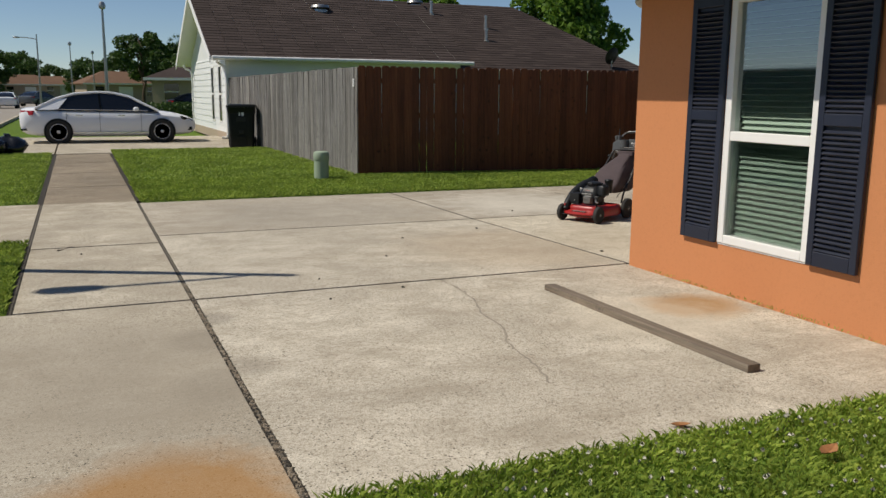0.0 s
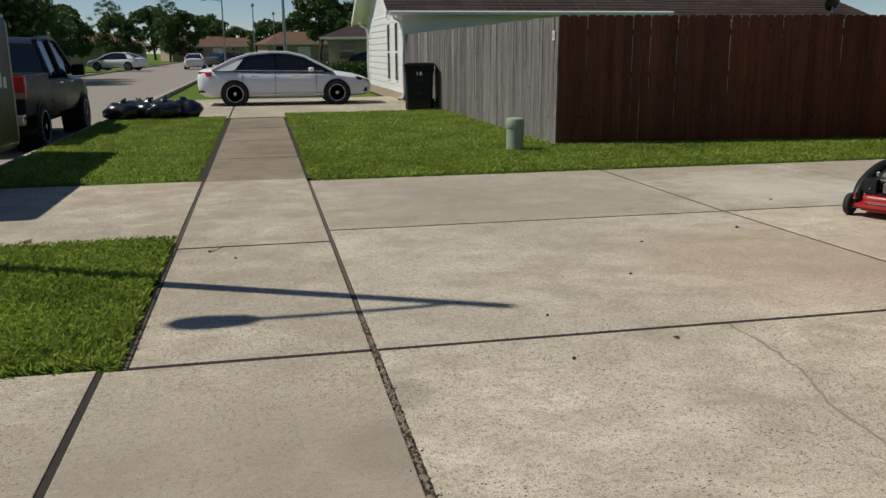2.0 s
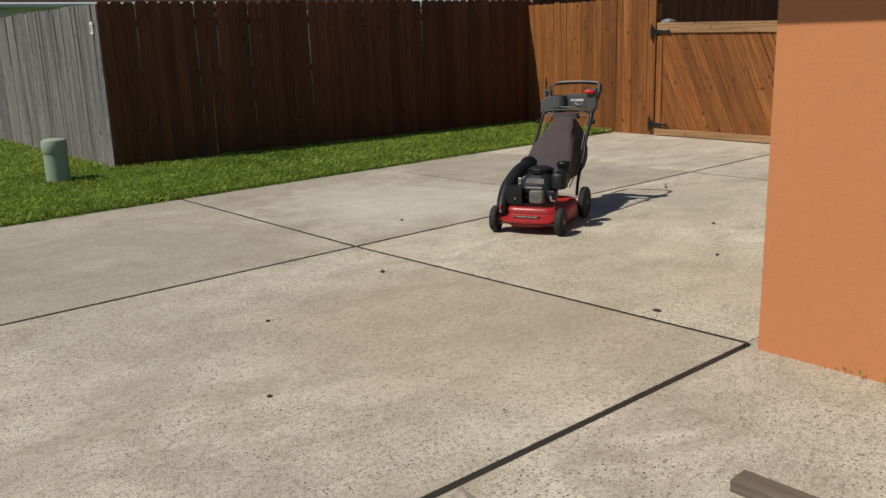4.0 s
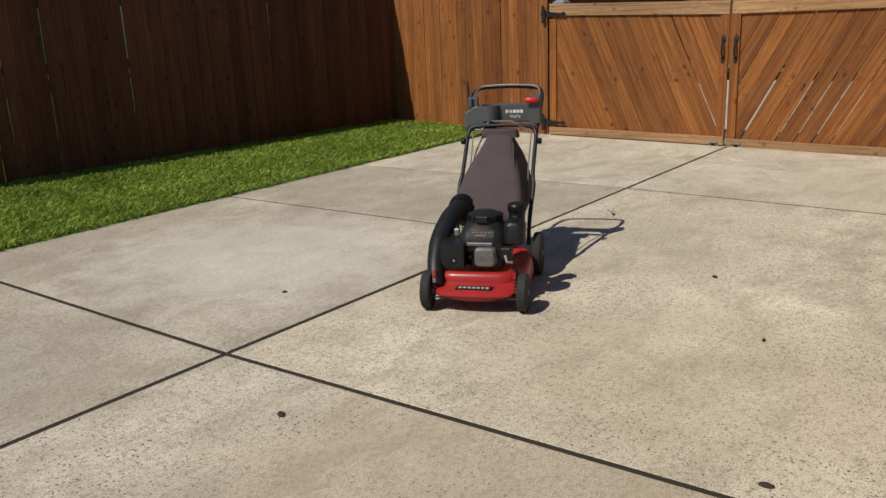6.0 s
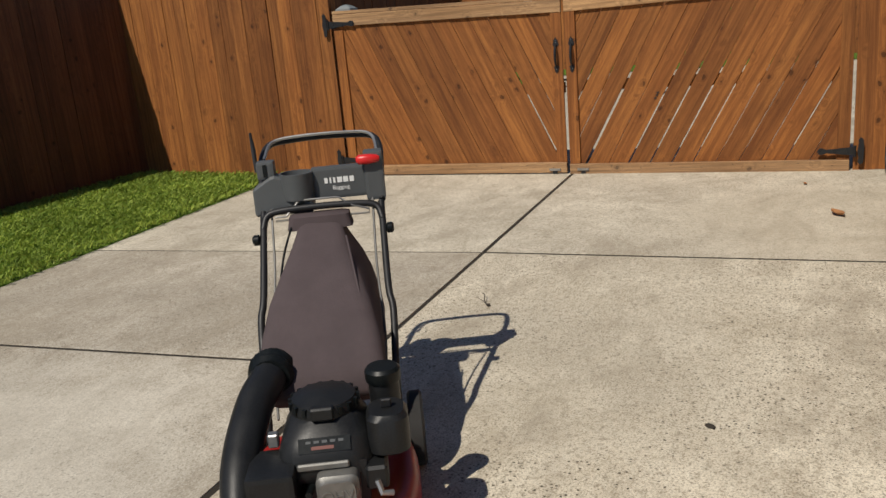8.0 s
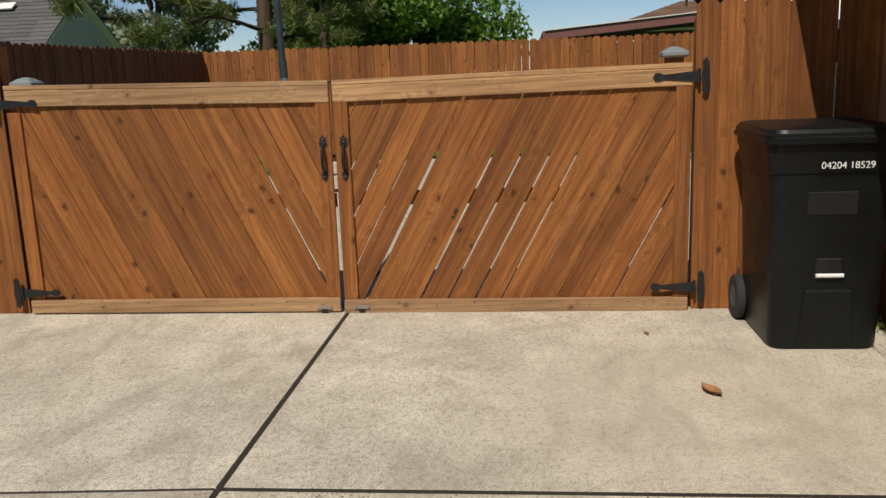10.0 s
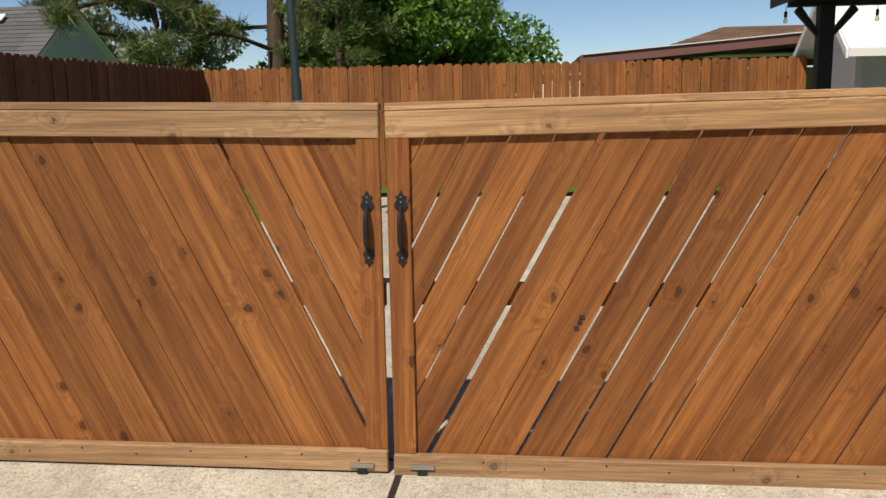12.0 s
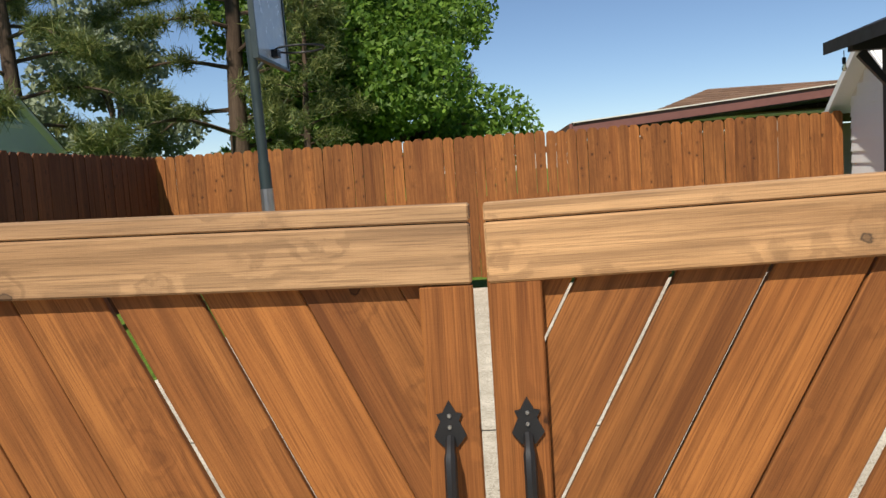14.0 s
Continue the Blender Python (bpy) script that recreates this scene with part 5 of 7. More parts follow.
def neighbour_house():
    o = thing("white_house", "white-sided house with dark shingle roof and gutters", "house")
    X0, Y0, Y1, EZ, RZ = 3.86, 22.3, 31.3, 2.75, 4.95
    XM = 12.2
    YR = (Y0 + Y1) / 2
    part("wall", box(X0, XM, Y0, Y1, -0.1, EZ), SIDING, o)
    part("gable", prism([(Y0, EZ), (Y1, EZ), (YR, RZ - 0.15)], X0, X0 + 0.2, "x"), SIDING, o)
    # front boards stop at the windows
    W = ((23.3, 23.8), (25.0, 25.5))
    edges = [Y0] + [v for w in W for v in w] + [Y1]
    for a, b in zip(edges[::2], edges[1::2]):
        lap_siding(o, "x", X0, a, b, 0.2, 2.7, -1, SIDING, 0.22)
    for a, b in W:
        lap_siding(o, "x", X0, a, b, 0.2, 0.55, -1, SIDING, 0.18)
        lap_siding(o, "x", X0, a, b, 2.35, 2.7, -1, SIDING, 0.18)
        w = part("window", box(X0 - 0.02, X0 + 0.01, a, b, 0.55, 2.35), CARGLASS, o, "narrow white-framed window")
        for q in ((a - 0.05, a, 0.5, 2.4), (b, b + 0.05, 0.5, 2.4), (a, b, 0.5, 0.55), (a, b, 2.35, 2.4), (a, b, 1.42, 1.48)):
            part("frame", box(X0 - 0.035, X0 + 0.01, *q), WHITE, w)
    part("plinth", box(X0 - 0.03, XM, Y0 - 0.03, Y1, -0.1, 0.2), TANWALL, o, "tan brick plinth")
    part("corner_board", box(X0 - 0.03, X0 + 0.08, Y0 - 0.03, Y0 + 0.1, 0.2, EZ), WHITE, o)
    ov = 0.45
    s = (RZ - EZ) / (YR - Y0)
    e0, e1 = (Y0 - ov, EZ - ov * s), (Y1 + ov, EZ - ov * s)
    shingled(o, [(X0 - 0.55, e0[0], e0[1] + 0.1), (XM + 0.3, e0[0], e0[1] + 0.1), (XM + 0.3, YR, RZ + 0.1), (X0 - 0.55, YR, RZ + 0.1)], DARKROOF, 24, label="weathered dark brown shingles")
    shingled(o, [(XM + 0.3, e1[0], e1[1] + 0.1), (X0 - 0.55, e1[0], e1[1] + 0.1), (X0 - 0.55, YR, RZ + 0.1), (XM + 0.3, YR, RZ + 0.1)], DARKROOF, 24)
    for a in (e0, e1):       # rake boards
        part("rake_board", loft([[(x, a[0], a[1] - 0.10), (x, a[0], a[1] + 0.11), (x, YR, RZ + 0.11), (x, YR, RZ - 0.10)] for x in (X0 - 0.585, X0 - 0.555)]), WHITE, o)
    part("soffit", box(X0 - 0.55, XM, e0[0], Y0, EZ - 0.21, EZ - 0.19), WHITE, o)
    part("gutter", tube([(X0 - 0.5, e0[0] - 0.05, e0[1] + 0.06), (XM + 0.3, e0[0] - 0.05, e0[1] + 0.06)], 0.065, 10), WHITE, o, "white metal gutter")
    for y, x in ((Y0 - 0.06, X0 + 0.02), (Y1 - 1.0, X0 - 0.07)):
        part("downpipe", tube(smoothline([(x - 0.35, e0[0] if y < 23 else y, 2.6), (x - 0.3, y, 2.45), (x - 0.05, y, 2.2), (x - 0.05, y, 1.0), (x - 0.05, y, 0.12), (x - 0.25, y, 0.05)], 4), 0.04, 8), WHITE, o, "white downpipe", smooth=True)
    # main house behind, hipped
    M = (8.2, 23.6, 25.2, 36.0)
    part("wall", box(XM, M[1], M[2], M[3], -0.1, 2.5), SIDING, o)
    g = 0.5
    x0, x1, y0, y1, ez, rz = M[0] - g, M[1] + g - 1.5, M[2] - g, M[3] + g, 2.42, 5.55
    ry = (y0 + y1) / 2
    rx0, rx1 = x0 + 1.2, x1 - 4.0
    part("roof_body", loft([[(x0, y0, ez), (x1, y0, ez), (x1, y1, ez), (x0, y1, ez)], [(rx0, ry, rz), (rx1, ry, rz), (rx1, ry + 0.02, rz), (rx0, ry + 0.02, rz)]]), DARKROOF, o)
    shingled(o, [(x0, y0, ez + 0.03), (x1, y0, ez + 0.03), (rx1, ry, rz + 0.03), (rx0, ry, rz + 0.03)], DARKROOF, 30)
    part("gutter", tube([(XM, y0 - 0.05, ez), (x1, y0 - 0.05, ez)], 0.06, 10), WHITE, o)
    for k, (x, y, h) in enumerate(((15.6, 27.2, 0.4), (16.1, 28.3, 0.5), (14.0, 29.5, 0.5), (12.9, 27.9, 0.35))):
        z = ez + (y - y0) / (ry - y0) * (rz - ez)
        part("roof_vent", lathe([(0.14, -0.1), (0.14, 0.02), (0.07, 0.04), (0.055, h), (0.075, h), (0.075, h + 0.08), (0.0, h + 0.1)], 14, "z", None, (x, y, z)), STEEL if k < 3 else BLACKIRON, o, "pale metal roof vent pipe")
    for x, y in ((8.0, 25.9), (13.5, 30.2)):
        z = EZ + (y - Y0) * s if x < 10 else ez + (y - y0) / (ry - y0) * (rz - ez)
        part("roof_fan", lathe([(0.3, -0.1), (0.28, 0.08), (0.2, 0.12), (0.36, 0.16), (0.32, 0.25), (0.0, 0.3)], 18, "z", None, (x, y, z)), STEEL, o, "round metal attic fan", smooth=True)
    d = part("satellite_dish", lathe([(0.02, 0.0), (0.2, 0.02), (0.38, 0.09), (0.36, 0.09), (0.18, 0.03), (0.0, 0.015)], 24), BLACKPLASTIC, o, "dark satellite dish on a mast", pose(20.6, 25.0, 3.15, -70, 0, 15))
    part("dish_mast", tube([(20.6, 25.1, 2.4), (20.6, 25.1, 3.1)], 0.03, 8), STEEL, o)
    return o


neighbour_house()


# ---------------------------------------------------------------- vehicles
def car_wheel(parent, x, y, r, w, spokes, side):
    t = part("wheel", lathe([(r * 0.68, -w / 2), (r * 0.95, -w / 2), (r, -w * 0.3), (r, w * 0.3), (r * 0.95, w / 2), (r * 0.68, w / 2)], 36, "y"), RUBBER, parent, m=pose(x, y, r), smooth=True)
    part("rim", lathe([(r * 0.70, side * w * 0.5), (r * 0.68, side * w * 0.44), (r * 0.66, side * w * 0.42), (0.02, side * w * 0.42)], 36, "y"), BLACKPLASTIC, t)
    part("rim_edge", lathe([(r * 0.70, side * w * 0.44), (r * 0.70, side * w * 0.51), (r * 0.65, side * w * 0.51), (r * 0.65, side * w * 0.44)], 36, "y"), RIM, t)
    bm = bmesh.new()
    for k in range(spokes):
        a = 2 * math.pi * k / spokes
        b2 = box(0.03, r * 0.68, min(side * w * 0.43, side * w * 0.5), max(side * w * 0.43, side * w * 0.5), -r * 0.045, r * 0.045)
        b2.transform(Matrix.Rotation(a, 4, "Y"))
        tmp = bpy.data.meshes.new("tmp")
        b2.to_mesh(tmp)
        b2.free()
        bm.from_mesh(tmp)
        bpy.data.meshes.remove(tmp)
    part("spokes", bm, RIM, t, "bright thin alloy spokes")
    part("hub_cap", lathe([(r * 0.16, side * w * 0.4), (r * 0.14, side * w * 0.52), (0.0, side * w * 0.53)], 16, "y"), RIM, t)
    return t


def body_ring(x, zb, zt, hw):
    """Closed ring of a car body at station x."""
    h = zt - zb
    half = [(0.0, zb), (hw * 0.80, zb), (hw * 0.95, zb + 0.10 * h), (hw, zb + 0.35 * h), (hw * 0.995, zb + 0.62 * h), (hw * 0.955, zb + 0.86 * h), (hw * 0.84, zt - 0.02 * h), (hw * 0.45, zt + 0.02)]
    return [(x, y, z) for y, z in half] + [(x, 0.0, zt + 0.03)] + [(x, -y, z) for y, z in half[:0:-1]]


def sedan(name, m, paint, label, group="", detail=True):
    """A four-door saloon, nose along +x."""
    o = thing(name, label, "car", m, group)
    st = ((-2.44, 0.50, 0.86, 0.66), (-2.40, 0.36, 0.95, 0.76), (-2.25, 0.27, 1.00, 0.86), (-1.9, 0.22, 1.02, 0.915), (-1.35, 0.20, 0.99, 0.93), (-0.6, 0.19, 0.965, 0.93), (0.3, 0.19, 0.95, 0.93), (1.0, 0.19, 0.94, 0.93), (1.5, 0.21, 0.90, 0.92), (1.95, 0.23, 0.83, 0.89), (2.25, 0.26, 0.74, 0.80), (2.40, 0.32, 0.66, 0.68), (2.45, 0.42, 0.58, 0.58))
    part("body", loft([body_ring(*s) for s in st]), paint, o, smooth=True)
    prof = ((-2.02, 0.99), (-1.45, 1.27), (-0.95, 1.415), (-0.35, 1.465), (0.10, 1.45), (0.55, 1.34), (1.35, 0.925))

    def hw(z):
        return 0.875 - 0.30 * (z - 0.93) / 0.53
    left = [(x, hw(z), z) for x, z in prof]
    rows = [[(x, -hw(z), z), (x, -hw(z) * 0.6, z + 0.025), (x, 0, z + 0.035), (x, hw(z) * 0.6, z + 0.025), (x, hw(z), z)] for x, z in prof]

    def strip(i0, i1):
        bm = bmesh.new()
        g = [[bm.verts.new(p) for p in r] for r in rows[i0:i1 + 1]]
        for a, b in zip(g, g[1:]):
            for k in range(4):
                bm.faces.new((a[k], b[k], b[k + 1], a[k + 1]))
        return bm
    part("rear_window", strip(0, 2), CARGLASS, o, "dark rear window")
    part("roof", strip(2, 5), paint, o, smooth=True)
    part("windshield", strip(5, 6), CARGLASS, o, "dark windshield")
    for s in (-1, 1):
        side = [(x, s * hw(z), z) for x, z in prof] + [(1.35, s * 0.86, 0.90), (-2.02, s * 0.86, 0.95)]
        bm = bmesh.new()
        bm.faces.new([bm.verts.new(p) for p in side])
        sw = part("side_window", bm, CARGLASS, o, "tinted side windows")
        part("roof_rail", tube([(x, s * (hw(z) + 0.005), z + 0.012) for x, z in prof], 0.035, 8), paint, o, smooth=True)
        part("door_pillar", loft([[(x, s * 0.872, 0.93), (x + 0.05, s * 0.872, 0.93), (x + 0.02, s * 0.60, 1.43), (x - 0.03, s * 0.60, 1.43)] for x in (-0.28, -0.279)]), BLACKPLASTIC, sw)
        part("rear_pillar", loft([[(-1.98, s * 0.88, 0.97), (-1.42, s * 0.88, 0.97), (-1.15, s * 0.69, 1.30), (-1.50, s * 0.70, 1.27)], [(-1.98, s * 0.86, 0.97), (-1.42, s * 0.86, 0.97), (-1.15, s * 0.67, 1.30), (-1.50, s * 0.68, 1.27)]]), paint, o)
        if detail:
            part("window_trim", tube([(-1.5, s * 0.885, 0.985), (-0.3, s * 0.905, 0.965), (1.05, s * 0.905, 0.945)], 0.010, 6), CHROME, o)
            for x in (-0.85, 0.30):
                part("door_handle", box(x - 0.10, x + 0.10, s * 0.93 - 0.012, s * 0.93 + 0.012, 0.80, 0.825), CHROME, o, bevel=0.005)
            for x in (-1.20, -0.30, 0.85):
                part("door_seam", box(x - 0.004, x + 0.004, s * 0.915 - 0.016, s * 0.915 + 0.018, 0.32, 0.90), BLACKPLASTIC, o)
            part("side_trim", box(-1.0, 1.05, s * 0.928 - 0.008, s * 0.928 + 0.008, 0.30, 0.322), CHROME, o)
            part("mirror", loft([[(0.72 + dx, s * y, 0.99 + dz) for dx, dz in rrect(0.16 * k, 0.12 * k, 0.04 * k, 3)] for y, k in ((0.88, 0.5), (0.93, 1.0), (1.02, 0.95), (1.06, 0.6))]), paint, o, smooth=True)
            part("headlight", loft([[(2.02, s * 0.88, 0.70), (2.38, s * 0.66, 0.60), (2.36, s * 0.66, 0.68), (2.0, s * 0.875, 0.79)], [(2.0, s * 0.80, 0.70), (2.3, s * 0.58, 0.60), (2.28, s * 0.58, 0.68), (1.98, s * 0.80, 0.79)]]), CARGLASS, o, "dark headlight")
            part("fog_light", box(2.18, 2.32, s * 0.74, s * 0.80, 0.36, 0.46), BLACKPLASTIC, o)
            part("rear_reflector", box(-2.42, -2.20, s * 0.77, s * 0.83, 0.38, 0.43), BLACKPLASTIC, o)
        part("tail_light", loft([[(-2.41, s * 0.70, 0.80), (-2.10, s * 0.905, 0.82), (-2.08, s * 0.90, 0.94), (-2.40, s * 0.70, 0.95)], [(-2.35, s * 0.60, 0.80), (-2.05, s * 0.83, 0.82), (-2.03, s * 0.83, 0.94), (-2.34, s * 0.60, 0.95)]]), TAIL, o, "red tail light")
        for x in (-1.43, 1.43):
            part("wheel_arch", lathe([(0.39, s * 0.80), (0.39, s * 0.934), (0.36, s * 0.936), (0.36, s * 0.80)], 32, "y", None, (x, 0, 0.335)), BLACKPLASTIC, o)
            part("arch_lining", lathe([(0.37, s * 0.70), (0.37, s * 0.9325), (0.0, s * 0.9325)], 32, "y", None, (x, 0, 0.335)), BLACKPLASTIC, o)
            car_wheel(o, x, s * 0.845, 0.335, 0.22, 20 if detail else 8, s)
    return o


sedan("sedan", pose(0.22, 21.7, 0.0), CARWHITE, "white four-door sedan parked across the neighbour's driveway")


def pickup():
    """Dark crew-cab pickup at the kerb, nose along +y."""
    o = thing("pickup_truck", "dark blue pickup truck parked at the kerb", "truck", pose(-5.2, 13.55, -0.145, 0, 0, 90))
    p = TRUCKBLUE
    part("bed", loft([[(x, y, z) for y, z in ((-0.98, 0.62), (0.98, 0.62), (1.0, 0.95), (0.97, 1.30), (-0.97, 1.30), (-1.0, 0.95))] for x in (-2.75, -0.95)]), p, o, bevel=0.03, seg=2)
    part("bed_floor", box(-2.70, -0.98, -0.85, 0.85, 1.301, 1.306), BLACKPLASTIC, o)
    st = ((-0.93, 0.50, 1.28, 0.98), (0.5, 0.48, 1.26, 1.0), (1.3, 0.48, 1.22, 1.0), (2.2, 0.50, 1.18, 0.98), (2.75, 0.52, 1.08, 0.93), (2.95, 0.60, 0.95, 0.85))
    part("body", loft([body_ring(*s) for s in st]), p, o, smooth=True)
    prof = ((-0.90, 1.24), (-0.78, 1.80), (-0.5, 1.90), (0.55, 1.92), (0.85, 1.85), (1.45, 1.22))
    rows = [[(x, -y, z), (x, 0, z + 0.03), (x, y, z)] for x, z in prof for y in [0.94 - 0.22 * (z - 1.2) / 0.7]]

    def strip(i0, i1):
        bm = bmesh.new()
        g = [[bm.verts.new(q) for q in r] for r in rows[i0:i1 + 1]]
        for a, b in zip(g, g[1:]):
            for k in range(2):
                bm.faces.new((a[k], b[k], b[k + 1], a[k + 1]))
        return bm
    part("rear_window", strip(0, 1), CARGLASS, o)
    part("roof", strip(1, 4), p, o, smooth=True)
    part("windshield", strip(4, 5), CARGLASS, o)
    part("brake_light", box(-0.83, -0.79, -0.15, 0.15, 1.80, 1.84), TAIL, o)
    for s in (-1, 1):
        bm = bmesh.new()
        bm.faces.new([bm.verts.new((x, s * (0.94 - 0.22 * (z - 1.2) / 0.7), z)) for x, z in prof])
        sw = part("side_window", bm, CARGLASS, o)
        for x in (-0.80, 0.15, 1.05):
            part("door_pillar", tube([(x, s * 0.945, 1.24), (x + (0.05 if x < 0 else -0.12 if x > 1 else 0), s * 0.735, 1.88 if x < 1 else 1.6)], 0.045, 8), p, sw)
        part("roof_rail", tube([(x, s * (0.945 - 0.22 * (z - 1.2) / 0.7), z) for x, z in prof], 0.045, 8), p, o, smooth=True)
        tl = part("tail_light", box(-2.78, -2.62, s * 0.80, s * 1.005, 0.92, 1.28) if s > 0 else box(-2.78, -2.62, -1.005, -0.80, 0.92, 1.28), TAIL, o, "red and clear tail light", bevel=0.01)
        part("clear_lens", box(-2.785, -2.70, min(s * 0.82, s * 1.0), max(s * 0.82, s * 1.0), 0.93, 1.02), CASTMETAL, tl)
        part("mirror", loft([[(1.05 + a, s * y, 1.32 + b) for a, b in rrect(0.14 * k, 0.26 * k, 0.04 * k, 3)] for y, k in ((0.98, 0.5), (1.05, 1.0), (1.22, 0.9))]), BLACKPLASTIC, o, smooth=True)
        for x in (-1.75, 1.90):
            part("arch_lining", lathe([(0.46, s * 0.6), (0.46, s * 1.006), (0.0, s * 1.006)], 28, "y", None, (x, 0, 0.40)), BLACKPLASTIC, o)
            car_wheel(o, x, s * 0.90, 0.40, 0.27, 6, s)
        for x in (-0.05, 0.9):
            part("door_handle", box(x - 0.1, x + 0.1, s * 0.985 - 0.02, s * 0.985 + 0.02, 1.08, 1.11), CHROME, o)
    part("tailgate", box(-2.775, -2.752, -0.80, 0.80, 0.72, 1.27), p, o, bevel=0.008)
    part("bumper", box(-2.95, -2.75, -0.98, 0.98, 0.50, 0.68), CHROME, o, "chrome rear bumper", bevel=0.03, seg=2)
    part("chassis", box(-2.6, 2.6, -0.6, 0.6, 0.35, 0.62), BLACKIRON, o)
    return o


pickup()


def trailer():
    o = thing("cargo_trailer", "dark enclosed cargo trailer with white lettering marks", "trailer", pose(-5.15, 7.25, -0.145))
    paint = plain("dark_trailer_paint", (0.014, 0.022, 0.021), 0.35, vary=0.15, spec=0.3)
    pr = rrect(2.1, 1.95, 0.16, 4)
    part("box", loft([[(a, y, 1.22 + b) for a, b in pr] for y in (-2.6, 2.5)]), paint, o, smooth=True, bevel=0.0)
    for y in (-2.6, 2.5):
        part("edge_trim", loft([[(a * 1.006, y + dy, 1.22 + b * 1.006) for a, b in pr] for dy in (-0.03, 0.03)]), STEEL, o)
    part("corner_cap", tube([(1.0, -2.6, 2.17), (1.0, 2.5, 2.17)], 0.035, 8), STEEL, o, "bright roof edge trim")
    part("skirt", box(-1.03, 1.03, -2.55, 2.45, 0.28, 0.36), paint, o)
    for s in (-1, 1):
        for y in (0.0,):
            w = part("wheel", lathe([(0.17, -0.09), (0.31, -0.09), (0.33, -0.05), (0.33, 0.05), (0.31, 0.09), (0.17, 0.09)], 28, "x"), RUBBER, o, m=pose(s * 1.06, y, 0.33), smooth=True)
            part("rim", lathe([(0.18, -0.06), (0.05, 0.06), (0.05, 0.08), (0.18, 0.06)], 20, "x"), RIM, w)
        part("fender", lathe([(0.42, s * 0.96), (0.42, s * 1.16), (0.38, s * 1.16), (0.38, s * 0.96)], 28, "x", None, (0, 0, 0.36)), BLACKPLASTIC, o)
    # lettering that cannot be made out: pale bars
    for k in range(9):
        y = 2.1 - k * 0.22
        h = (0.16, 0.22, 0.16, 0.16, 0.26)[k % 5]
        part("mark", box(1.052, 1.056, y - 0.07, y + 0.07, 1.15 + 0.02 * k, 1.15 + 0.02 * k + h), LETTER, o)
    part("tongue", loft([[(x, 2.5, 0.35), (x + 0.06, 2.5, 0.35), (x + 0.06, 2.5, 0.45), (x, 2.5, 0.45)] if i == 0 else [(-0.03, 3.35, 0.38), (0.03, 3.35, 0.38), (0.03, 3.35, 0.46), (-0.03, 3.35, 0.46)] for i, x in ((0, 0.4), (1, 0))]), BLACKIRON, o)
    return o


trailer()


def bin_bag(m, seed, label):
    r = random.Random(seed)
    prof = [(0.02, 0.0), (0.30, 0.02), (0.40, 0.10), (0.42, 0.20), (0.37, 0.31), (0.22, 0.39), (0.07, 0.42), (0.06, 0.45), (0.03, 0.46)]
    bm = lathe(prof, 28)
    for v in bm.verts:
        k = noise.noise(v.co * 5 + Vector((seed, 0, 0)))
        f = abs(noise.noise(v.co * 13 + Vector((0, seed, 0))))
        v.co.x *= 1 + 0.25 * k - 0.16 * f
        v.co.y *= 1 + 0.25 * k - 0.16 * f
        v.co.z *= 1 + 0.15 * k
    o = thing("trash_bag", label, "trash bag", m, "trash bags at the kerb")
    part("bag", bm, BAGPLASTIC, o, smooth="all")
    part("knot", tube([(0, 0, 0.42), (0.03, 0.01, 0.46), (0.09, 0.02, 0.47)], [0.05, 0.025, 0.035], 8), BAGPLASTIC, o)


for i, (x, y, s) in enumerate(((-3.55, 16.2, 0), (-3.0, 16.45, 30), (-2.65, 16.2, 75), (-3.25, 16.75, 120), (-2.25, 16.6, 200), (-2.75, 16.9, 10))):
    bin_bag(pose(x, y, 0.0, 0, 0, s), i + 1, "shiny black tied trash bag lying at the kerb")


# ---------------------------------------------------------------- trees
def leaf_cloud(centres, radii, count, size, flat=0.75):
    """Many small leaf quads scattered in lumpy clumps."""
    c = np.array(centres)
    r = np.array(radii)
    pick = rng.choice(len(c), count, p=(r ** 2) / (r ** 2).sum())
    d = rng.normal(size=(count, 3))
    d /= np.linalg.norm(d, axis=1)[:, None]
    rad = r[pick] * rng.uniform(0.25, 1.0, count) ** 0.5
    p = c[pick] + d * rad[:, None] * np.array([1, 1, flat])
    u = rng.normal(size=(count, 3))
    u /= np.linalg.norm(u, axis=1)[:, None]
    w = np.cross(u, rng.normal(size=(count, 3)))
    w /= np.linalg.norm(w, axis=1)[:, None]
    s = size * rng.uniform(0.6, 1.4, count)[:, None]
    v = np.stack([p - u * s, p + w * s * 0.55, p + u * s, p - w * s * 0.55], 1).reshape(-1, 3)
    f = np.arange(count * 4).reshape(-1, 4)
    return v, f


def leaf_mesh(name, v, f, mat):
    me = bpy.data.meshes.new(name)
    me.from_pydata(v.tolist(), [], f.tolist())
    me.materials.append(mat)
    return me


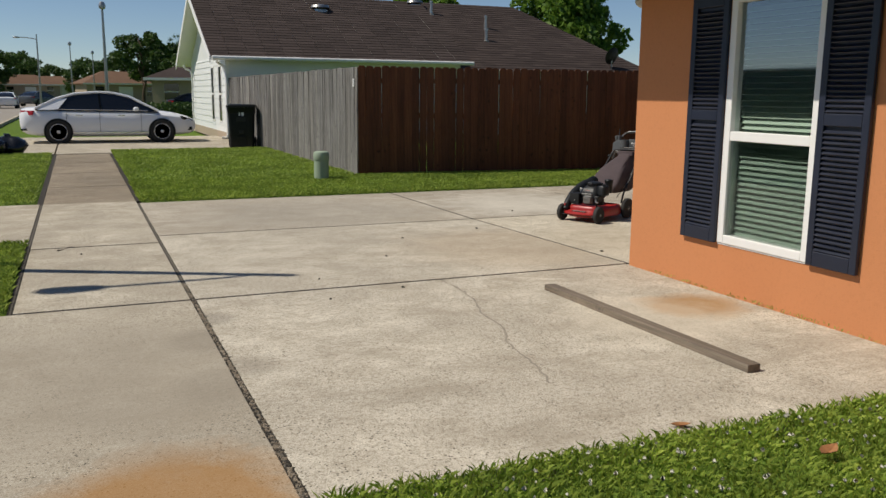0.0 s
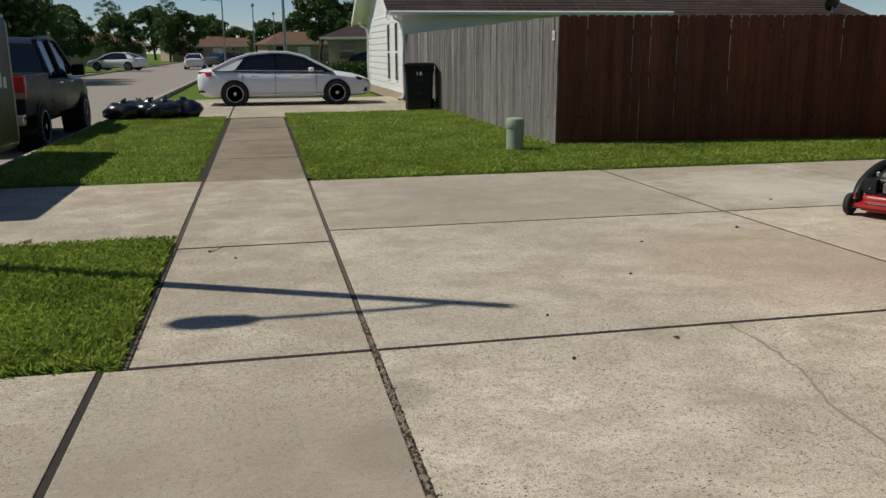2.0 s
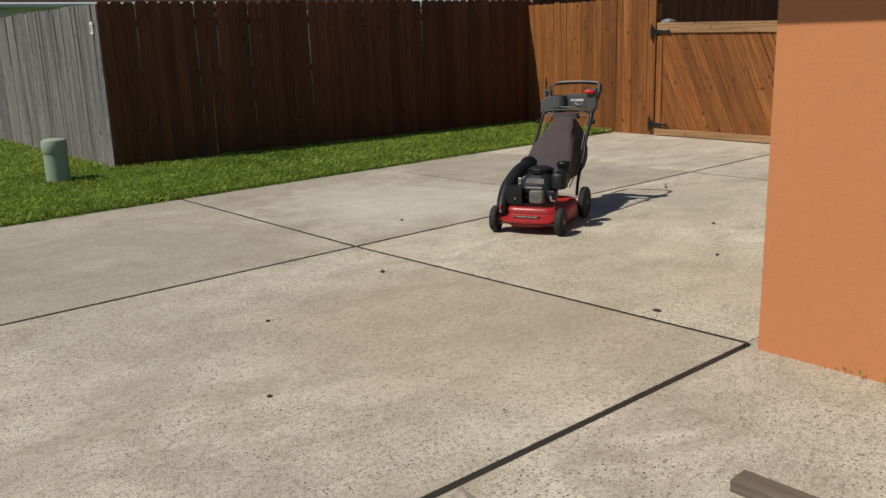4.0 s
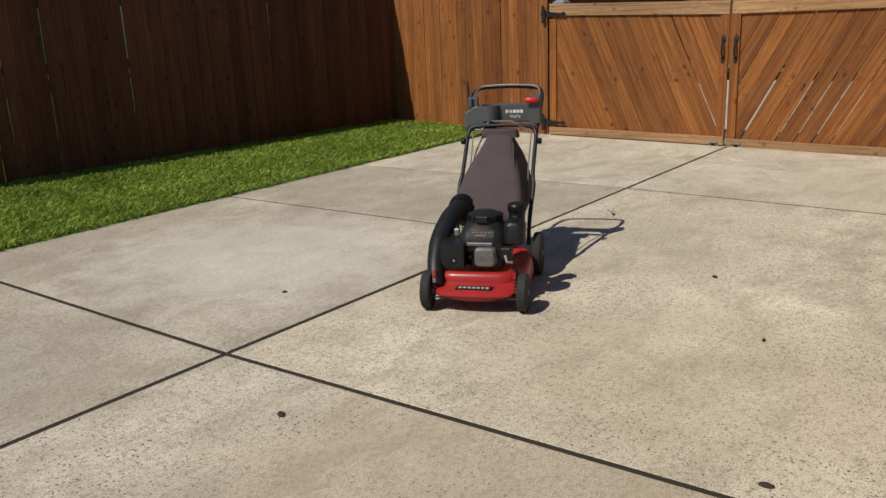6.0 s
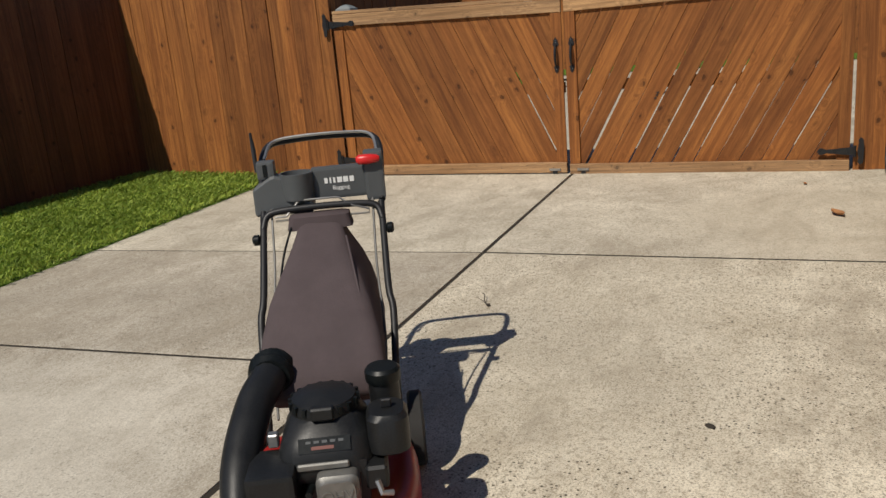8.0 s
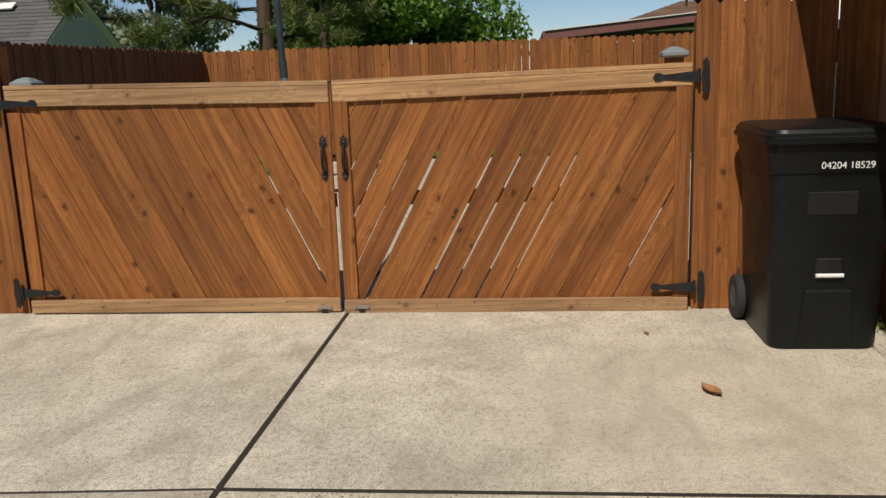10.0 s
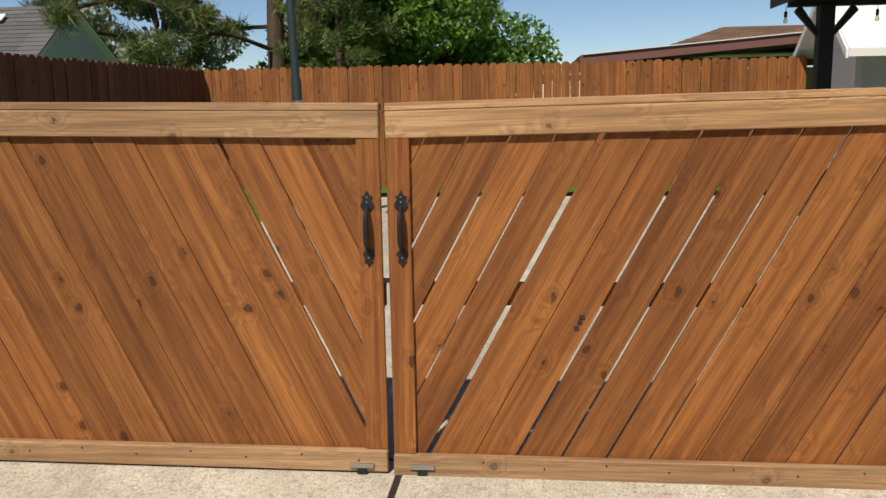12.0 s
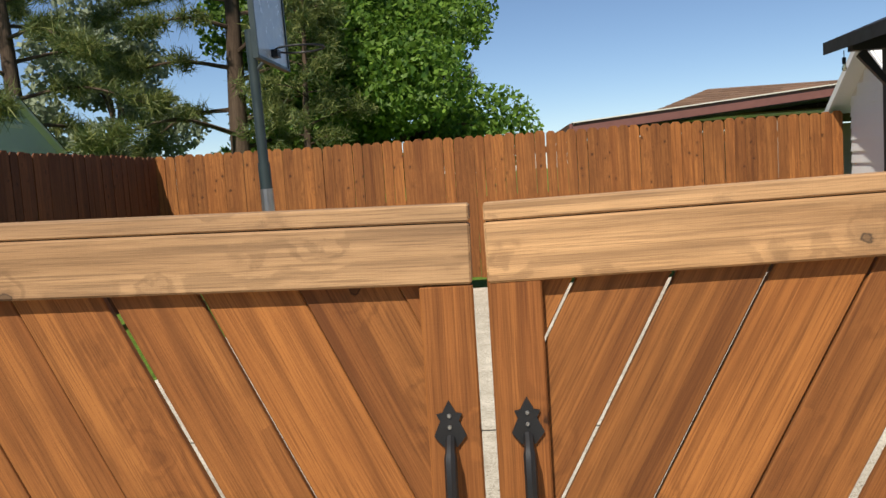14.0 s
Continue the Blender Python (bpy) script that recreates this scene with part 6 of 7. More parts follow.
def broad_tree(name, m, h, spread, mat, count, size, label, seed, low=0.25, lumps=26, group=""):
    r = random.Random(seed)
    o = thing(name, label, "tree", m, group)
    top = h * 0.82
    trunk = [(0, 0, -0.2)] + [(r.uniform(-0.15, 0.15) * k, r.uniform(-0.15, 0.15) * k, top * k / 5) for k in range(1, 6)]
    part("trunk", tube(smoothline(trunk, 3), [h * 0.026 * (1 - 0.82 * i / 15) for i in range(16)], 10), BARK, o, smooth=True)
    cs, rs = [], []
    for k in range(lumps):
        a = r.uniform(0, 2 * math.pi)
        z = h * (low + (0.95 - low) * (k + 0.5) / lumps)
        t = (z / h - low) / (1 - low)
        reach = spread * (0.45 + 0.55 * math.sin(math.pi * min(1, 0.18 + t * 0.85))) * r.uniform(0.35, 1.0)
        e = Vector((math.cos(a) * reach, math.sin(a) * reach, z))
        cs.append(tuple(e))
        rs.append(spread * r.uniform(0.20, 0.42))
        if k % 2 == 0:
            s = Vector((0, 0, max(h * 0.15, z - reach * 0.7)))
            mid = s.lerp(e, 0.5) + Vector((0, 0, 0.06 * h))
            part("limb", tube(smoothline([s, mid, e], 3), [h * 0.010 * (1 - 0.8 * i / 6) for i in range(7)], 6), BARK, o, smooth=True)
    v, f = leaf_cloud(cs, rs, count, size)
    part("crown", leaf_mesh("crown", v, f, mat), mat, o)
    return o


def pine_tree(name, m, h, spread, label, seed, tufts=420, start=0.3, mat=None, needle=0.34):
    """A loblolly-like pine: bare lower trunk, ragged boughs with needle tufts."""
    r = random.Random(seed)
    mat = mat or NEEDLE
    o = thing(name, label, "tree", m)
    part("trunk", tube([(0.25 * noise.noise((seed, z * 0.2, 0)), 0.25 * noise.noise((z * 0.2, seed, 4)), z) for z in [h * k / 12 - 0.2 for k in range(13)]], [h * 0.021 * (1 - 0.85 * k / 12) for k in range(13)], 10), BARK, o, smooth=True)
    pos, dirs = [], []
    n = 34
    for k in range(n):
        t = start + (0.98 - start) * (k + 0.5) / n
        a = k * 2.4 + r.uniform(-0.4, 0.4)
        L = spread * (1.15 - 0.75 * (t - start) / (1 - start)) * r.uniform(0.55, 1.1)
        s = Vector((0, 0, h * t))
        d = Vector((math.cos(a), math.sin(a), r.uniform(-0.15, 0.30)))
        pts = [s, s + d * L * 0.5 + Vector((0, 0, 0.05 * L)), s + d * L + Vector((0, 0, -0.10 * L))]
        line = smoothline(pts, 4)
        part("bough", tube(line, [0.0055 * h * (1 - t * 0.6) * (1 - 0.8 * i / (len(line) - 1)) for i in range(len(line))], 6), BARK, o, smooth=True)
        for q in range(max(3, tufts // n)):
            u = r.choice((0.4, 0.55, 0.7, 0.85, 1.0, 1.0))
            base = line[min(len(line) - 1, int(u * (len(line) - 1) + 0.5))]
            pos.append(base + Vector((r.gauss(0, 0.20), r.gauss(0, 0.20), r.gauss(0.05, 0.11))) * (0.25 + 0.11 * L))
            dirs.append(d)
    P = np.array([tuple(p) for p in pos])
    D = np.array([tuple(d) for d in dirs])
    per = 46
    N = len(P) * per
    nd = rng.normal(size=(N, 3)) + np.repeat(D, per, 0) * 0.6 + np.array([0, 0, 0.25])
    nd /= np.linalg.norm(nd, axis=1)[:, None]
    side = np.cross(nd, rng.normal(size=(N, 3)))
    side /= np.linalg.norm(side, axis=1)[:, None]
    b = np.repeat(P, per, 0) + rng.normal(size=(N, 3)) * 0.10
    L = needle * rng.uniform(0.6, 1.2, N)[:, None]
    v = np.stack([b - side * 0.014, b + side * 0.014, b + nd * L], 1).reshape(-1, 3)
    part("needles", leaf_mesh("needles", v, np.arange(N * 3).reshape(-1, 3), mat), mat, o)
    return o


pine_tree("pine_tree", pose(32.0, 10.0, 0), 15.0, 5.4, "tall pine with dark ragged needle clumps behind the yard", 3, tufts=950, start=0.16, needle=0.42)
pine_tree("pine_tree", pose(30.0, 15.2, 0, 0, 0, 60), 13.5, 5.6, "tall pine with drooping brownish needle clumps", 9, tufts=1000, start=0.20, needle=0.42)
pine_tree("pine_tree", pose(29.0, 7.4, 0, 0, 0, 10), 6.6, 1.6, "slender young pine of pale green", 17, tufts=260, start=0.2, needle=0.26)
broad_tree("leafy_tree", pose(34.0, 6.8, 0), 12.5, 4.4, LEAF, 60000, 0.10, "large bright green leafy tree in full sun", 4, low=0.14, lumps=44)
broad_tree("leafy_tree", pose(38.0, 8.6, 0), 11.5, 4.2, LEAF, 30000, 0.12, "green leafy tree standing behind the pines", 14, low=0.12, lumps=34)
broad_tree("leafy_tree", pose(36.0, 5.2, 0), 5.0, 1.6, LEAF, 7000, 0.13, "small bright green leafy tree", 24, low=0.1, lumps=16)
broad_tree("leafy_tree", pose(44.0, 19.0, 0), 9.5, 3.6, PALELEAF, 9000, 0.17, "pale grey-green tree in early leaf", 34, low=0.2)
broad_tree("leafy_tree", pose(23.5, 33.0, 0), 8.4, 3.4, LEAF, 14000, 0.16, "green leafy tree behind the white house", 44, low=0.3)
broad_tree("leafy_tree", pose(17.0, 39.0, 0), 7.4, 3.2, LEAF, 9000, 0.18, "yellow-green tree behind the dark roof", 46, low=0.3)


# ---------------------------------------------------------------- back yard
def gable_neighbour():
    o = thing("blue_house", "pale blue house gable with grey shingle roof beyond the fence", "house")
    x0, x1, xr, y0, y1 = 26.3, 31.0, 28.5, 14.35, 26.0
    ez, rz = 2.52, 4.02
    part("wall", box(x0 + 0.3, x1 - 0.3, y0 + 0.02, y1, -0.1, ez), BLUEWHITE, o)
    part("gable", prism([(x0 + 0.3, ez), (x1 - 0.3, ez), (xr, rz - 0.12)], y0 + 0.02, y0 + 0.2, "y"), BLUEWHITE, o)
    part("gable_vent", box(xr - 0.3, xr + 0.3, y0 - 0.01, y0 + 0.03, ez + 0.75, ez + 0.85), WHITE, o, "small white gable vent")
    shingled(o, [(x0, y1, ez - 0.05), (x0, y0 - 0.15, ez - 0.05), (xr, y0 - 0.15, rz), (xr, y1, rz)], GREYROOF, 14, label="grey weathered shingles")
    shingled(o, [(x1, y0 - 0.15, ez - 0.05), (x1, y1, ez - 0.05), (xr, y1, rz), (xr, y0 - 0.15, rz)], GREYROOF, 14)
    for y in (16.0, 20.0):
        part("skylight", box(-0.15, 0.15, -0.22, 0.22, 0.03, 0.07), WHITE, o, "white roof vent panel", pose(xr - 0.6, y, rz - 0.36, 0, -36, 0))
    part("low_roof", loft([[(31.5, 13.4, 2.1), (36.0, 13.4, 2.1), (36.0, 17.4, 2.1), (31.5, 17.4, 2.1)], [(33.5, 14.9, 2.75), (34.0, 14.9, 2.75), (34.0, 16.4, 2.75), (33.5, 16.4, 2.75)]]), GREYROOF, o)


gable_neighbour()


def carport():
    o = thing("carport", "low brown-roofed building with maroon fascia beyond the fence", "carport")
    def lean_to(x0, x1, lo, hi):
        """A sloping slab, low at y = 1.4, rising away along -y."""
        return loft([[(x0, y, lo + k), (x1, y, lo + k), (x1, y, hi + k), (x0, y, hi + k)] for y, k in ((1.40, 0.0), (-12.0, 1.05))])
    part("fascia", lean_to(27.5, 27.56, 2.22, 2.44), MAROON, o, "faded maroon fascia board")
    part("fascia", box(27.56, 34.0, 1.405, 1.46, 2.22, 2.44), MAROON, o)
    part("roof_edge", lean_to(27.45, 34.0, 2.442, 2.465), CREAM, o, "pale roof edge")
    part("soffit", lean_to(27.562, 34.0, 2.20, 2.25), DARKPLASTIC, o)
    for y in (0.6, -3.0, -6.6):
        part("post", box(27.7, 27.82, y - 0.06, y + 0.06, -0.1, 2.23), TANWALL, o)
    part("back_wall", box(33.5, 33.7, -12.0, 1.0, -0.1, 2.23), TANWALL, o)
    shingled(o, [(30.2, -0.2, 2.52), (30.2, -13.0, 2.52), (34.5, -13.0, 3.5), (34.5, -3.2, 3.5)], BROWNROOF, 12, label="brown shingle roof")
    part("roof_body", loft([[(30.3, -13, 2.45), (40, -13, 2.45), (40, -0.2, 2.45), (30.3, -0.2, 2.45)], [(34.6, -13, 3.42), (35.4, -13, 3.42), (35.4, -3.3, 3.42), (34.6, -3.3, 3.42)]]), BROWNROOF, o)


carport()


def shed():
    """Its ridge runs along y; one gable end looks along +y."""
    o = thing("garden_shed", "white-sided garden shed with white metal roof", "shed")
    x0, x1, y0, y1 = 18.86, 20.62, -5.4, -1.62
    ez, rz = 2.22, 2.86
    xr = (x0 + x1) / 2
    part("wall", box(x0 + 0.03, x1, y0, y1 - 0.03, -0.1, ez), CREAM, o)
    part("gable", prism([(x0 + 0.03, ez), (x1, ez), (xr, rz)], y1 - 0.2, y1 - 0.03, "y"), CREAM, o)
    lap_siding(o, "x", x0 + 0.03, y0, y1 - 0.03, 0.0, ez, -1, SIDING, 0.15)
    lap_siding(o, "y", y1 - 0.03, x0 + 0.05, x1, 0.0, ez, 1, SIDING, 0.15)
    z = ez
    while z < rz - 0.2:
        k = (rz - z - 0.15) / (rz - ez)
        lap_siding(o, "y", y1 - 0.03, xr - (xr - x0) * k, xr + (x1 - xr) * k, z, z + 0.15, 1, SIDING, 0.15)
        z += 0.15
    part("corner_board", box(x0 - 0.01, x0 + 0.09, y1 - 0.07, y1 + 0.012, -0.1, ez), WHITE, o)
    slope = (rz - ez) / (xr - x0)
    for xe in (x0 - 0.28, x1 + 0.28):
        zz = ez - 0.28 * slope
        part("roof_panel", loft([[(xe, y, zz), (xr, y, rz + 0.02), (xr, y, rz + 0.06), (xe, y, zz + 0.04)] for y in (y0 - 0.2, y1 + 0.2)]), WHITE, o, "white metal roof sheet")
        part("rake_board", loft([[(xe, y, zz - 0.09), (xr, y, rz - 0.07), (xr, y, rz + 0.04), (xe, y, zz + 0.02)] for y in (y1 + 0.202, y1 + 0.23)]), WHITE, o)
    part("eave_trim", box(x0 - 0.30, x0 - 0.282, y0 - 0.2, y1 + 0.2, ez - 0.28 * slope - 0.07, ez - 0.28 * slope + 0.03), WHITE, o)
    w = part("window", box(x0 - 0.02, x0 + 0.02, -3.0, -2.15, 1.45, 1.95), CARGLASS, o, "small dark shed window")
    for q in ((-3.05, -3.0, 1.4, 2.0), (-2.15, -2.1, 1.4, 2.0), (-3.0, -2.15, 1.4, 1.45), (-3.0, -2.15, 1.95, 2.0)):
        part("frame", box(x0 - 0.035, x0 + 0.02, *q), WHITE, w)


shed()


def gazebo():
    o = thing("gazebo", "black-framed gazebo with gable roof and string lights", "gazebo")
    bk = plain("black_gazebo_paint", (0.014, 0.014, 0.015), 0.6, vary=0.2)
    x0, x1, y0, y1, ez, rz = 14.4, 17.7, -4.5, -0.21, 2.47, 3.22
    yr = (y0 + y1) / 2
    for x in (14.9, 17.3):
        for y in (-0.71, -3.95):
            p = part("post", box(x - 0.08, x + 0.08, y - 0.08, y + 0.08, -0.1, ez), bk, o, bevel=0.006)
            for s in (-1, 1):
                part("brace", loft([[(x - 0.03, y + s * 0.08, 2.11), (x + 0.03, y + s * 0.08, 2.11), (x + 0.03, y + s * 0.08, 2.19), (x - 0.03, y + s * 0.08, 2.19)], [(x - 0.03, y + s * 0.34, ez - 0.07), (x + 0.03, y + s * 0.34, ez - 0.07), (x + 0.03, y + s * 0.28, ez), (x - 0.03, y + s * 0.28, ez)]]), bk, p)
    for x in (14.9, 17.3):
        part("beam", box(x - 0.06, x + 0.06, y0 + 0.1, y1 - 0.1, ez - 0.02, ez + 0.12), bk, o)
    for y in (-0.71, -3.95):
        part("beam", box(14.4, 17.7, y - 0.06, y + 0.06, ez + 0.121, ez + 0.22), bk, o)
    part("gable_panel", prism([(y0 + 0.3, ez + 0.13), (y1 - 0.3, ez + 0.13), (yr, rz - 0.15)], 17.38, 17.41, "x"), CREAM, o, "pale boarded gable")
    for ye in (y0, y1):
        part("roof_panel", loft([[(x, ye, ez), (x, yr, rz), (x, yr, rz + 0.12), (x, ye, ez + 0.12)] for x in (x0, x1)]), bk, o, "black roof slope")
    for k in range(8):
        y = -0.35 - k * 0.5
        b = part("string_bulb", lathe([(0.006, 0.12), (0.016, 0.11), (0.016, 0.07), (0.012, 0.065), (0.024, 0.03), (0.018, 0.006), (0.0, 0.0)], 12), glass("bulb_glass", (0.8, 0.75, 0.6)) if k == 0 else bpy.data.materials["bulb_glass"], o, "clear string light bulb", pose(17.55, y, ez - 0.18), smooth=True)
        part("socket", lathe([(0.018, 0.07), (0.018, 0.13), (0.004, 0.14), (0.004, 0.2)], 10), BLACKPLASTIC, b)


gazebo()


def hoop():
    o = thing("basketball_hoop", "basketball hoop on a dark steel pole in the yard", "basketball hoop", pose(17.0, 5.22, 0, -1.5, 0, 0))
    dk = plain("dark_green_pole_paint", (0.03, 0.045, 0.045), 0.5, 0.2, vary=0.2)
    part("pole", tube([(0, 0, -0.1), (0, 0, 1.77)], 0.058, 12), dk, o, smooth=True)
    part("pole", tube([(0, 0, 1.77), (0, 0, 3.02)], 0.048, 12), dk, o, smooth=True)
    part("pole_sleeve", tube([(0, 0, 1.22), (0, 0, 1.52)], 0.062, 12), STEEL, o, "scuffed grey sleeve")
    bb = part("backboard", box(-0.55, 0.55, -0.20, -0.17, 2.69, 3.45), plain("backboard_grey", (0.42, 0.46, 0.50), 0.25, vary=0.15), o, "worn grey backboard", bevel=0.008)
    for a in ((-0.56, 0.56, 2.67, 2.70), (-0.56, 0.56, 3.44, 3.47), (-0.57, -0.54, 2.67, 3.47), (0.54, 0.57, 2.67, 3.47)):
        part("frame", box(a[0], a[1], -0.215, -0.165, a[2], a[3]), dk, bb)
    for z in (2.77, 3.07):
        part("arm", tube([(0, 0, z - 0.15), (0.0, -0.17, z)], 0.018, 8), dk, o)
    part("rim", tube([(0.23 * math.cos(a), -0.46 + 0.23 * math.sin(a), 2.80) for a in [2 * math.pi * k / 28 for k in range(29)]], 0.010, 8), BLACKIRON, o, "black steel rim")
    part("rim_bracket", box(-0.06, 0.06, -0.26, -0.2, 2.74, 2.81), BLACKIRON, o)


hoop()
lawn("lawn", 12.8, 20.4, 6.0, 7.7, "grass along the side fence of the back yard", 0.5)


# ---------------------------------------------------------------- street and distance
def street_lamp(name, m, h, label, arm=1.3, lean=0.0, head=True, r=0.09):
    o = thing(name, label, "street lamp", m, "street lamps")
    part("pole", tube([(0, lean * k, h * k) for k in (0, 0.33, 0.66, 1.0)], [r, r * 0.85, r * 0.7, r * 0.55], 12), STEEL, o, smooth=True)
    if arm:
        pts = smoothline([(0, lean * 0.93, h * 0.93), (-arm * 0.25, lean * 0.95, h * 0.945), (-arm * 0.7, lean * 0.96, h * 0.955), (-arm, lean * 0.96, h * 0.955)], 4)
        part("arm", tube(pts, 0.032, 8), STEEL, o, smooth=True)
        bm = loft([[(-arm - 0.02 - x, lean * 0.96 + a, h * 0.955 + b) for a, b in rrect(w, w * 0.55, w * 0.2, 3)] for x, w in ((0, 0.08), (0.08, 0.20), (0.28, 0.26), (0.42, 0.22), (0.5, 0.08))])
        part("lamp_head", bm, STEEL, o, smooth=True)
    elif head:
        part("lamp_head", lathe([(0.05, h), (0.16, h + 0.05), (0.19, h + 0.2), (0.12, h + 0.38), (0.0, h + 0.42)], 14), STEEL, o, smooth=True)
    return o


street_lamp("street_lamp", pose(-3.25, 2.54, 0), 5.5, "grey street lamp on the grass patch by the kerb", arm=1.25, lean=-0.72)
street_lamp("street_lamp", pose(0.95, 45.0, 0), 5.9, "tall grey street lamp across the side road", arm=0, r=0.11)
street_lamp("street_lamp", pose(-3.3, 72.0, 0), 6.0, "distant grey street lamp", arm=1.2)
street_lamp("street_lamp", pose(-0.9, 96.0, 0), 6.3, "distant grey street lamp", arm=0)
street_lamp("street_lamp", pose(1.6, 110.0, 0), 6.0, "distant grey street lamp", arm=0)


def far_house(m, w, d, roofmat, wallmat, label, h=2.5, rise=1.7):
    """A low hip-roofed house with openings on its front (local -y)."""
    o = thing("far_house", label, "house", m, "houses down the street")
    part("wall", box(-w / 2, w / 2, -d / 2, d / 2, -0.1, h), wallmat, o)
    g = 0.5
    part("roof", loft([[(-w / 2 - g, -d / 2 - g, h - 0.1), (w / 2 + g, -d / 2 - g, h - 0.1), (w / 2 + g, d / 2 + g, h - 0.1), (-w / 2 - g, d / 2 + g, h - 0.1)], [(-w / 2 - g, -d / 2 - g, h + 0.05), (w / 2 + g, -d / 2 - g, h + 0.05), (w / 2 + g, d / 2 + g, h + 0.05), (-w / 2 - g, d / 2 + g, h + 0.05)], [(-w / 2 + d * 0.35, -0.1, h + rise), (w / 2 - d * 0.35, -0.1, h + rise), (w / 2 - d * 0.35, 0.1, h + rise), (-w / 2 + d * 0.35, 0.1, h + rise)]]), roofmat, o)
    part("fascia", box(-w / 2 - g, w / 2 + g, -d / 2 - g - 0.03, -d / 2 - g - 0.005, h - 0.14, h + 0.06), WHITE, o)
    k = max(2, int(w / 3))
    for i in range(k):
        x = -w / 2 + w * (i + 0.5) / k
        if i == k // 2:
            part("garage_door" if w > 9 else "door", box(x - 0.9, x + 0.9, -d / 2 - 0.04, -d / 2 + 0.02, 0, 2.1), WHITE if w > 9 else BLACKIRON, o)
        else:
            wi = part("window", box(x - 0.55, x + 0.55, -d / 2 - 0.03, -d / 2 + 0.02, 0.9, 2.1), CARGLASS, o)
            part("frame", box(x - 0.6, x + 0.6, -d / 2 - 0.05, -d / 2 - 0.031, 1.47, 1.53), WHITE, wi)
    return o


far_house(pose(10.4, 66.0, 0, 0, 0, -20), 9.0, 8.0, DARKROOF, TANWALL, "tan house with dark hip roof across the side road")
far_house(pose(5.0, 122.0, 0, 0, 0, 10), 10.0, 8.0, BROWNROOF, TANWALL, "low brown-roofed house by the road bend")
far_house(pose(-26.0, 84.0, 0, 0, 0, 80), 12.0, 8.0, BROWNROOF, CREAM, "cream house with brown roof across the street")
far_house(pose(-22.0, 122.0, 0, 0, 0, 70), 12.0, 8.0, BROWNROOF, TANWALL, "tan house with brown roof down the street")
far_house(pose(-10.5, 160.0, 0, 0, 0, 20), 13.0, 8.0, BROWNROOF, TANWALL, "distant tan house at the end of the street")
far_house(pose(-21.0, 40.0, 0, 0, 0, 88), 12.0, 8.0, GREYROOF, TANWALL, "grey-roofed house shaded by trees across the street")
far_house(pose(-3.5, 175.0, 0, 0, 0, 0), 12.0, 8.0, BROWNROOF, CREAM, "distant cream house at the road end")
sedan("sedan", pose(-6.6, 84.0, -0.145, 0, 0, 90), CARWHITE, "small white car far down the street", "distant cars", False)
sedan("sedan", pose(-12.6, 76.0, 0.0, 0, 0, 160), CARWHITE, "white car parked in a driveway across the street", "distant cars", False)
sedan("sedan", pose(-13.4, 80.5, 0.0, 0, 0, 170), plain("silver_car_paint", (0.45, 0.46, 0.47), 0.25, 0.4, vary=0.03, bump=0), "silver car parked in a driveway across the street", "distant cars", False)
sedan("sedan", pose(-4.2, 92.0, -0.05, 0, 0, 60), plain("grey_car_paint", (0.12, 0.13, 0.14), 0.25, 0.2, vary=0.03, bump=0), "dark grey car far down the street", "distant cars", False)
sedan("sedan", pose(7.6, 56.5, -0.05, 0, 0, 0), TRUCKBLUE, "dark car parked before the tan house", "distant cars", False)

hedge = thing("hedge", "low dark clipped hedge along the side road", "hedge")
v, f = leaf_cloud([(2.0 + 0.5 * k, 40.0 + 0.1 * (k % 3), 0.55) for k in range(16)], [0.62] * 16, 7000, 0.07)
part("foliage", leaf_mesh("foliage", v, f, FARLEAF), FARLEAF, hedge)
for k in range(6):
    part("stem", tube([(2.4 + 1.3 * k, 40.05, -0.1), (2.4 + 1.3 * k, 40.05, 0.5)], 0.03, 6), BARK, hedge)

lib = [broad_tree("street_tree", pose(-17.5, 36.0, 0), 8.5, 4.6, FARLEAF, 9000, 0.20, "dark green tree along the street", 61, low=0.22, group="street trees"),
       broad_tree("street_tree", pose(-13.0, 150.0, 0), 8.2, 3.6, FARLEAF, 5000, 0.24, "distant dark green tree", 62, low=0.2, group="street trees"),
       broad_tree("street_tree", pose(7.0, 104.0, 0), 8.6, 3.2, FARLEAF, 5000, 0.22, "distant dark green tree with a thin trunk", 63, low=0.35, lumps=18, group="street trees")]
for i, (x, y, s, k) in enumerate(((-15.5, 47, 1.0, 0), (-18.5, 54, 1.1, 0), (-18.6, 76, 0.70, 0), (-16.5, 104, 0.75, 1), (-24, 112, 0.9, 1), (-16.5, 168, 1.0, 1), (-8.8, 190, 0.95, 1), (-5.0, 186, 0.9, 1), (1.0, 170, 1.0, 1), (3.6, 150, 0.8, 2), (6.6, 140, 0.9, 2), (10.8, 112, 0.95, 2), (14.5, 128, 0.95, 1), (18.5, 120, 1.0, 1), (-31, 140, 1.2, 1), (-28, 86, 1.3, 0), (-26, 66, 1.2, 0), (11.0, 96, 0.7, 2), (-11.0, 200, 1.2, 1), (18, 118, 1.2, 1), (-22, 190, 1.3, 1), (-34, 130, 1.5, 1), (26, 110, 1.3, 1))):
    t = copy_thing(lib[k], pose(x, y, 0, 0, 0, 47 * i))
    t.scale = (s, s, s * (0.9 + 0.02 * (i % 7)))
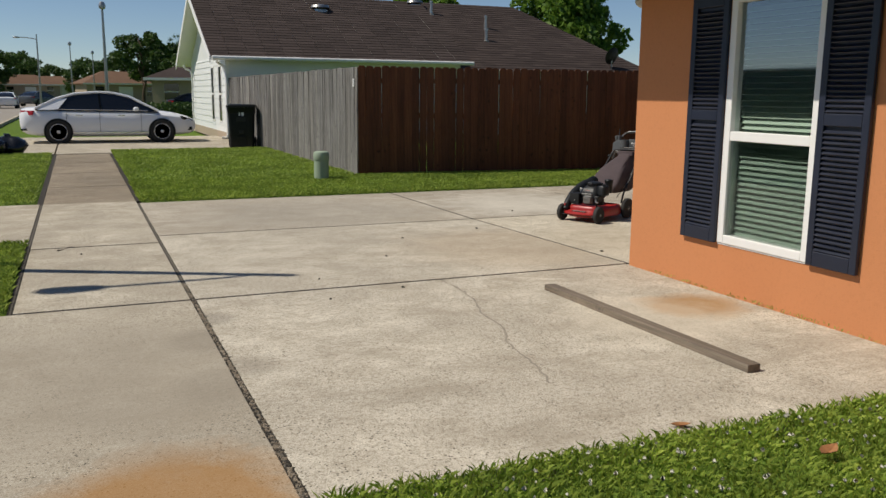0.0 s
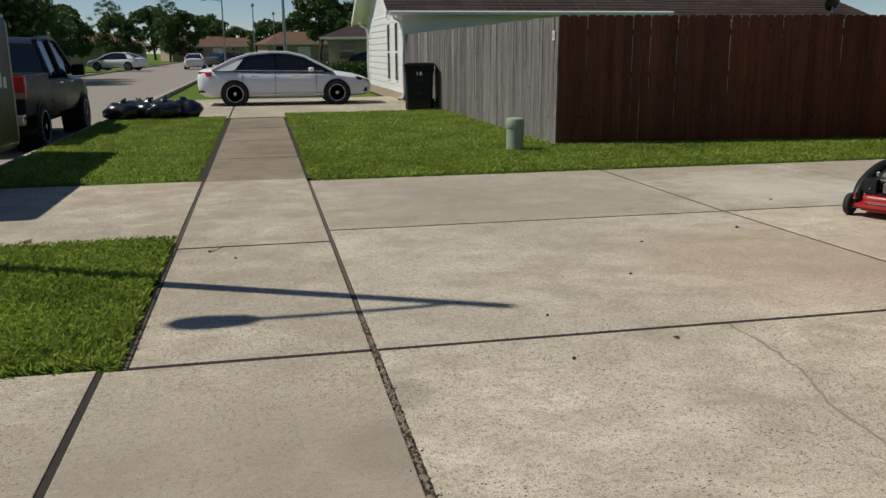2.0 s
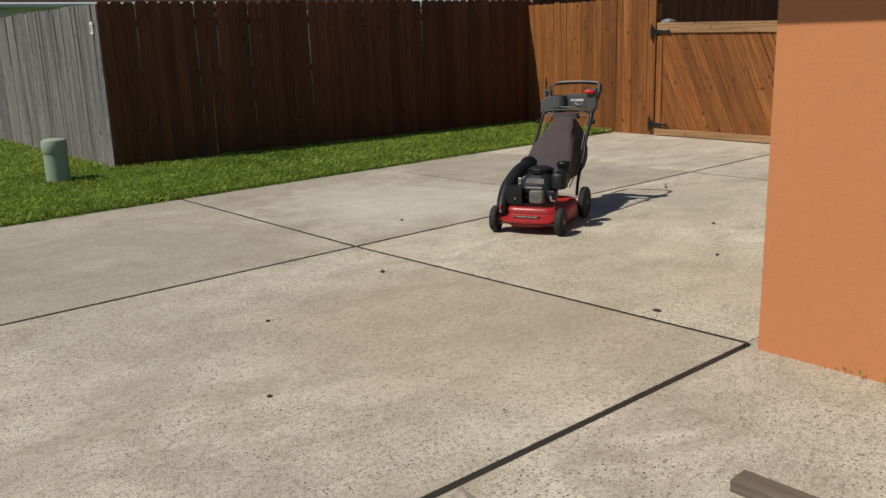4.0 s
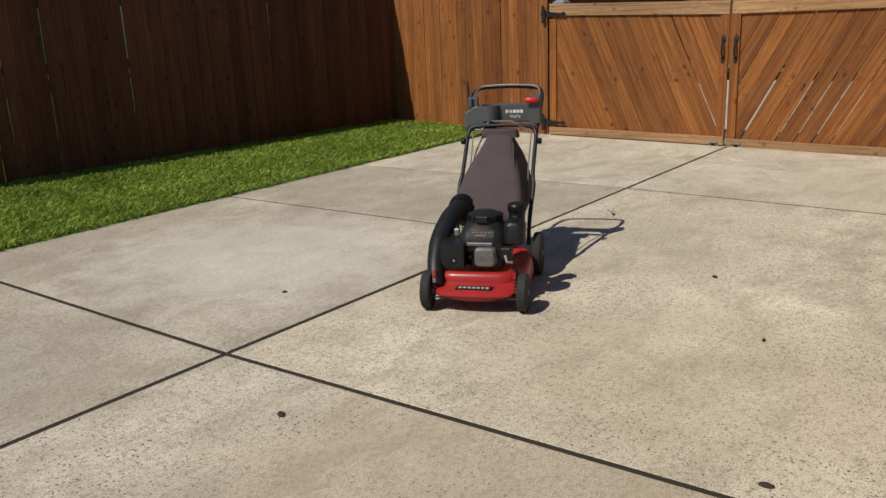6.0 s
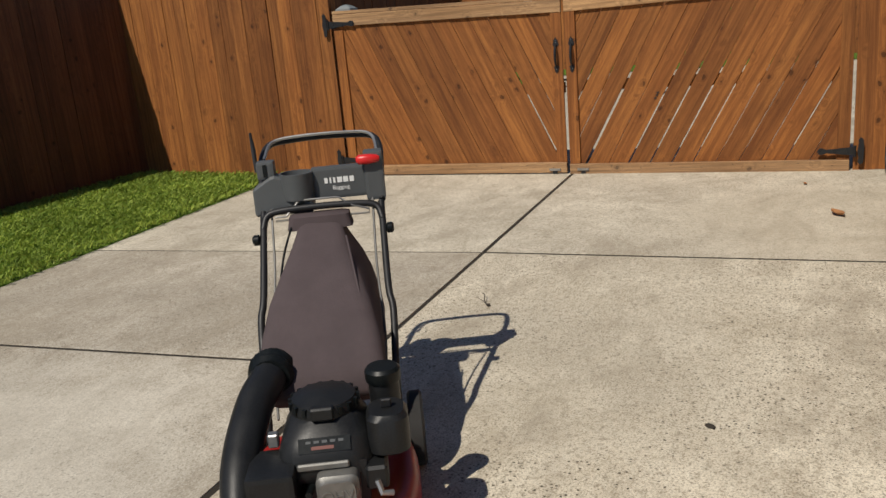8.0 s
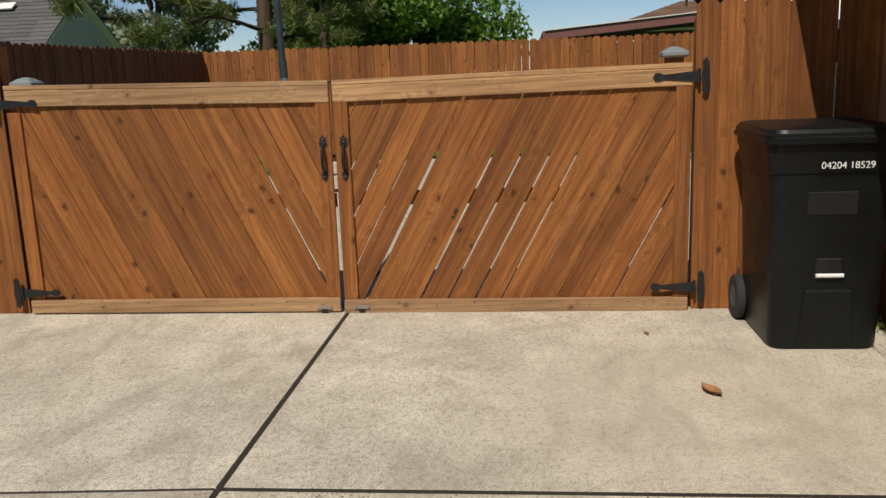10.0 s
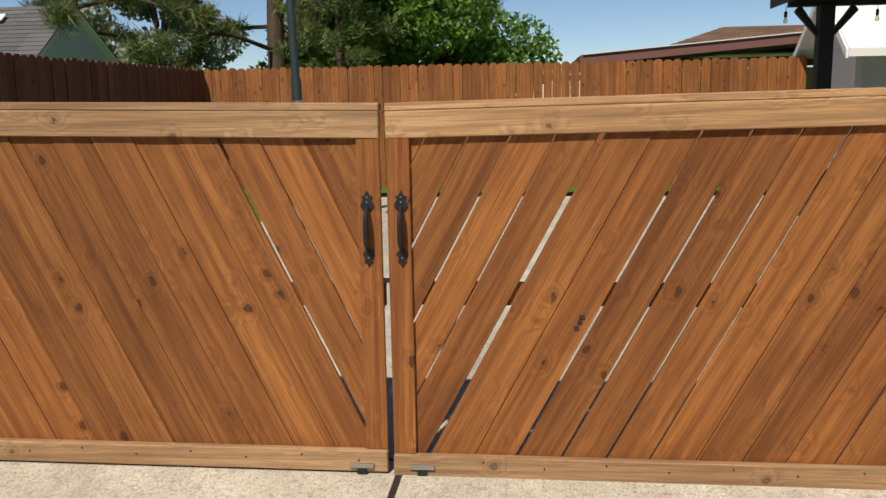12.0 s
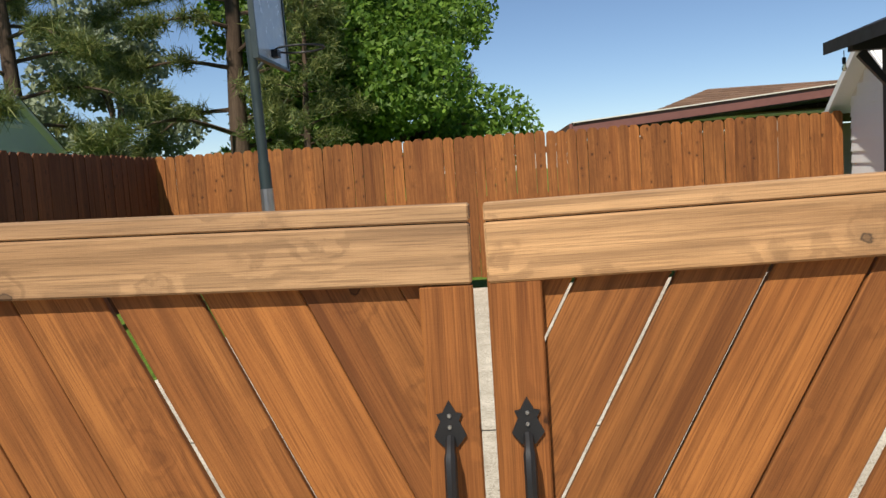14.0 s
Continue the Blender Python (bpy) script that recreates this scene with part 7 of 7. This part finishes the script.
for i, (x, y, s) in enumerate(((-24.5, 150, 0.9), (-15.2, 150, 0.9), (16.8, 150, 1.0))):
    pine_tree("pine_tree", pose(x, y, 0, 0, 0, 70 * i), 11.0 * s, 3.2, "distant dark umbrella-shaped pine tree", 71 + i, tufts=160, start=0.55, mat=FARLEAF, needle=0.5)


def mailbox(x, y):
    o = thing("mailbox", "dark mailbox on a wooden post by the kerb", "mailbox", pose(x, y, 0, 0, 0, 90))
    part("post", box(-0.06, 0.06, -0.06, 0.06, -0.1, 1.0), GREYWOOD, o)
    part("box", loft([[(a, y2, 1.15 + b) for a, b in rrect(0.2, 0.26, 0.08, 4)] for y2 in (-0.28, 0.28)]), BLACKIRON, o, smooth=True)


mailbox(-12.9, 44.0)
mailbox(-12.9, 56.0)


# ---------------------------------------------------------------- small things
def dry_leaf(x, y, z, s, ang, mat, label, curl=0.35):
    pts = [(0, 0), (0.25, 0.16), (0.5, 0.22), (0.75, 0.15), (1.0, 0.0)]
    vs = []
    for i, (a, w) in enumerate(pts):
        h = curl * s * (a - 0.5) ** 2 * 1.6
        for q in (-1, 0, 1):
            vs.append(((a - 0.5) * s, q * w * s, h + abs(q) * w * s * 0.55 + 0.004))
    fs = []
    for i in range(4):
        for q in range(2):
            a = i * 3 + q
            fs.append((a, a + 3, a + 4, a + 1))
    top = [(vx, vy, vz + 0.002) for vx, vy, vz in vs]
    n = len(vs)
    me = bpy.data.meshes.new("dry_leaf")
    me.from_pydata(vs + top, [], fs + [tuple(n + k for k in q[::-1]) for q in fs])
    me.materials.append(mat)
    ob = new("dry_leaf", me)
    ob.matrix_basis = pose(x, y, z, 0, 0, ang)
    return tagged(ob, label, "leaf", "fallen leaves")


dry_leaf(9.0, 1.0, 0, 0.16, 25, DRYLEAF, "curled brown fallen leaf on the concrete")
dry_leaf(7.56, 0.22, 0, 0.17, 70, DRYLEAF, "curled brown fallen leaf on the concrete")
dry_leaf(7.22, 0.45, 0, 0.11, 130, DRYLEAF, "small ragged brown leaf on the concrete")
dry_leaf(7.16, 0.40, 0, 0.09, 20, DRYLEAF, "small ragged brown leaf on the concrete")
dry_leaf(8.44, 0.04, 0, 0.06, 90, DRYLEAF, "small brown leaf near the orange wall")
dry_leaf(9.91, 1.18, 0, 0.06, 10, DRYLEAF, "small brown leaf before the gate")
dry_leaf(2.05, -3.95, 0.07, 0.15, 20, DRYLEAF, "large brown dead leaf lying on the lawn")
dry_leaf(1.78, -3.35, 0, 0.10, 160, DRYLEAF, "small reddish dead leaf at the lawn edge")
dry_leaf(-2.3, 2.72, 0.08, 0.14, 70, DRYLEAF, "pale dead leaf on the grass patch")
for x, y, s in ((3.43, 2.34, 0.05), (3.97, 0.60, 0.05), (6.0, 1.53, 0.04), (1.59, -0.18, 0.035), (0.95, -0.35, 0.03), (5.2, 1.0, 0.03), (1.05, 0.35, 0.025), (1.9, 1.1, 0.025), (2.4, 2.0, 0.025), (4.5, 3.5, 0.03), (-0.75, 2.2, 0.025)):
    bm = lathe([(s * 0.5, 0.0), (s * 0.55, 0.004), (s * 0.3, 0.010), (0.0, 0.012)], 10)
    bm.transform(Matrix.Diagonal((1, 0.6, 1, 1)))
    ob = part("mulch_chip", bm, DARKBLOT, None, m=pose(x, y, 0, 0, 0, x * 70))
    tagged(ob, "small dark chip lying on the concrete", "chip", "dark chips on the concrete")


def twig(x, y, ang):
    o = thing("twig", "thin dry forked twig lying on the concrete", "twig", pose(x, y, 0, 0, 0, ang))
    part("stem", tube([(0, 0, 0.004), (0.05, 0.02, 0.01), (0.11, 0.015, 0.03), (0.16, 0.03, 0.02)], [0.004, 0.003, 0.002, 0.001], 6), DARKBLOT, o)
    part("fork", tube([(0.05, 0.02, 0.01), (0.10, 0.06, 0.02)], [0.002, 0.001], 6), DARKBLOT, o)
    part("bud", lathe([(0.002, 0), (0.012, 0.006), (0.008, 0.014), (0.0, 0.016)], 8), DARKBLOT, o)


twig(7.06, 2.70, 20)
twig(-0.95, 2.45, 10)

# clover heads in the near lawn
vs, fs = [], []
for k in range(300):
    x, y = rnd.uniform(0.4, 3.75), -3.55 - abs(rnd.gauss(0, 0.9))
    z = 0.055 + rnd.uniform(0.01, 0.045)
    s = rnd.uniform(0.007, 0.0125)
    b = len(vs)
    vs += [(x + s, y, z), (x - s, y, z), (x, y + s, z), (x, y - s, z), (x, y, z + s), (x, y, z - s)]
    fs += [(b + i, b + j, b + k2) for i in (0, 1) for j in (2, 3) for k2 in (4, 5)]
raw("clover_flowers", vs, fs, CLOVER, None, "stuff", "small white clover heads in the lawn", "flowers", True)
grass("grass", (5.5, 10.4, -0.22, -0.10), 420, 0.05, 0.008, "sparse weeds along the foot of the orange wall")
grass("grass", (3.76, 3.82, -3.4, -0.4), 200, 0.022, 0.006, "sparse weeds along the foot of the front wall")


def floodlight():
    o = thing("flood_light", "white twin flood light under the eave", "lamp", pose(4.05, 0.22, 2.40))
    part("base", lathe([(0.06, 0.0), (0.06, 0.03), (0.03, 0.04)], 16), WHITE, o, smooth=True)
    for s in (-1, 1):
        part("lamp_head", lathe([(0.02, -0.02), (0.035, 0.0), (0.06, 0.08), (0.055, 0.10), (0.0, 0.105)], 18), CREAM, o, "white bulb holder", pose(s * 0.03, s * 0.07, -0.01, s * 130, 0, 0), smooth=True)


floodlight()


def fence_tag():
    o = thing("utility_tag", "small white utility tag nailed to the grey fence", "tag", pose(3.862, 8.42, 1.70))
    part("plate", box(-0.006, 0.0, -0.045, 0.045, -0.07, 0.07), WHITE, o, bevel=0.002)
    for z in (0.03, 0.0, -0.03):
        part("mark", box(-0.008, -0.006, -0.03, 0.03, z - 0.006, z + 0.006), BLACKIRON, o)


fence_tag()
